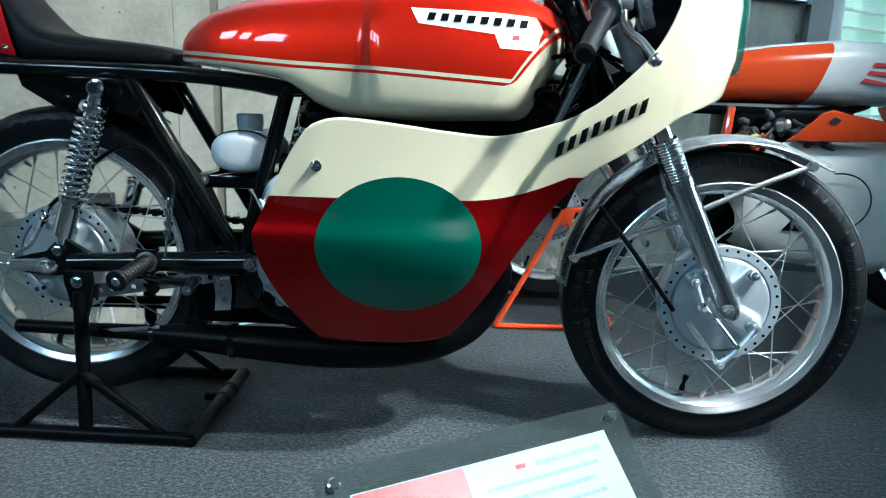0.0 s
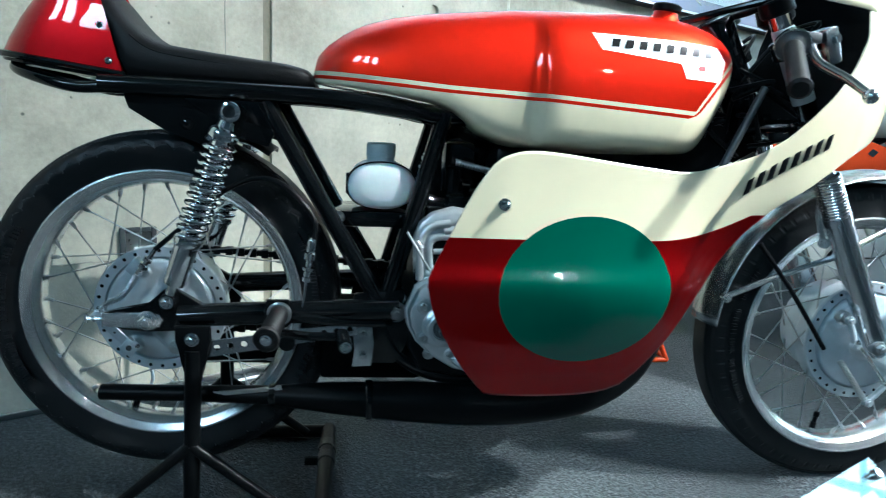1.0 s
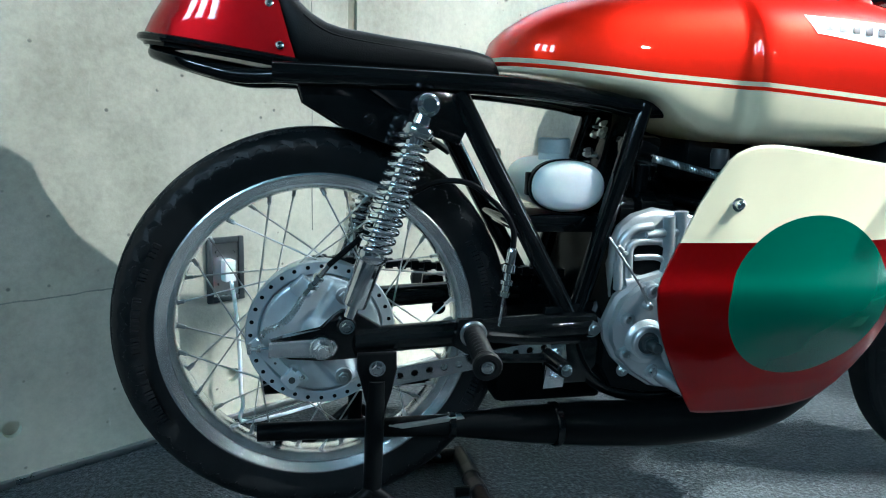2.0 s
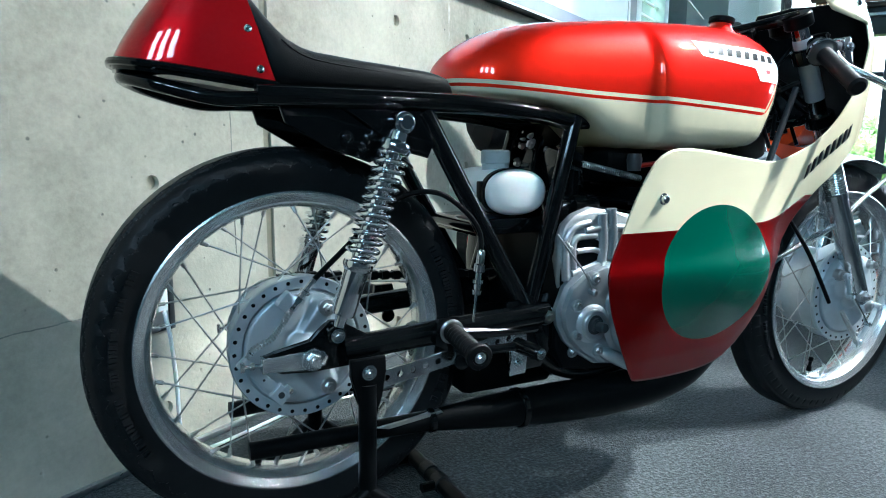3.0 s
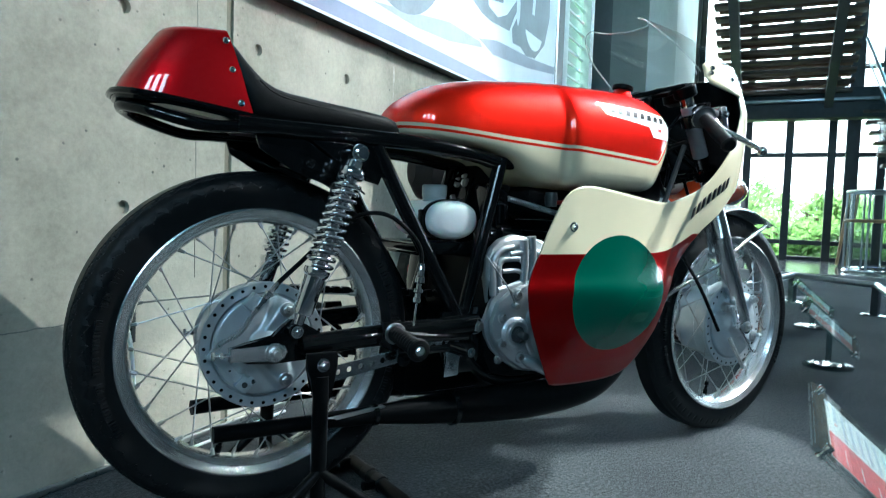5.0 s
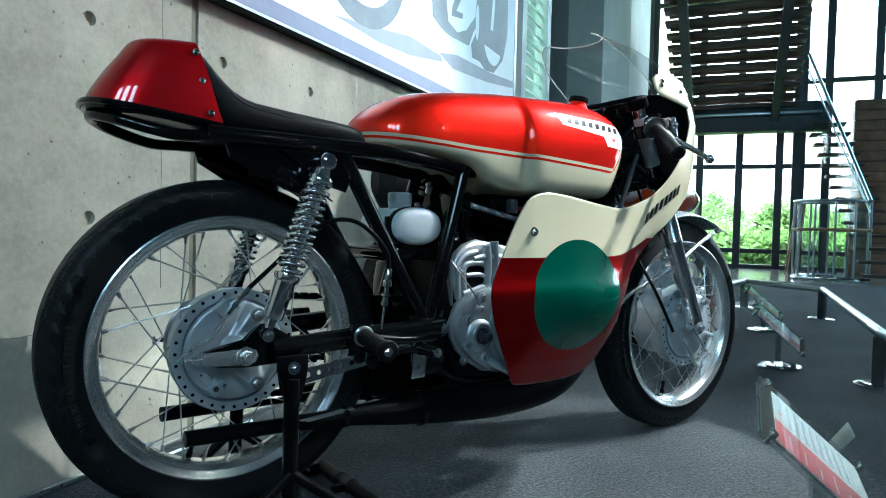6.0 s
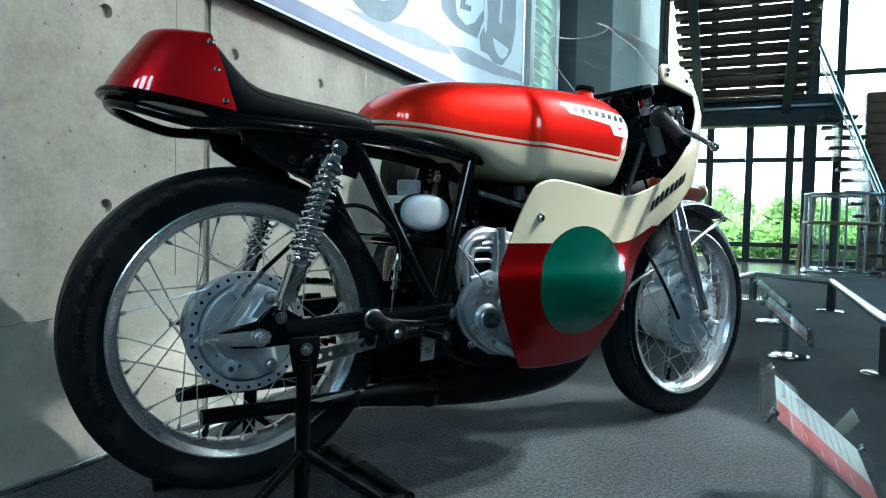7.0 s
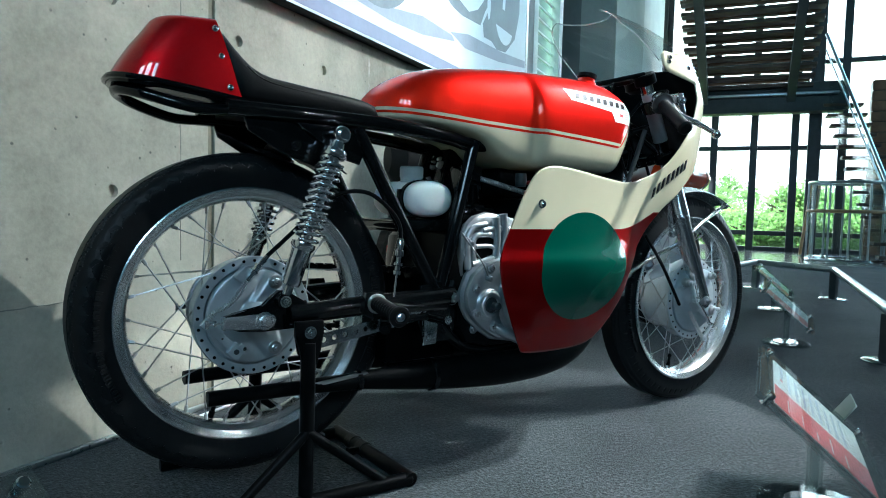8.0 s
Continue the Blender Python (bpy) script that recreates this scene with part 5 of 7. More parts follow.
screen = part("windscreen", bm, M_SCREEN, fair, "clear acrylic windscreen", angle=70)
screen.visible_shadow = False
bm = bmesh.new()
tube(bm, [r[0] for r in rings] + rings[-1][1:-1] + [r[-1] for r in reversed(rings)], 0.0016, 6, 2)
part("screen_edge", bm, M_EDGE, screen)

bm = bmesh.new()
rings = []
for k in range(15):
    z = 0.735 + 0.22 * k / 14
    reach, full = float(np.interp(z, *FX)) - 1.0 + 0.012, float(np.interp(z, *FP))
    spread = 0.4 * math.sin(math.pi * (0.12 + 0.88 * k / 14) / 1.4) ** 0.5
    rings.append([Vector((1.0 + reach * math.cos(spread * j / 10) ** 0.91, 0.186 * full * math.sin(spread * j / 10), z)) for j in range(-10, 11)])
loft(bm, rings, False)
nose = part("nose_glass", bm, glass_material("teal_acrylic", (0.3, 0.68, 0.66), 1.6, 0.0, 0.06), fair, "teal tinted acrylic over the nose", angle=70)
nose.modifiers.new("thick", "SOLIDIFY").thickness = 0.003

# fork, brakes, bars
def fork_pt(z, y):
    return Vector((1.307 - 0.487 * (z - 0.304), y, z))


for s in (-1, 1):
    y = s * 0.084
    bm = bmesh.new()
    tube(bm, [fork_pt(0.5, y), fork_pt(0.905, y)], 0.0175, 18)
    part("fork_tube", bm, M_CHROME, bike, "chromed fork tube")
    bm = bmesh.new()
    p0, p1 = fork_pt(0.283, y), fork_pt(0.63, y)
    turned(bm, p0, p1, [(0, 0.016), (0.012, 0.021), (0.03, 0.0225), (0.2, 0.0235), (0.275, 0.0235), (0.277, 0.0255), (0.29, 0.0255)], 24)
    part("fork_leg", bm, M_ALLOY, bike, "polished fork leg")
    bm = bmesh.new()
    d = (p1 - p0).normalized()
    prof = []
    for k in range(14):
        prof += [(0.29 + k * 0.0056, 0.0228), (0.2918 + k * 0.0056, 0.0246), (0.2937 + k * 0.0056, 0.0246)]
    turned(bm, p0, p1, prof + [(0.37, 0.022)], 28)
    part("fork_gaiter", bm, M_CHROME, bike, "ribbed bright fork collar", angle=60)
    bm = bmesh.new()
    turned(bm, fork_pt(0.74, y), fork_pt(0.88, y), [(0, 0.0178), (0.002, 0.0188), (0.13, 0.0188), (0.133, 0.0178)], 20)
    part("fork_shroud", bm, M_CAST, bike, "grey fork upper sleeve")
    bm = bmesh.new()
    q = Vector((1.3, y * 1.0, 0.302))
    turned(bm, q + Vector((0, -0.024 * s, 0)), q + Vector((0, s, 0)), [(0, 0.014), (0.046, 0.014), (0.048, 0.011)], 16)
    bolt(bm, q + Vector((0, s * 0.024, 0)), (0, s, 0), 0.009, 0.009, False)
    part("axle_clamp", bm, M_STEEL, bike)
for z, r, name in ((0.70, 0.03, "lower_yoke"), (0.893, 0.028, "upper_yoke")):
    bm = bmesh.new()
    pts = [fork_pt(z, -0.084), fork_pt(z, 0) + Vector((-0.04, 0, 0)), fork_pt(z, 0.084)]
    d = (fork_pt(1, 0) - fork_pt(0, 0)).normalized()
    for p in (pts[0], pts[2]):
        turned(bm, p - d * 0.014, p + d, [(0, r - 0.003), (0.003, r), (0.025, r), (0.028, r - 0.003)], 18)
    box(bm, (-0.024, -0.07, -0.006), (0.016, 0.07, 0.006), Matrix.Translation(fork_pt(z, 0) + Vector((-0.02, 0, 0))) @ Matrix.Rotation(-0.45, 4, "Y"), 0.004)
    part(name, bm, M_BLACK if z < 0.8 else M_MATT, bike)
for s in (-1, 1):
    bm = bmesh.new()
    a, b = Vector((1.031, s * 0.122, 0.838)), Vector((0.974, s * 0.248, 0.7505))
    turned(bm, a, b, [(-0.02, 0.011), (0.16, 0.011)], 14)
    p = fork_pt(0.828, s * 0.084)
    d = (fork_pt(1, 0) - fork_pt(0, 0)).normalized()
    turned(bm, p - d * 0.016, p + d, [(0, 0.024), (0.003, 0.028), (0.03, 0.028), (0.033, 0.024)], 18)
    bar = part("clip_on_bar", bm, M_BLACK, bike, "black clip-on handlebar")
    bm = bmesh.new()
    L = (b - a).length
    turned(bm, a, b, [(0.03, 0.015)] + [q for k in range(8) for q in ((0.035 + k * 0.014, 0.0158), (0.042 + k * 0.014, 0.015))] + [(L - 0.006, 0.016), (L - 0.004, 0.018), (L, 0.018), (L + 0.004, 0.013)], 20)
    part("grip", bm, M_VINYL, bar, "dark rubber grip")
    bm = bmesh.new()
    turned(bm, a, b, [(0.0, 0.013), (0.002, 0.021), (0.014, 0.023), (0.018, 0.0265), (0.026, 0.0265), (0.028, 0.021), (0.034, 0.016)], 20)
    box(bm, (-0.01, -0.013, -0.008), (0.022, 0.013, 0.01), Matrix.Translation(a.lerp(b, 0.15) + Vector((0.02, 0, 0.012))), 0.004)
    part("control_housing", bm, M_DARKSTEEL, bar, "dark control housing")
    bm = bmesh.new()
    turned(bm, a, b, [(0.019, 0.0265), (0.02, 0.0285), (0.025, 0.0285), (0.026, 0.0265)], 24)
    part("housing_ring", bm, M_CHROME, bar)
    bm = bmesh.new()
    tube(bm, [a.lerp(b, 0.12) + Vector((0.028, 0, 0.012)), Vector((1.05, s * 0.17, 0.80)), Vector((1.07, s * 0.215, 0.772)), Vector((1.08, s * 0.255, 0.746))], [0.007, 0.0075, 0.0072, 0.0065], 12)
    bmesh.ops.create_uvsphere(bm, u_segments=12, v_segments=8, radius=0.0115, matrix=Matrix.Translation((1.08, s * 0.259, 0.744)))
    part("lever", bm, M_ALLOY, bar, "polished alloy ball-end lever")
    bm = bmesh.new()
    tube(bm, [(1.05, s * 0.12, 0.835), (1.09, s * 0.1, 0.87), (1.06, s * 0.05, 0.85), (1.0, s * 0.03, 0.76), (0.97, s * 0.06, 0.68)], 0.004, 8)
    part("control_cable", bm, M_MATT, bike)
    bm = bmesh.new()
    tube(bm, [(0.88, s * 0.03, 0.868), (0.95, s * 0.06, 0.888), (1.01, s * 0.09, 0.905)], 0.006, 10)
    part("brace_rod", bm, M_BLACK, bike)
    bm = bmesh.new()
    tube(bm, [(1.01, s * 0.1, 0.76), (0.957, s * 0.1, 0.638), (0.93, s * 0.1, 0.57)], 0.0065, 10)
    part("fairing_stay", bm, M_DARKSTEEL, bike, "dark tubular fairing stay")
    bm = bmesh.new()
    box(bm, (-0.012, -0.02, -0.03), (0.012, 0.02, 0.03), Matrix.Translation((1.085, s * 0.135, 0.828)) @ Matrix.Rotation(-0.3, 4, "Y"), 0.005)
    bolt(bm, (1.085, s * 0.155, 0.838), (0, s, 0), 0.007, 0.006)
    part("lever_bracket", bm, M_ALLOY, bar, "bright alloy lever bracket")
bm = bmesh.new()
turned(bm, (1.06, -0.03, 0.87), (1.04, -0.03, 0.925), [(0, 0.02), (0.01, 0.031), (0.034, 0.031), (0.038, 0.027)], 24)
part("rev_counter", bm, M_MATT, bike, "black tachometer")
bm = bmesh.new()
tube(bm, [(1.05, -0.082, 0.49), (1.12, -0.088, 0.405), (1.206, -0.084, 0.293)], 0.0045, 8)
part("front_brake_cable", bm, M_MATT, bike, "black front brake cable")
brake_plate(front_wheel, FC, -0.052, 0.0935, 0.008, [
    (0, 0, 0, 0, 0.02, 0.02, 0.018, 0.018, 0.018),
    (0.02, 0.03, 0.045, 0.068, 0.016, 0.011, 0.006, 0.014, 0.014),
    (0.03, -0.02, 0.056, -0.034, 0.014, 0.014, 0.008, 0.016, 0.012),
    (-0.06, 0.06, -0.066, 0.05, 0.013, 0.013, 0.014, 0.014, 0.01),
    (-0.04, 0.02, -0.066, 0.055, 0.02, 0.012, 0.004, 0.01, 0.014)], "cast alloy front brake plate with two cams")
for dx, dz, r in ((0.045, 0.068, 0.009), (0.056, -0.034, 0.012), (-0.066, 0.052, 0.011)):
    p = FC + Vector((dx, -0.073, dz))
    bm = bmesh.new()
    turned(bm, p, p + Vector((0, -1, 0)), [(-0.01, r * 1.3), (0.003, r * 1.2), (0.005, r), (0.011, r * 0.95), (0.012, r * 0.6)], 18)
    bolt(bm, p + Vector((0, -0.011, 0)), (0, -1, 0), r * 0.55, 0.004, False)
    part("brake_plate_boss", bm, M_STEEL, front_wheel)
for pts, r, name in (([(0.058, -0.088, -0.03), (0.03, -0.09, -0.07), (-0.004, -0.089, -0.108)], 0.0055, "brake_cam_lever"), ([(-0.066, -0.087, 0.052), (-0.058, -0.089, 0.03), (-0.048, -0.089, 0.004)], 0.0055, "brake_cam_lever"),
                     ([(-0.05, -0.092, 0.012), (-0.01, -0.092, -0.03), (0.022, -0.092, -0.068)], 0.0033, "brake_link_rod")):
    bm = bmesh.new()
    tube(bm, [FC + Vector(p) for p in pts], r, 10)
    for p in (pts[0], pts[-1]):
        q = FC + Vector(p)
        turned(bm, q + Vector((0, 0.005, 0)), q + Vector((0, -1, 0)), [(0, r * 1.5), (0.011, r * 1.5), (0.012, r * 0.9), (0.015, r * 0.8)], 12)
    part(name, bm, M_CHROME if name == "brake_link_rod" else M_CAST, front_wheel)
bm = bmesh.new()
a, b = FC + Vector((-0.07, -0.086, -0.028)), FC + Vector((-0.006, -0.088, -0.108))
n = 190
d = (b - a).normalized()
side = d.orthogonal().normalized()
tube(bm, [a + (b - a) * i / n + 0.0048 * (math.cos(i * 0.9) * side + math.sin(i * 0.9) * d.cross(side)) for i in range(n + 1)], 0.0011, 5, 1)
part("brake_spring", bm, M_STEEL, front_wheel)

# front mudguard and stays
bm = bmesh.new()
rings = []
for k in range(34):
    q = radians(56 + (175.5 - 56) * k / 33)
    rr = 0.3035 + 0.009 * math.sin(radians(min(180, (33 - k) * 6.2)) * 0.5) + (0.007 if k == 0 else 0.002 if k == 1 else 0)
    rings.append([FC + Vector(((rr + 0.014 * (1 - (y / 0.05) ** 2)) * math.cos(q), y, (rr + 0.014 * (1 - (y / 0.05) ** 2)) * math.sin(q))) for y in (-0.05, -0.046, -0.036, -0.022, -0.008, 0.008, 0.022, 0.036, 0.046, 0.05)])
loft(bm, rings, False)
fender = part("front_mudguard", bm, M_SATIN, bike, "polished alloy front mudguard", angle=60)
mod = fender.modifiers.new("thick", "SOLIDIFY")
mod.thickness = 0.0022
for s in (-1, 1):
    for pts in ([(1.21, s * 0.075, 0.468), (1.1, s * 0.065, 0.424), (1.013, s * 0.057, 0.383)], [(1.235, s * 0.078, 0.486), (1.34, s * 0.066, 0.535), (1.443, s * 0.052, 0.574)], [(1.17, s * 0.085, 0.59), (1.165, s * 0.066, 0.55), (1.19, s * 0.06, 0.49)]):
        bm = bmesh.new()
        tube(bm, pts, 0.0058, 10)
        for p in (pts[0], pts[-1]):
            turned(bm, Vector(p) - Vector((0, 0.004 * s, 0)), Vector(p) + Vector((0, s, 0)), [(0, 0.0095), (0.011, 0.0095), (0.012, 0.006), (0.016, 0.0055)], 12)
        part("mudguard_stay", bm, M_SATIN, fender)

# exhausts
for s in (-1, 1):
    bm = bmesh.new()
    tube(bm, [(-0.086, s * 0.084, 0.207), (0.05, s * 0.092, 0.208), (0.19, s * 0.1, 0.208), (0.3, s * 0.105, 0.205), (0.42, s * 0.108, 0.2), (0.54, s * 0.11, 0.196), (0.66, s * 0.108, 0.2), (0.75, s * 0.1, 0.216), (0.83, s * 0.085, 0.262), (0.87, s * 0.075, 0.36), (0.82, s * 0.07, 0.44)],
         [0.0135, 0.0135, 0.0165, 0.027, 0.0345, 0.037, 0.036, 0.034, 0.03, 0.024, 0.021], 20)
    pipe = part("exhaust_pipe", bm, M_MATT, bike, "black expansion chamber exhaust")
    for x in (0.19, 0.352):
        bm = bmesh.new()
        r = 0.0175 if x < 0.3 else 0.032
        z = 0.208 if x < 0.3 else 0.2025
        turned(bm, (x, s * (0.1 if x < 0.3 else 0.107), z), (x + 0.1, s * 0.102, z), [(0, r), (0.002, r + 0.002), (0.01, r + 0.002), (0.012, r)], 22)
        part("pipe_clamp", bm, M_BLACK, pipe)
    bm = bmesh.new()
    plate(bm, [(0.1, 0.217), (0.21, 0.226), (0.215, 0.221), (0.12, 0.212)], s * 0.112, s * 0.1, None, 0.001)
    part("pipe_bracket", bm, M_STEEL, pipe)
bm = bmesh.new()
plate(bm, [(0.327, 0.335), (0.36, 0.34), (0.364, 0.31), (0.36, 0.27), (0.328, 0.268), (0.333, 0.3)], -0.124, -0.118, None, 0.001)
bolt(bm, (0.346, -0.124, 0.288), (0, -1, 0), 0.006, 0.006)
bolt(bm, (0.346, -0.124, 0.325), (0, -1, 0), 0.006, 0.006)
part("exhaust_hanger", bm, M_ALLOY, bike, "alloy exhaust hanger bracket")

# foot rests
for s in (-1, 1):
    bm = bmesh.new()
    tube(bm, [(0.38, s * 0.12, 0.345), (0.3, s * 0.125, 0.348), (0.21, s * 0.135, 0.36)], 0.009, 10)
    plate(bm, [(0.19, 0.385), (0.225, 0.385), (0.235, 0.35), (0.21, 0.33), (0.185, 0.345)], s * 0.14, s * 0.128, None, 0.002)
    rest = part("foot_rest_bracket", bm, M_BLACK, bike)
    bm = bmesh.new()
    a, b = Vector((0.212, s * 0.14, 0.364)), Vector((0.205, s * 0.24, 0.353))
    L = (b - a).length
    turned(bm, a, b, [(0, 0.01), (0.004, 0.0145)] + [q for k in range(9) for q in ((0.008 + k * 0.0095, 0.0152), (0.013 + k * 0.0095, 0.0132))] + [(L - 0.009, 0.015), (L - 0.0075, 0.0188), (L, 0.0195), (L + 0.0025, 0.018), (L + 0.003, 0.012), (L + 0.001, 0.011)], 28)
    part("peg_rubber", bm, M_VINYL, rest, "ribbed rubber foot peg")
    bm = bmesh.new()
    turned(bm, a - (b - a).normalized() * 0.004, b, [(0, 0.012), (0.001, 0.0185), (0.007, 0.0195), (0.0085, 0.0175)], 24)
    part("peg_collar", bm, M_STEEL, rest, "bright steel collar")
    bm = bmesh.new()
    bolt(bm, b + (b - a).normalized() * 0.001, b - a, 0.0065, 0.004)
    part("peg_bolt", bm, M_CHROME, rest)
    bm = bmesh.new()
    tube(bm, [(0.215, s * 0.15, 0.335), (0.26, s * 0.17, 0.336), (0.312, s * 0.178, 0.338)], 0.007, 10)
    tube(bm, [(0.312, s * 0.17, 0.338), (0.319, s * 0.222, 0.337)], 0.0115, 12)
    turned(bm, (0.225, s * 0.15, 0.318), (0.225, s * 0.16, 0.318), [(0, 0.013), (0.004, 0.013), (0.005, 0.008)], 14)
    part("pedal", bm, M_BLACK, rest, "black pedal lever")
    bm = bmesh.new()
    bolt(bm, (0.3195, s * 0.2235, 0.337), (0.1, s, 0), 0.0065, 0.005)
    part("pedal_bolt", bm, M_CHROME, rest)

# bottle
bm = bmesh.new()


def bottle_ring(y, k):
    return [Vector((0.3705 + 0.0565 * k * math.copysign(abs(math.cos(q)) ** 0.88, math.cos(q)), y, 0.566 + 0.0385 * k * math.copysign(abs(math.sin(q)) ** 0.88, math.sin(q)))) for q in (2 * math.pi * j / 36 for j in range(36))]


loft(bm, [bottle_ring(y, k) for y, k in ((-0.086, 0.25), (-0.085, 0.55), (-0.082, 0.8), (-0.076, 0.94), (-0.067, 1.0), (0.067, 1.0), (0.076, 0.94), (0.082, 0.8), (0.085, 0.55), (0.086, 0.25))])
bot = part("catch_bottle", bm, M_PLASTIC, bike, "white plastic catch bottle", angle=60)
bm = bmesh.new()
turned(bm, (0.369, 0.0, 0.6), (0.369, 0.0, 0.64), [(0, 0.024), (0.012, 0.024), (0.013, 0.0255), (0.033, 0.0255), (0.036, 0.023)], 28)
part("bottle_cap", bm, M_GREYCAP, bot, "grey screw cap")
bm = bmesh.new()
loft(bm, [bottle_ring(-0.06, 1.06), bottle_ring(-0.048, 1.06), bottle_ring(-0.048, 1.005), bottle_ring(-0.06, 1.005), bottle_ring(-0.06, 1.06)], True, False)
box(bm, (0.31, -0.053, 0.55), (0.318, -0.037, 0.585), None, 0.002)
part("bottle_strap", bm, M_MATT, bot, "black strap")

# engine
bm = bmesh.new()
plate(bm, [(0.42, 0.3), (0.44, 0.262), (0.5, 0.25), (0.62, 0.25), (0.7, 0.29), (0.72, 0.38), (0.66, 0.45), (0.6, 0.47), (0.56, 0.5), (0.45, 0.515), (0.43, 0.49), (0.435, 0.42), (0.42, 0.37)], -0.122, 0.122, None, 0.01)
engine = part("crankcase", bm, M_MATT, bike, "black engine case", angle=25)
COVER = [(0.412, 0.372), (0.416, 0.345), (0.432, 0.316), (0.458, 0.292), (0.497, 0.268), (0.56, 0.258), (0.62, 0.276), (0.655, 0.34), (0.645, 0.415), (0.58, 0.45), (0.5, 0.447), (0.462, 0.437), (0.428, 0.412)]


def inset(outline, k, cx=0.53, cz=0.352):
    return [(cx + (x - cx) * k, cz + (z - cz) * k) for x, z in outline]


bm = bmesh.new()
plate(bm, COVER, -0.131, -0.12, None, 0.003)
part("cover_joint_flange", bm, M_ENGINE, engine, angle=25)
bm = bmesh.new()
plate(bm, inset(COVER, 0.955), -0.15, -0.13, None, 0.011)
part("side_cover", bm, M_ENGINE, engine, "cast alloy side cover", angle=40)
bm = bmesh.new()
turned(bm, (0.588, -0.146, 0.355), (0.588, -0.2, 0.355), [(0, 0.092), (0.004, 0.091), (0.008, 0.087), (0.01, 0.082), (0.012, 0.0815), (0.021, 0.0785), (0.025, 0.074), (0.0265, 0.068), (0.0265, 0.062), (0.024, 0.06), (0.024, 0.02)], 64)
part("clutch_dome", bm, M_ENGINE, engine, "round clutch dome", angle=32)
bm = bmesh.new()
turned(bm, (0.474, -0.147, 0.347), (0.474, -0.2, 0.347), [(0, 0.034), (0.005, 0.0335), (0.008, 0.03), (0.0095, 0.0265), (0.0145, 0.0255), (0.016, 0.0235), (0.016, 0.0185), (0.012, 0.0175), (0.012, 0.012)], 40)
part("shaft_housing", bm, M_ENGINE, engine, angle=30)
bm = bmesh.new()
turned(bm, (0.474, -0.15, 0.347), (0.474, -0.2, 0.347), [(0, 0.0165), (0.01, 0.0165), (0.0105, 0.012), (0.016, 0.012), (0.0165, 0.0105), (0.019, 0.0105), (0.0195, 0.0085), (0.034, 0.008), (0.036, 0.006)], 18)
part("kick_shaft", bm, M_DARKSTEEL, engine, "dark splined kick shaft")
for x, z in ((0.442, 0.381), (0.443, 0.329), (0.489, 0.299), (0.478, 0.424), (0.535, 0.278), (0.53, 0.436)):
    bm = bmesh.new()
    turned(bm, (x, -0.142, z), (x, -0.2, z), [(0, 0.0125), (0.008, 0.0115), (0.0105, 0.0102), (0.0112, 0.0085)], 22)
    part("bolt_boss", bm, M_ENGINE, engine, angle=30)
    bm = bmesh.new()
    turned(bm, (x, -0.152, z), (x, -0.2, z), [(0, 0.0068), (0.005, 0.0068), (0.006, 0.006), (0.0062, 0.0036), (0.0035, 0.0032)], 14)
    part("cover_bolt", bm, M_STEEL, engine)
bm = bmesh.new()
turned(bm, (0.495, -0.15, 0.296), (0.55, -0.17, 0.27), [(0, 0.008), (0.01, 0.011), (0.04, 0.0125), (0.058, 0.0125), (0.06, 0.0105), (0.061, 0.006)], 18)
part("cover_plug", bm, M_ENGINE, engine)
bm = bmesh.new()
plate(bm, [(0.428, 0.405), (0.424, 0.455), (0.423, 0.49), (0.432, 0.515), (0.452, 0.532), (0.486, 0.542), (0.53, 0.535), (0.58, 0.525), (0.6, 0.44), (0.5, 0.44), (0.465, 0.43)], -0.124, -0.1, None, 0.011)
part("barrel_casting", bm, M_ENGINE, engine, "smooth alloy casting", angle=40)
# A flat black plate draws the opening's shade; the casting behind stays closed.
bm = bmesh.new()
plate(bm, [(0.456, 0.444), (0.454, 0.478), (0.462, 0.486), (0.492, 0.488), (0.503, 0.483), (0.506, 0.446), (0.48, 0.44)], -0.1255, -0.12)
part("opening_shade", bm, M_MATT, engine, "black plate showing the shade of an opening in the casting")
for pts, r in (([(0.452, 0.438), (0.449, 0.479), (0.461, 0.492), (0.497, 0.493)], 0.005), ([(0.436, 0.42), (0.434, 0.482), (0.45, 0.508), (0.482, 0.515)], 0.0055), ([(0.456, 0.468), (0.49, 0.469), (0.51, 0.462)], 0.0042), ([(0.508, 0.437), (0.512, 0.48), (0.508, 0.53)], 0.0075), ([(0.529, 0.45), (0.532, 0.49), (0.528, 0.538)], 0.0075),
               ([(0.473, 0.502), (0.52, 0.506), (0.57, 0.5)], 0.0055), ([(0.446, 0.43), (0.47, 0.434), (0.5, 0.443)], 0.006)):
    bm = bmesh.new()
    tube(bm, [(x, -0.123, z) for x, z in pts], r * 1.3, 12)
    part("casting_rib", bm, M_ENGINE, engine)
bm = bmesh.new()
comb = [(0.6, 0.4)]
for k in range(8):
    z = 0.415 + k * 0.018
    comb += [(0.6, z), (0.575, z), (0.575, z + 0.006), (0.6, z + 0.006)]
plate(bm, comb + [(0.6, 0.57), (0.74, 0.57), (0.74, 0.4)], -0.11, 0.11)
part("cylinder", bm, M_MATT, engine, "dark finned cylinder block", smooth=False)
bm = bmesh.new()
box(bm, (0.27, -0.075, 0.225), (0.45, 0.075, 0.345), None, 0.012)
part("gearbox_tail", bm, M_MATT, bike, "black casting behind the gearbox")
for x, y, z in ((0.456, -0.122, 0.292), (0.3, -0.076, 0.513)):
    bm = bmesh.new()
    bolt(bm, (x, y, z), (0, -1, 0), 0.0075, 0.008)
    part("mount_bolt", bm, M_STEEL, bike)
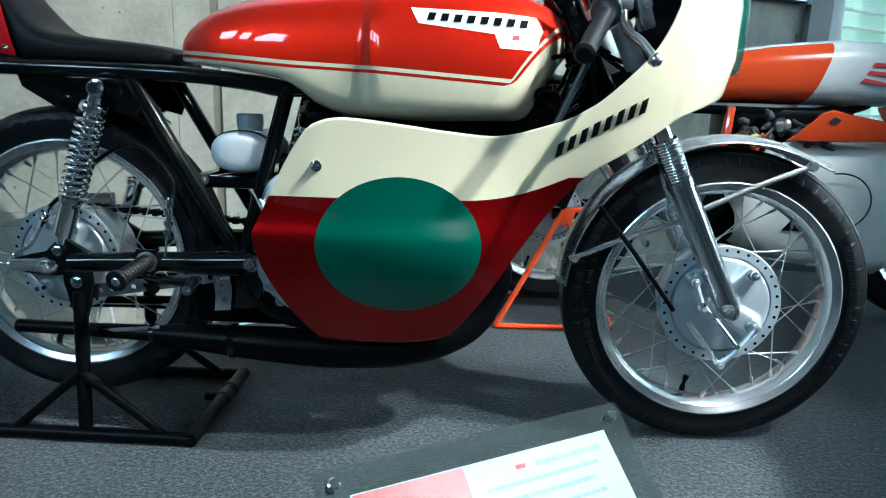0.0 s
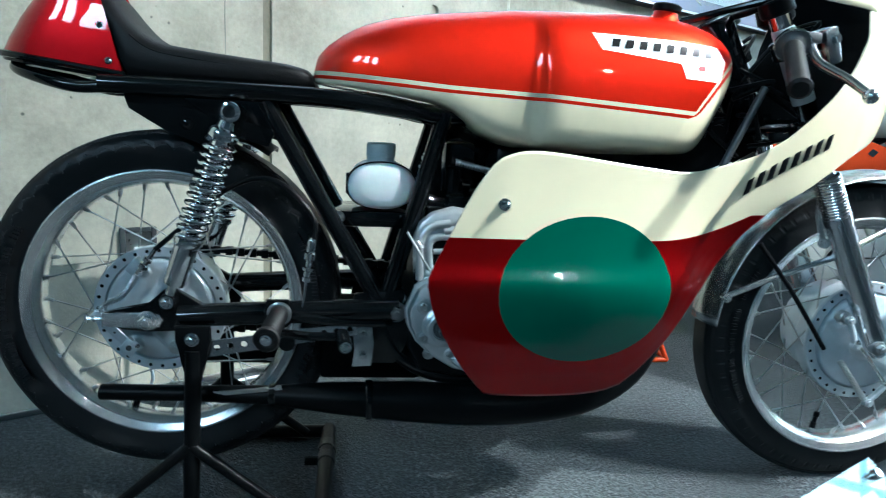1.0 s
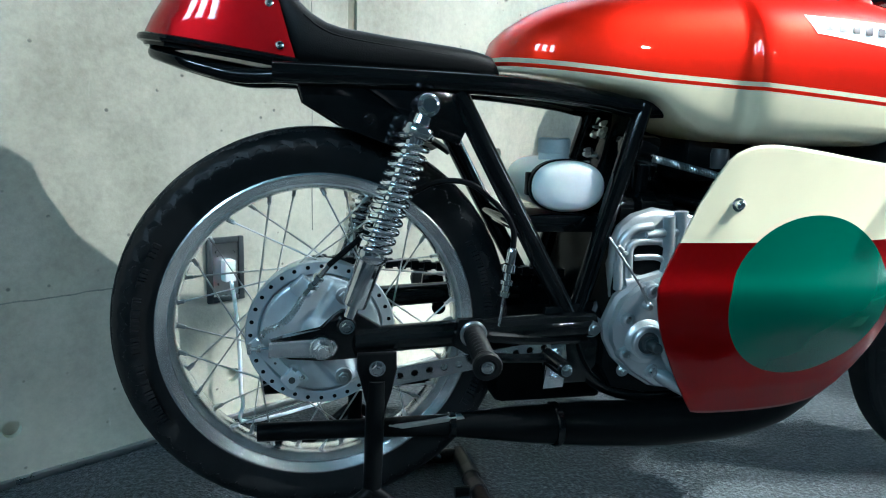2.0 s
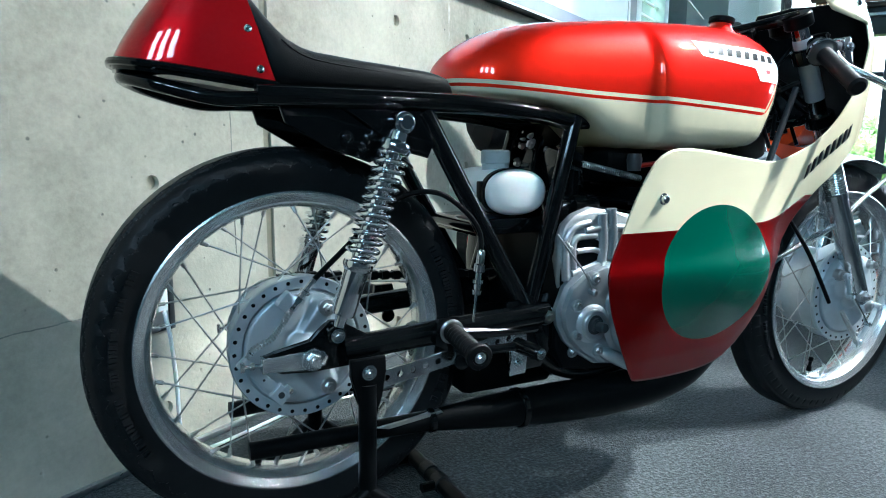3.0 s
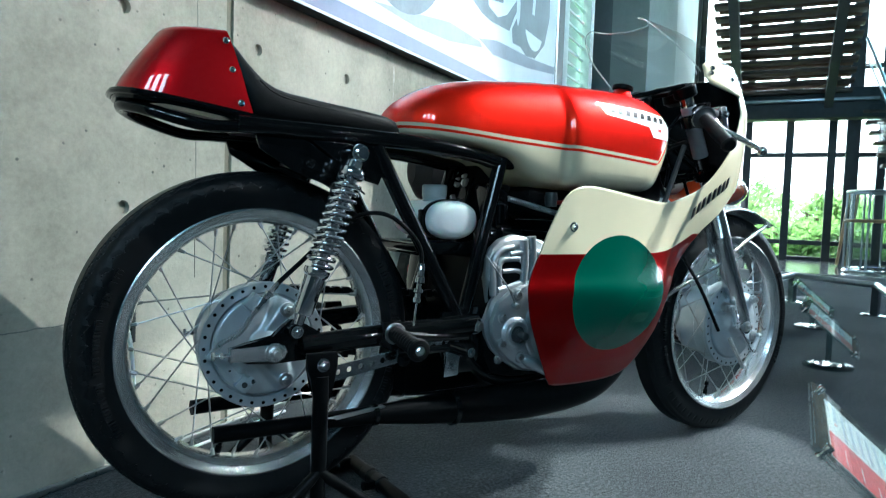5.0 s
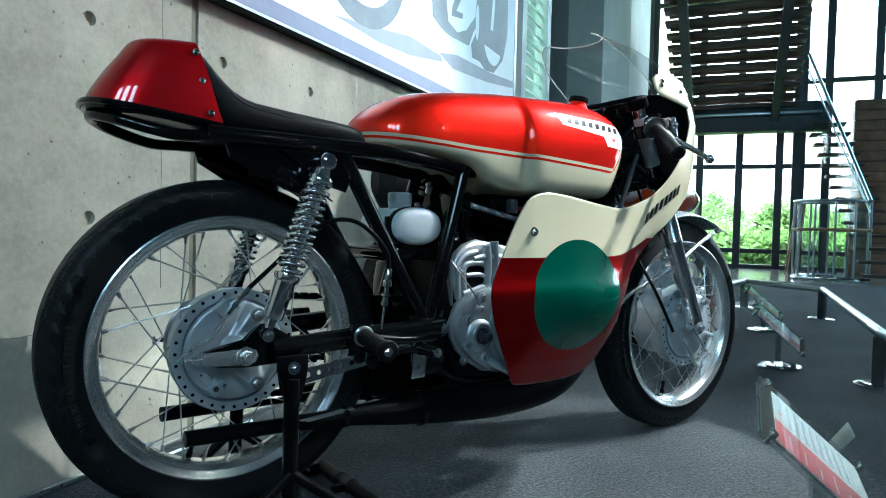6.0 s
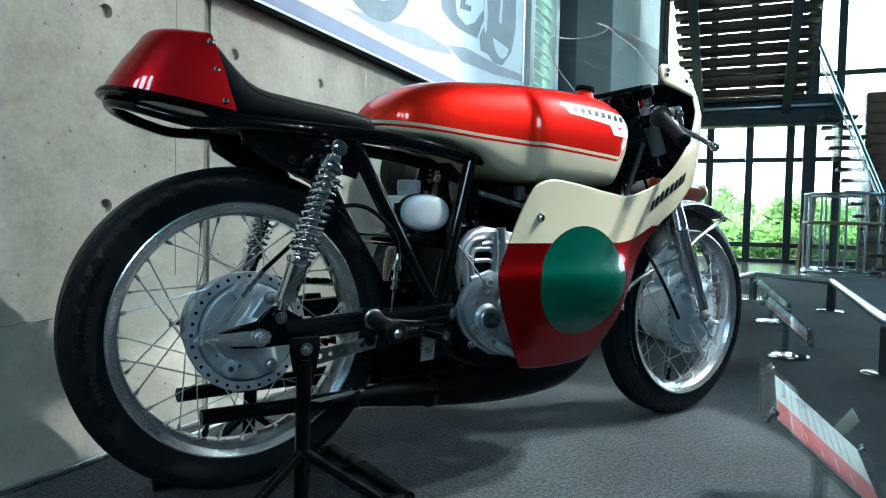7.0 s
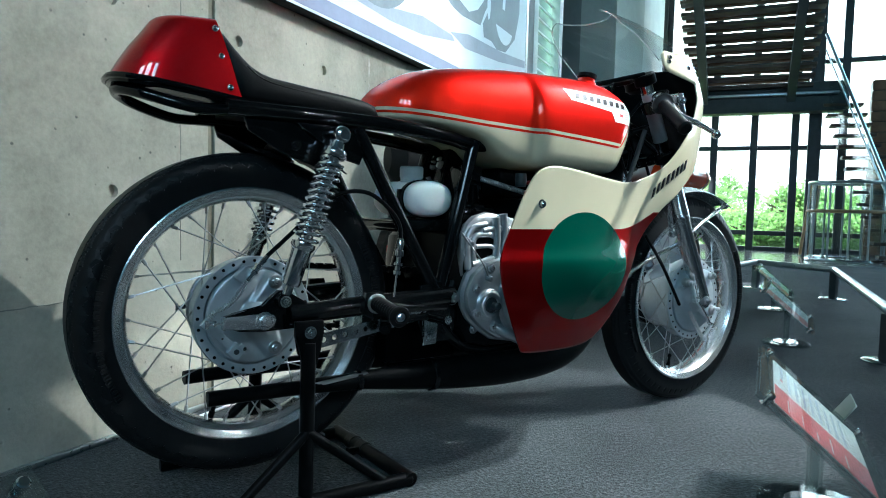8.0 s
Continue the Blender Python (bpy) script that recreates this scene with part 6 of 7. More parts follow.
for s in (-1, 1):
    bm = bmesh.new()
    turned(bm, (0.54, s * 0.055, 0.53), (0.4, s * 0.055, 0.535), [(0, 0.026), (0.03, 0.026), (0.032, 0.034), (0.058, 0.034), (0.063, 0.026), (0.08, 0.029), (0.092, 0.034), (0.094, 0.03)], 20)
    tube(bm, [(0.49, s * 0.055, 0.55), (0.49, s * 0.055, 0.6)], 0.019, 14)
    part("carburettor", bm, M_BLACK, bike, "dark carburettor with trumpet")
    bm = bmesh.new()
    a, b = Vector((0.49, s * 0.09, 0.613)), Vector((0.612, s * 0.1, 0.586))
    d = (b - a).normalized()
    side = d.orthogonal().normalized()
    n = 220
    tube(bm, [a + (b - a) * i / n + 0.005 * (math.cos(i * 0.8) * side + math.sin(i * 0.8) * d.cross(side)) for i in range(n + 1)], 0.0012, 5, 1)
    part("tension_spring", bm, M_STEEL, bike, "long bright coil spring")
    bm = bmesh.new()
    tube(bm, [(0.412, s * 0.13, 0.5), (0.436, s * 0.145, 0.462), (0.455, s * 0.155, 0.432), (0.468, s * 0.158, 0.402)], 0.0019, 8)
    turned(bm, (0.468, s * 0.15, 0.404), (0.47, s * 0.17, 0.402), [(0, 0.0062), (0.012, 0.0062), (0.014, 0.004)], 10)
    turned(bm, (0.426, s * 0.132, 0.488), (0.44, s * 0.14, 0.468), [(0, 0.0038), (0.012, 0.0038), (0.013, 0.0052), (0.018, 0.0052)], 10)
    part("clutch_cable", bm, M_STEEL, bike)
bm = bmesh.new()
plate(bm, [(0.446, 0.53), (0.452, 0.585), (0.476, 0.66), (0.492, 0.69), (0.6, 0.69), (0.6, 0.53)], 0.02, 0.108, None, 0.008)
box(bm, (0.475, -0.05, 0.565), (0.53, 0.022, 0.645), None, 0.01)
coil = part("coil_box", bm, M_BLACK, bike, "black ignition box")
rng = random.Random(21)
bm = bmesh.new()
for k in range(16):
    z = rng.uniform(0.55, 0.67)
    p = Vector((0.45 + max(0, z - 0.585) * 0.35, rng.uniform(0.02, 0.1), z))
    r = rng.uniform(0.003, 0.007)
    turned(bm, p, p + Vector((-1, rng.uniform(-0.5, 0.1), rng.uniform(-0.2, 0.2))), [(-0.006, r), (0.006, r), (0.008, r * 0.7), (0.012, r * 0.6)], 8)
tagged(part("terminals", bm, M_STEEL, coil, "small bright screws and terminals"), kind="stuff")
bm = bmesh.new()
plate(bm, [(0.418, 0.3), (0.435, 0.262), (0.5, 0.25), (0.62, 0.25), (0.7, 0.29), (0.72, 0.38), (0.66, 0.45), (0.56, 0.495), (0.45, 0.505), (0.42, 0.48), (0.412, 0.42)], 0.122, 0.2, None, 0.02)
part("far_side_cover", bm, M_BLACK, engine, "black engine cover on the wall side")
bm = bmesh.new()
box(bm, (0.56, -0.07, 0.575), (0.85, 0.07, 0.645), None, 0.015)
part("tank_underside_box", bm, M_MATT, bike, "black box under the tank")
bm = bmesh.new()
tube(bm, [(0.6, -0.085, 0.606), (0.64, -0.1, 0.612), (0.72, -0.08, 0.615)], 0.0045, 8)
part("fuel_hose", bm, paint("hose_red", (0.25, 0.012, 0.008), 0.4), bike, "red fuel hose")
bm = bmesh.new()
turned(bm, (0.6, -0.095, 0.6), (0.6, -0.095, 0.64), [(0, 0.012), (0.02, 0.014), (0.03, 0.012)], 14)
part("fuel_tap", bm, M_DARKSTEEL, bike)
bm = bmesh.new()
plate(bm, [(0.925, 0.6), (0.985, 0.6), (1.0, 0.618), (0.975, 0.632), (0.93, 0.616)], -0.09, -0.03, None, 0.004)
part("tray", bm, M_GREYCAP, bike, "grey tray in the fairing")
bm = bmesh.new()
box(bm, (0.83, -0.08, 0.6), (0.97, 0.08, 0.7), None, 0.02)
rng = random.Random(8)
for k in range(16):
    p = Vector((rng.uniform(0.9, 1.08), rng.uniform(-0.1, 0.1), rng.uniform(0.66, 0.78)))
    tube(bm, [p, p + Vector((rng.uniform(-0.06, 0.06), rng.uniform(-0.04, 0.04), rng.uniform(-0.06, 0.06))), p + Vector((rng.uniform(-0.08, 0.08), rng.uniform(-0.05, 0.05), rng.uniform(-0.08, 0.04)))], 0.0045, 6, 4)
tagged(part("wiring", bm, M_MATT, bike, "black wiring and ignition parts"), kind="stuff")


# ---- paddock stand ----
def stand():
    th = thing("paddock_stand", (0.09, 0, 0), "black tubular steel paddock stand under the rear axle", "stand")
    spec = {"base_bar": [((-0.115, -0.15, 0.014), (0.287, -0.154, 0.014), 0.0135), ((-0.115, 0.16, 0.014), (0.28, 0.162, 0.014), 0.0135), ((0.283, -0.165, 0.015), (0.279, 0.17, 0.015), 0.015)]}
    for a, b, r in spec["base_bar"]:
        bm = bmesh.new()
        rod(bm, a, b, r, 16, 0.002)
        part("base_bar", bm, M_MATT, th)
    for s in (-1, 1):
        y = s * 0.147
        bm = bmesh.new()
        rod(bm, (0.07, y, 0.014), (0.077, s * 0.136, 0.3), 0.0135, 16)
        part("post", bm, M_MATT, th)
        for x in (-0.075, 0.235):
            bm = bmesh.new()
            rod(bm, (0.072, y, 0.14), (x, s * 0.151, 0.014), 0.0095, 12)
            part("brace", bm, M_MATT, th)
        bm = bmesh.new()
        plate(bm, [(0.05, 0.34), (0.104, 0.34), (0.105, 0.315), (0.094, 0.282), (0.09, 0.25), (0.066, 0.25), (0.062, 0.282), (0.05, 0.315)], s * 0.143, s * 0.131, None, 0.003)
        part("head_plate", bm, M_MATT, th)
        bm = bmesh.new()
        bolt(bm, (0.077, s * 0.144, 0.32), (0, s, 0), 0.0085, 0.008)
        part("head_bolt", bm, M_CHROME, th)
    for y in (0.02, 0.07):
        bm = bmesh.new()
        rod(bm, (0.281, y, 0.0152), (0.2805, y + 0.03, 0.0152), 0.0175, 14, 0.002)
        part("rubber_sleeve", bm, M_VINYL, th)
    bm = bmesh.new()
    rod(bm, (0.24, 0.03, 0.016), (0.283, 0.03, 0.016), 0.009, 10)
    part("stop_peg", bm, M_MATT, th)


stand()

# ---- signs ----
def sign_stand(m, with_text=True, label="tilted clear acrylic information panel on two short posts"):
    """Built round its own foot: x along the panel, -y towards the visitor."""
    th = thing("information_panel", (0, 0, 0), label, "sign", "information panels")
    tilt = math.atan2(0.145, 0.168)
    P = Matrix.Translation((0, 0.09, 0.244)) @ Matrix.Rotation(tilt, 4, "X") @ Matrix.Translation((0, -0.115, 0))  # z is the panel's face
    bm = bmesh.new()
    box(bm, (-0.222, -0.135, -0.002), (0.222, 0.135, 0.003), P)
    part("back_sheet", bm, M_ACRYLIC, th, "clear acrylic sheet").visible_shadow = True
    bm = bmesh.new()
    box(bm, (-0.222, -0.135, 0.0065), (0.222, 0.135, 0.0085), P)
    part("front_sheet", bm, M_ACRYLIC, th)
    bm = bmesh.new()
    box(bm, (-0.184, -0.105, 0.0036), (0.184, 0.101, 0.0046), P)
    card = part("printed_card", bm, M_PAPER, th, "white printed card")
    bm = bmesh.new()
    box(bm, (-0.183, -0.104, 0.0049), (-0.04, 0.1, 0.0052), P)
    part("red_field", bm, M_PRINTRED, card, "red printed field")
    bm = bmesh.new()
    rng = random.Random(3)
    for k in range(9):
        y = 0.082 - k * 0.018
        x0, x1 = (0.06, 0.165) if k < 1 else (-0.02, 0.16 - rng.uniform(0, 0.03))
        x = x0
        while x < x1:
            w = rng.uniform(0.006, 0.02)
            box(bm, (x, y - (0.0028 if k else 0.004), 0.0049), (min(x + w, x1), y + 0.0028, 0.0052), P)
            x += w + 0.002
    tagged(part("text_bars", bm, M_PRINTPALE, card, "grey bars of small print"), kind="stuff")
    bm = bmesh.new()
    for k in range(5):
        box(bm, (-0.165, 0.07 - k * 0.03, 0.0054), (-0.085 - 0.018 * (k % 3), 0.0725 - k * 0.03, 0.0056), P)
    part("white_marks", bm, M_PAPER, card)
    bm = bmesh.new()
    box(bm, (0.03, 0.08, 0.0049), (0.045, 0.086, 0.0052), P)
    part("red_mark", bm, M_PRINTRED, card)
    for x in (-0.202, 0.202):
        for y in (-0.115, 0.115):
            bm = bmesh.new()
            turned(bm, P @ Vector((x, y, -0.008)), P @ Vector((x, y, 0.1)), [(0, 0.0065), (0.005, 0.0065), (0.0052, 0.004), (0.016, 0.004), (0.0162, 0.0075), (0.0235, 0.0075), (0.025, 0.0055)], 14)
            part("standoff", bm, M_CHROME, th, "chrome standoff screw")
    for x in (-0.045, 0.045):
        bm = bmesh.new()
        rod(bm, (x, 0.0, 0.01), (x, 0.0, 0.154), 0.011, 16)
        part("post", bm, M_ACRYLIC, th)
    bm = bmesh.new()
    turned(bm, (0, 0, 0), (0, 0, 1), [(0, 0.094), (0.002, 0.096), (0.008, 0.096), (0.01, 0.094)], 48)
    part("base_disc", bm, M_ACRYLIC, th, "round clear acrylic foot")
    bm = bmesh.new()
    turned(bm, (0, 0, 0.0101), (0, 0, 1), [(0, 0.05), (0.003, 0.048), (0.0035, 0.03)], 40)
    part("base_plate", bm, M_CHROME, th, "chrome plate on the foot")
    th.matrix_basis = m
    return th


SA = radians(30.0)
first_sign = sign_stand(Matrix.Translation((0.88, -0.634, 0.0)) @ Matrix.Rotation(SA, 4, "Z"))
copy_thing(first_sign, Matrix.Translation((2.44, 0.275, 0)) @ Matrix.Rotation(SA - 0.05, 4, "Z"))
copy_thing(first_sign, Matrix.Translation((3.4, 0.88, 0)) @ Matrix.Rotation(SA - 0.04, 4, "Z"))
copy_thing(first_sign, Matrix.Translation((-0.505, -0.63, 0)) @ Matrix.Rotation(SA, 4, "Z"))


def notice(p, rz):
    th = thing("small_notice", (0, 0, 0), "small pale notice plate standing on the carpet", "sign")
    bm = bmesh.new()
    P = Matrix.Rotation(radians(35), 4, "X")
    box(bm, (-0.065, -0.002, 0.0), (0.065, 0.002, 0.1), P, 0.0015)
    part("plate", bm, Mat("pale_green_plastic", (0.3, 0.36, 0.32), 0.35).vary(8, 0.05).mat, th)
    bm = bmesh.new()
    plate(bm, [(-0.03, 0.03), (0.03, 0.03), (0.012, 0.06), (0.0, 0.082), (-0.012, 0.06)], -0.0026, -0.0022, P)
    part("white_symbol", bm, M_PAPER, th)
    bm = bmesh.new()
    box(bm, (-0.03, -0.01, 0.0), (0.03, 0.06, 0.004), None, 0.001)
    part("foot", bm, M_ACRYLIC, th)
    th.matrix_basis = Matrix.Translation(p) @ Matrix.Rotation(rz, 4, "Z")


notice((1.41, -0.4, 0.0), SA)


# ---- barrier ----
def barrier(pts, h=0.2):
    th = thing("barrier_rail", (*pts[0], 0), "low brushed steel barrier rail on dark posts", "barrier", "barrier rails")
    for a, b in zip(pts, pts[1:]):
        bm = bmesh.new()
        rod(bm, (a[0], a[1], h), (b[0], b[1], h), 0.02, 16, 0.004)
        part("rail", bm, M_STEEL, th)
    for p in pts:
        bm = bmesh.new()
        box(bm, (p[0] - 0.022, p[1] - 0.022, 0.012), (p[0] + 0.022, p[1] + 0.022, h - 0.012), None, 0.004)
        post = part("post", bm, M_DARKSTEEL, th)
        bm = bmesh.new()
        turned(bm, (p[0], p[1], 0), (p[0], p[1], 1), [(0, 0.085), (0.006, 0.085), (0.012, 0.075), (0.013, 0.03)], 32)
        part("foot_disc", bm, M_CHROME, post, "round bright foot")


barrier([(0.42, -1.6), (2.44, -0.117), (4.3, 0.975), (4.42, 1.6), (3.3, 1.24)])

# ---- on the wall ----
def wall_socket():
    th = thing("wall_socket", uv(-0.3, 0, 0.27), "steel-framed wall socket with a white plug and cable", "socket")
    bm = bmesh.new()
    for s in ((-0.34, -0.328, 0.0, 0.01, 0.27, 0.405), (-0.272, -0.26, 0.0, 0.01, 0.27, 0.405), (-0.328, -0.272, 0.0, 0.01, 0.27, 0.282), (-0.328, -0.272, 0.0, 0.01, 0.393, 0.405)):
        wbox(bm, *s, 0.002)
    part("frame", bm, M_DARKSTEEL, th)
    bm = bmesh.new()
    wbox(bm, -0.3275, -0.2725, 0.001, 0.006, 0.2825, 0.3925)
    part("cover", bm, M_STEEL, th)
    bm = bmesh.new()
    wbox(bm, -0.312, -0.288, 0.006, 0.03, 0.315, 0.36, 0.004)
    plug = part("plug", bm, M_PLASTIC, th, "white plug")
    bm = bmesh.new()
    tube(bm, [uv(-0.3, 0.03, 0.318), uv(-0.3, 0.045, 0.27), uv(-0.295, 0.05, 0.17), uv(-0.29, 0.05, 0.06), uv(-0.25, 0.05, 0.006), uv(0.2, 0.05, 0.005)], 0.004, 8)
    part("cable", bm, M_PLASTIC, plug, "white cable down to the floor")


wall_socket()


def poster():
    th = thing("poster", uv(1.1, 0.02, 1.13), "large pale framed print of motorcycles on the concrete wall", "poster")
    u0, u1, z0, z1 = -0.3, 2.53, 1.135, 3.0
    bm = bmesh.new()
    wbox(bm, u0, u1, 0.004, 0.05, z0, z1, 0.003)
    part("panel", bm, M_MATT, th, "dark backing panel")
    bm = bmesh.new()
    wbox(bm, u0 + 0.004, u1 - 0.004, 0.0505, 0.0525, z0 + 0.004, z1 - 0.004)
    sheet = part("print", bm, M_POSTER, th, "pale printed sheet")
    bm = bmesh.new()
    wbox(bm, u0 + 0.004, u1 - 0.004, 0.0527, 0.0535, z0 + 0.012, z0 + 0.062)
    part("border", bm, M_NAVY, sheet, "violet-blue border band")

    def patch(name, pts, mat, off):
        bm = bmesh.new()
        bm.faces.new([bm.verts.new(uv(u, off, z)) for u, z in pts])
        part(name, bm, mat, sheet)

    def ring(cu, cz, ru, rz, w, mat, off):
        bm = bmesh.new()
        n = 40
        a = [bm.verts.new(uv(cu + ru * math.cos(2 * math.pi * j / n), off, cz + rz * math.sin(2 * math.pi * j / n))) for j in range(n)]
        b = [bm.verts.new(uv(cu + (ru - w) * math.cos(2 * math.pi * j / n), off, cz + (rz - w) * math.sin(2 * math.pi * j / n))) for j in range(n)]
        for j in range(n):
            k = (j + 1) % n
            bm.faces.new((a[j], a[k], b[k], b[j]))
        part("printed_ring", bm, mat, sheet)

    patch("printed_shade", [(0.58, 1.25), (0.88, 1.29), (1.15, 1.33), (1.45, 1.325), (1.48, 1.305), (1.15, 1.255), (0.88, 1.24)], M_PRINTPALE, 0.0529)
    patch("printed_shade", [(1.43, 1.335), (1.64, 1.375), (2.13, 1.395), (2.52, 1.43), (2.52, 1.39), (2.07, 1.335), (1.6, 1.3)], M_PRINTPALE, 0.0531)
    ring(0.76, 1.56, 0.33, 0.295, 0.075, M_PRINTGREY, 0.0537)
    patch("printed_shape", [(1.33, 1.6), (1.36, 1.475), (1.45, 1.45), (1.56, 1.44), (1.79, 1.455), (1.85, 1.54), (1.94, 1.62), (1.95, 2.1), (1.25, 2.1)], M_PRINTGREY, 0.0536)
    patch("printed_shape", [(1.49, 1.62), (1.53, 1.5), (1.64, 1.48), (1.75, 1.52), (1.87, 1.62), (1.89, 1.75), (1.72, 1.88), (1.52, 1.84)], M_POSTER, 0.0539)
    patch("printed_shape", [(1.56, 1.535), (1.7, 1.56), (1.7, 1.585), (1.62, 1.575), (1.72, 1.7), (1.66, 1.72), (1.57, 1.58)], M_PRINTGREY, 0.0542)
    patch("printed_shape", [(1.82, 1.47), (1.84, 1.41), (1.95, 1.415), (2.03, 1.39), (2.17, 1.405), (2.32, 1.51), (2.39, 1.67), (2.38, 2.1), (1.96, 2.1), (1.93, 1.69), (1.91, 1.57)], M_PRINTGREY, 0.0538)
    def disc(cu, cz, ru, rz, mat, off, a0=0, a1=360):
        patch("printed_disc", [(cu + ru * math.cos(radians(a0 + (a1 - a0) * j / 36)), cz + rz * math.sin(radians(a0 + (a1 - a0) * j / 36))) for j in range(36 if a1 - a0 == 360 else 37)], mat, off)

    disc(2.14, 1.56, 0.14, 0.12, M_POSTER, 0.0543, 200, 340)
    disc(1.9, 1.6, 0.025, 0.09, M_POSTER, 0.0544)
    patch("printed_shape", [(2.1, 1.62), (2.14, 1.62), (2.2, 2.05), (2.16, 2.05)], M_POSTER, 0.0545)
    patch("printed_shape", [(1.1, 2.1), (2.42, 2.1), (2.25, 2.5), (1.25, 2.45)], M_PRINTGREY, 0.0546)
    patch("printed_shape", [(0.64, 1.66), (0.92, 1.68), (0.95, 2.3), (0.7, 2.2)], M_PRINTGREY, 0.0547)
    bm = bmesh.new()
    wbox(bm, u1 + 0.0005, u1 + 0.035, 0.004, 0.056, z0 - 0.004, z1, 0.003)
    part("side_frame", bm, M_STEEL, th, "grey side frame")


poster()


# ---- the second motorcycle ----
def second_bike():
    loc = Matrix.Translation((1.07, 0.86, 0.0)) @ Matrix.Rotation(radians(0.5), 4, "Z")
    th = thing("white_motorcycle", (0, 0, 0), "white and orange racing motorcycle with half fairing", "motorcycle")
    rc, fc = Vector((0, 0, 0.335)), Vector((1.28, 0, 0.302))
    for name, c, kind, w in (("rear_wheel", rc, "rear", 0.09), ("front_wheel", fc, "front", 0.08)):
        wheel(th, name, c, 0.303, w, kind, 0.1, -0.06, 0.06, "spoked wheel with drum brake")
    prof_t = ([0.42, 0.44, 0.5, 0.6, 0.8, 1.0, 1.08, 1.12], [0.745, 0.81, 0.85, 0.868, 0.888, 0.883, 0.858, 0.815])
    prof_w = ([0.42, 0.44, 0.5, 0.6, 0.8, 1.0, 1.08, 1.12], [0.03, 0.08, 0.11, 0.125, 0.135, 0.13, 0.1, 0.04])
    xs2 = [0.42, 0.43, 0.445, 0.47, 0.5, 0.55, 0.6, 0.65, 0.7, 0.76, 0.82, 0.9, 0.96, 1.02, 1.06, 1.09, 1.11, 1.12]
    rings = []
    for x in xs2:
        zt, w = float(np.interp(x, *prof_t)), float(np.interp(x, *prof_w))
        zc, hh = (zt + 0.69) / 2, (zt - 0.69) / 2
        ring = []
        for q in (2 * math.pi * j / 32 for j in range(32)):
            z = zc + hh * math.copysign(abs(math.sin(q)) ** 0.7, math.sin(q))
            ring.append(Vector((x + 0.35 * (z - 0.77), w * math.copysign(abs(math.cos(q)) ** 0.7, math.cos(q)), z)))
        rings.append(ring)
    bm = bmesh.new()
    loft(bm, rings, True, True, lambda i, j: 1 if xs2[i] < 0.76 and not 5 <= j <= 10 else 0)
    tk = part("fuel_tank", bm, [M_WHITE, M_ORANGE], th, "white fuel tank with orange rear end", angle=50)
    bm = bmesh.new()
    for k in range(3):
        plate(bm, [(0.87 + k * 0.012, 0.76 + k * 0.022), (0.95 + k * 0.01, 0.752 + k * 0.026), (0.95 + k * 0.01, 0.759 + k * 0.028), (0.88 + k * 0.012, 0.772 + k * 0.022)], -0.136, -0.131)
    part("tank_emblem", bm, M_PRINTRED, tk, "red striped emblem")
    bm = bmesh.new()
    rings = []
    for k in range(15):
        x = 0.53 + 0.81 * k / 14
        lo = float(np.interp(x, (0.53, 0.6, 0.7, 1.02, 1.34), (0.28, 0.235, 0.19, 0.19, 0.59)))
        hi = float(np.interp(x, (0.53, 0.57, 0.66, 1.05, 1.34), (0.4, 0.5, 0.585, 0.585, 0.66)))
        w = 0.2 - 0.05 * max(0, x - 0.9) / 0.44
        rings.append([Vector((x, w * (1 - 0.3 * abs(2 * f - 0.9) ** 3), lo + (hi - lo) * f)) for f in (i / 8 for i in range(9))])
    loft(bm, rings, False)
    loft(bm, [[Vector((p.x, -p.y, p.z)) for p in r] for r in rings], False)
    fr = part("fairing", bm, M_WHITE, th, "white lower fairing")
    fr.modifiers.new("thick", "SOLIDIFY").thickness = 0.004
    for s in (-1, 1):
        bm = bmesh.new()
        plate(bm, [(0.652, 0.588), (0.71, 0.63), (0.745, 0.668), (0.775, 0.68), (0.82, 0.668), (0.9, 0.655), (1.0, 0.64), (1.2, 0.62), (1.2, 0.595)], s * 0.19, s * 0.185, None, 0.002)
        part("orange_panel", bm, M_ORANGE, fr, "orange upper fairing panel")
        bm = bmesh.new()
        plate(bm, [(0.765, 0.645), (0.78, 0.659), (0.8, 0.65), (0.784, 0.635)], s * 0.1935, s * 0.191)
        part("badge", bm, M_ALLOY, fr)
    figure = bpy.data.curves.new("race_number", "FONT")
    figure.body, figure.size, figure.extrude = "2", 0.25, 0.0008
    held = bpy.data.objects.new("race_number", figure)
    me = bpy.data.meshes.new_from_object(held)
    me.transform(Matrix.Translation((0.66, -0.2035, 0.325)) @ Matrix.Rotation(radians(90), 4, "X"))
    me.materials.append(M_MATT)
    under(new("race_number", me), fr, "black race number two")
    bm = bmesh.new()
    rings = []
    for k in range(10):
        f = k / 9
        x = 1.1 + 0.5 * f
        r = 0.17 * math.sqrt(max(0.002, 1 - f ** 2))
        rings.append([Vector((x, r * math.cos(q), 0.74 + 0.7 * r * math.sin(q) - 0.02 * f)) for q in (2 * math.pi * j / 24 for j in range(24))])
    loft(bm, rings)
    part("nose_fairing", bm, M_ORANGE, th, "orange rounded nose fairing", angle=60)
    bm = bmesh.new()
    for s in (-1, 1):
        tube(bm, [(0.0, s * 0.1, 0.335), (0.45, s * 0.1, 0.35)], 0.018, 12)
        tube(bm, [(0.02, s * 0.11, 0.36), (0.13, s * 0.11, 0.65)], 0.024, 12)
    tube(bm, [(-0.05, 0.09, 0.68), (0.4, 0.09, 0.67), (0.9, 0.05, 0.68), (1.05, 0.0, 0.8)], 0.014, 10)
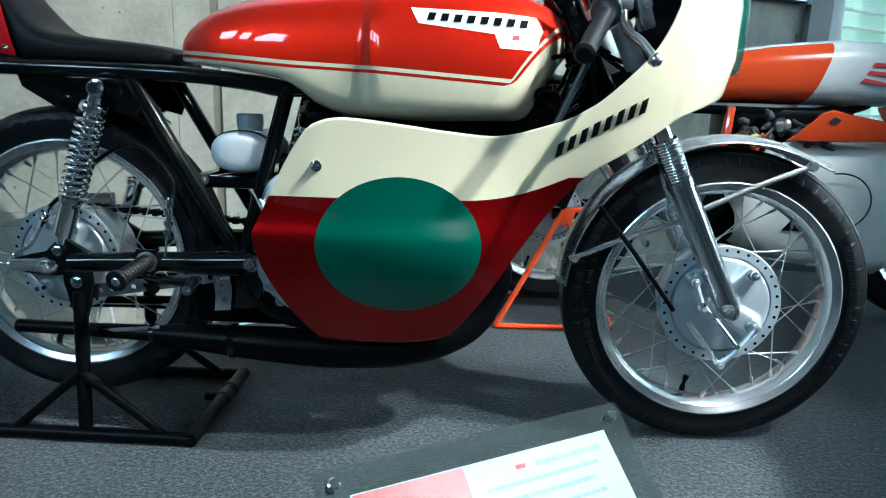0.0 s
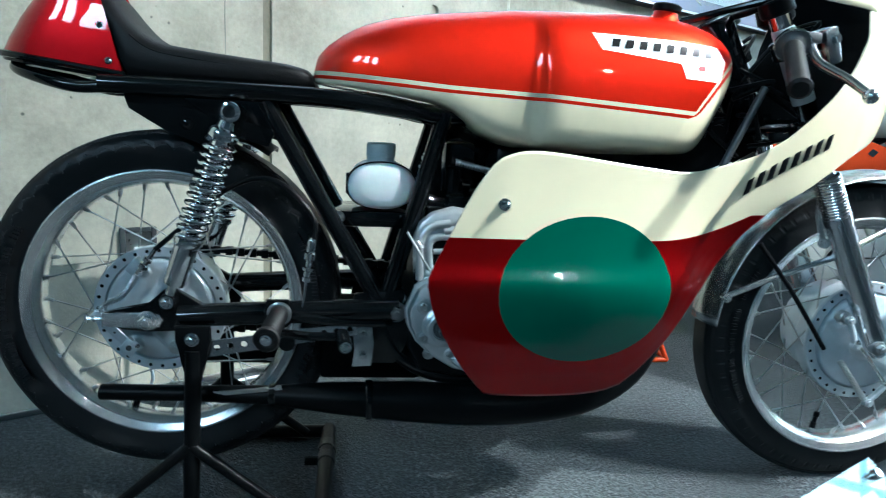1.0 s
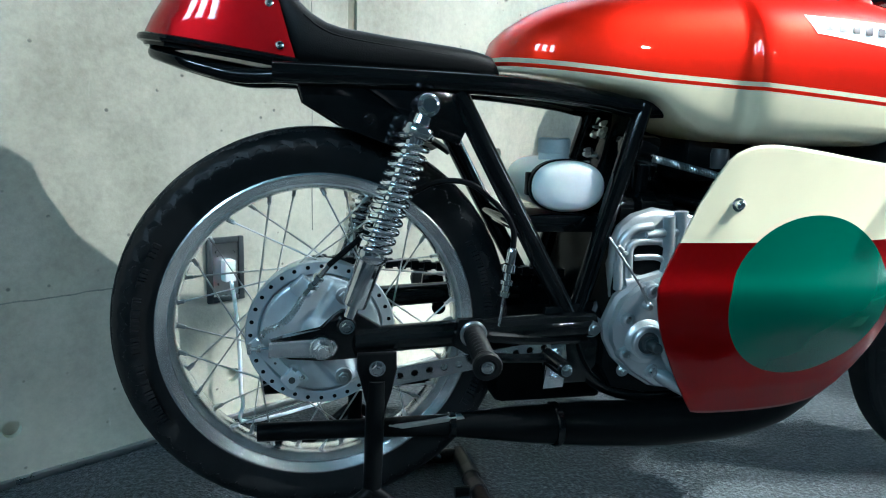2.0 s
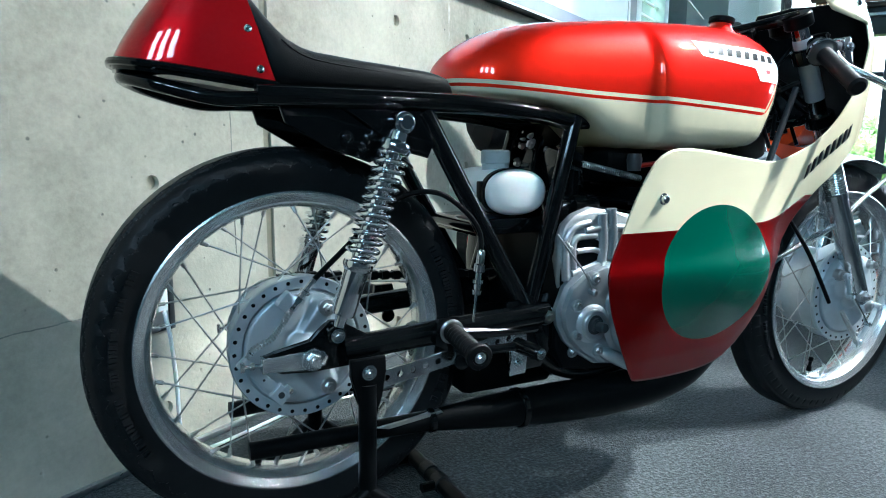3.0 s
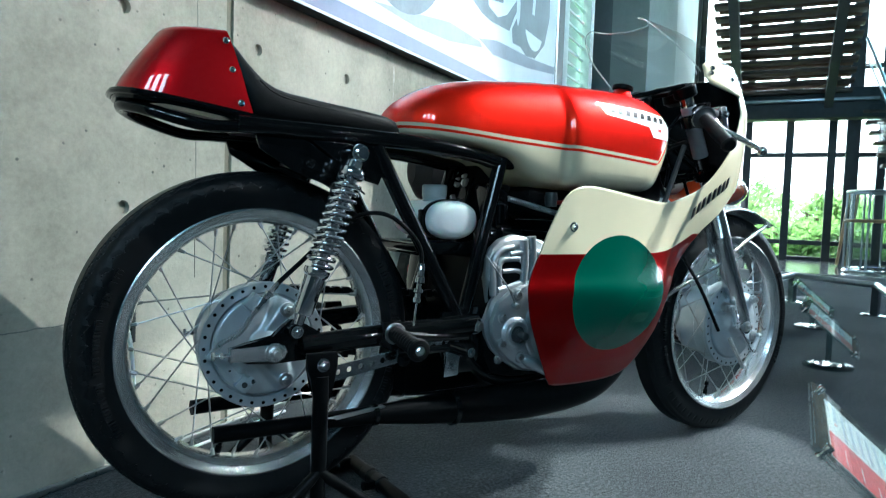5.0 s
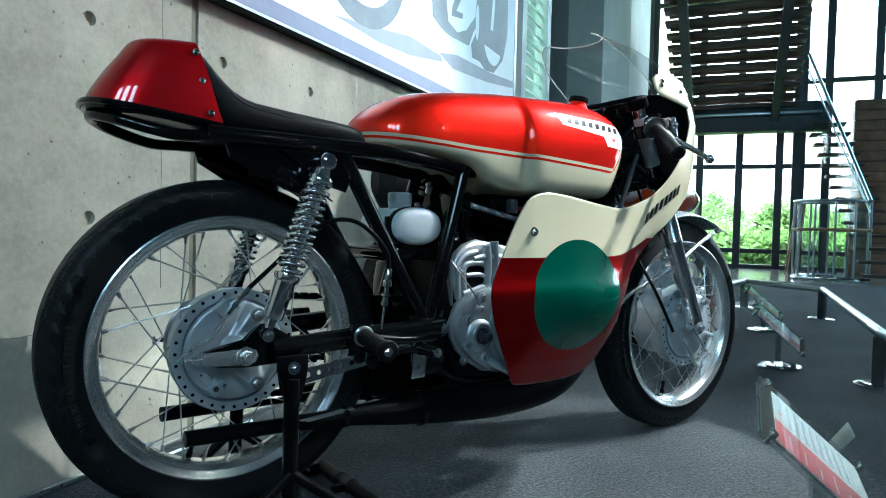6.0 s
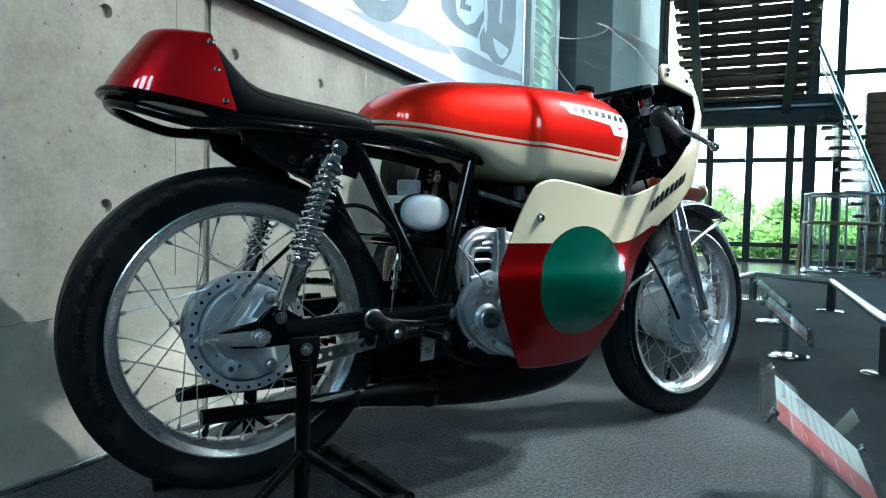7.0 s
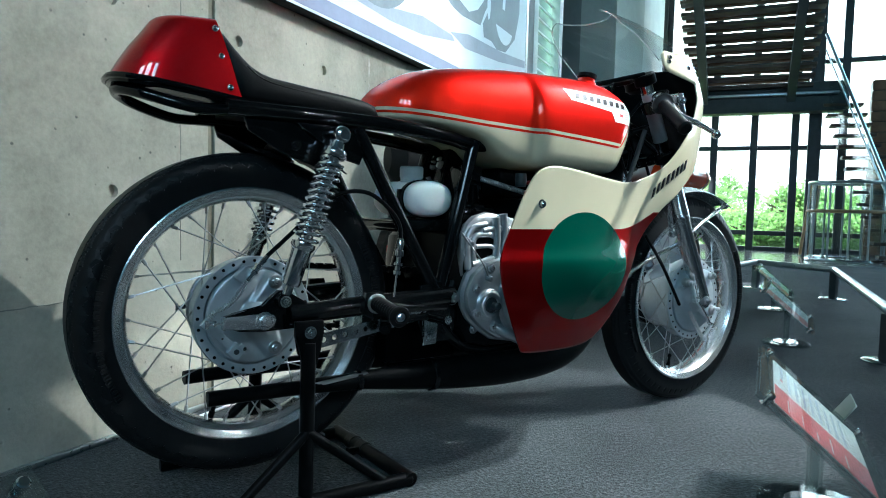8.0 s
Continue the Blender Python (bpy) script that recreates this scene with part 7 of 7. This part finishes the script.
    tube(bm, [(-0.05, -0.09, 0.68), (0.4, -0.09, 0.67), (0.9, -0.05, 0.68), (1.05, 0.0, 0.8)], 0.014, 10)
    part("frame", bm, M_BLACK, th)
    bm = bmesh.new()
    tube(bm, [(0.43, -0.11, 0.36), (0.5, -0.11, 0.56), (0.52, -0.09, 0.68)], 0.014, 10)
    tube(bm, [(0.62, -0.12, 0.6), (0.56, -0.12, 0.5), (0.5, -0.11, 0.38)], 0.012, 10)
    part("orange_tube", bm, M_ORANGE, th, "orange frame tubes")
    bm = bmesh.new()
    box(bm, (0.52, -0.09, 0.52), (0.9, 0.09, 0.68), None, 0.02)
    box(bm, (0.45, -0.13, 0.25), (0.72, 0.13, 0.52), None, 0.03)
    eng = part("engine", bm, [M_MATT], th, "dark alloy engine")
    rng = random.Random(12)
    bm = bmesh.new()
    for k in range(26):
        p = Vector((rng.uniform(0.53, 0.82), rng.uniform(-0.13, -0.1), rng.uniform(0.55, 0.67)))
        d = Vector((rng.gauss(0, 1), rng.gauss(0, 0.6), rng.gauss(0, 0.7))).normalized()
        r = rng.uniform(0.006, 0.019)
        turned(bm, p, p + d, [(0, r * 0.7), (0.004, r), (0.02, r), (0.024, r * 0.8), (0.025, r * 0.5), (0.034, r * 0.45)], 10)
    for k in range(7):
        p = Vector((rng.uniform(0.52, 0.8), -0.13, rng.uniform(0.57, 0.66)))
        tube(bm, [p, p + Vector((0.03, -0.01, rng.uniform(-0.03, 0.03))), p + Vector((0.08, 0.02, rng.uniform(-0.05, 0.03)))], 0.005, 6, 4)
    tagged(part("engine_detail", bm, M_DARKSTEEL, eng, "carburettor fittings and hoses"), kind="stuff")
    for q, z in ((0.66, 0.63), (0.74, 0.6)):
        bm = bmesh.new()
        turned(bm, (q, -0.11, z), (q + 0.02, -0.16, z + 0.004), [(0, 0.02), (0.012, 0.022), (0.02, 0.017), (0.034, 0.015), (0.036, 0.008)], 18)
        part("carburettor", bm, M_STEEL, eng)
    bm = bmesh.new()
    tube(bm, [(0.81 + 0.105 * math.cos(q), -0.215 + 0.01 * math.cos(q), 0.415 + 0.085 * math.sin(q)) for q in (radians(100 - 16 * k) for k in range(21))], 0.0022, 6, 3)
    part("cable_loop", bm, M_MATT, th, "thin black cable loop on the fairing")
    bm = bmesh.new()
    for k in range(2):
        turned(bm, (0.55 + k * 0.04, -0.13, 0.595 - k * 0.012), (0.53 + k * 0.04, -0.16, 0.585), [(0, 0.016), (0.02, 0.02), (0.022, 0.01)], 14)
    part("intake_trumpets", bm, Mat("brass", (0.6, 0.42, 0.15), 0.3, 1.0).vary(20, 0.1).mat, th)
    bm = bmesh.new()
    loft(bm, [[Vector((x, w * math.cos(q), 0.72 + h * math.sin(q))) for q in (2 * math.pi * j / 16 for j in range(16))] for x, w, h in ((-0.28, 0.03, 0.05), (-0.24, 0.08, 0.1), (-0.1, 0.1, 0.1), (0.0, 0.1, 0.04), (0.3, 0.09, 0.035), (0.42, 0.06, 0.03))])
    part("seat", bm, M_VINYL, th)
    th.matrix_basis = loc


second_bike()


def orange_stand():
    th = thing("paddock_stand", (1.08, 0.8, 0), "bright orange tubular paddock stand under the second motorcycle", "stand")
    joints = {"a": (0.905, 0.61, 0.009), "b": (1.255, 0.63, 0.009), "c": (1.09, 0.63, 0.366), "d": (1.2, 0.66, 0.372), "e": (1.27, 0.97, 0.009), "f": (0.92, 0.95, 0.009)}
    for a, b in ("ab", "ac", "bc", "cd", "be", "ef", "fa"):
        bm = bmesh.new()
        rod(bm, joints[a], joints[b], 0.0085, 12)
        part("bar", bm, M_ORANGE, th)
    bm = bmesh.new()
    plate(bm, [(1.06, 0.335), (1.098, 0.375), (1.125, 0.372), (1.115, 0.33), (1.09, 0.32)], 0.622, 0.638, None, 0.002)
    part("corner_plate", bm, M_ORANGE, th)


orange_stand()
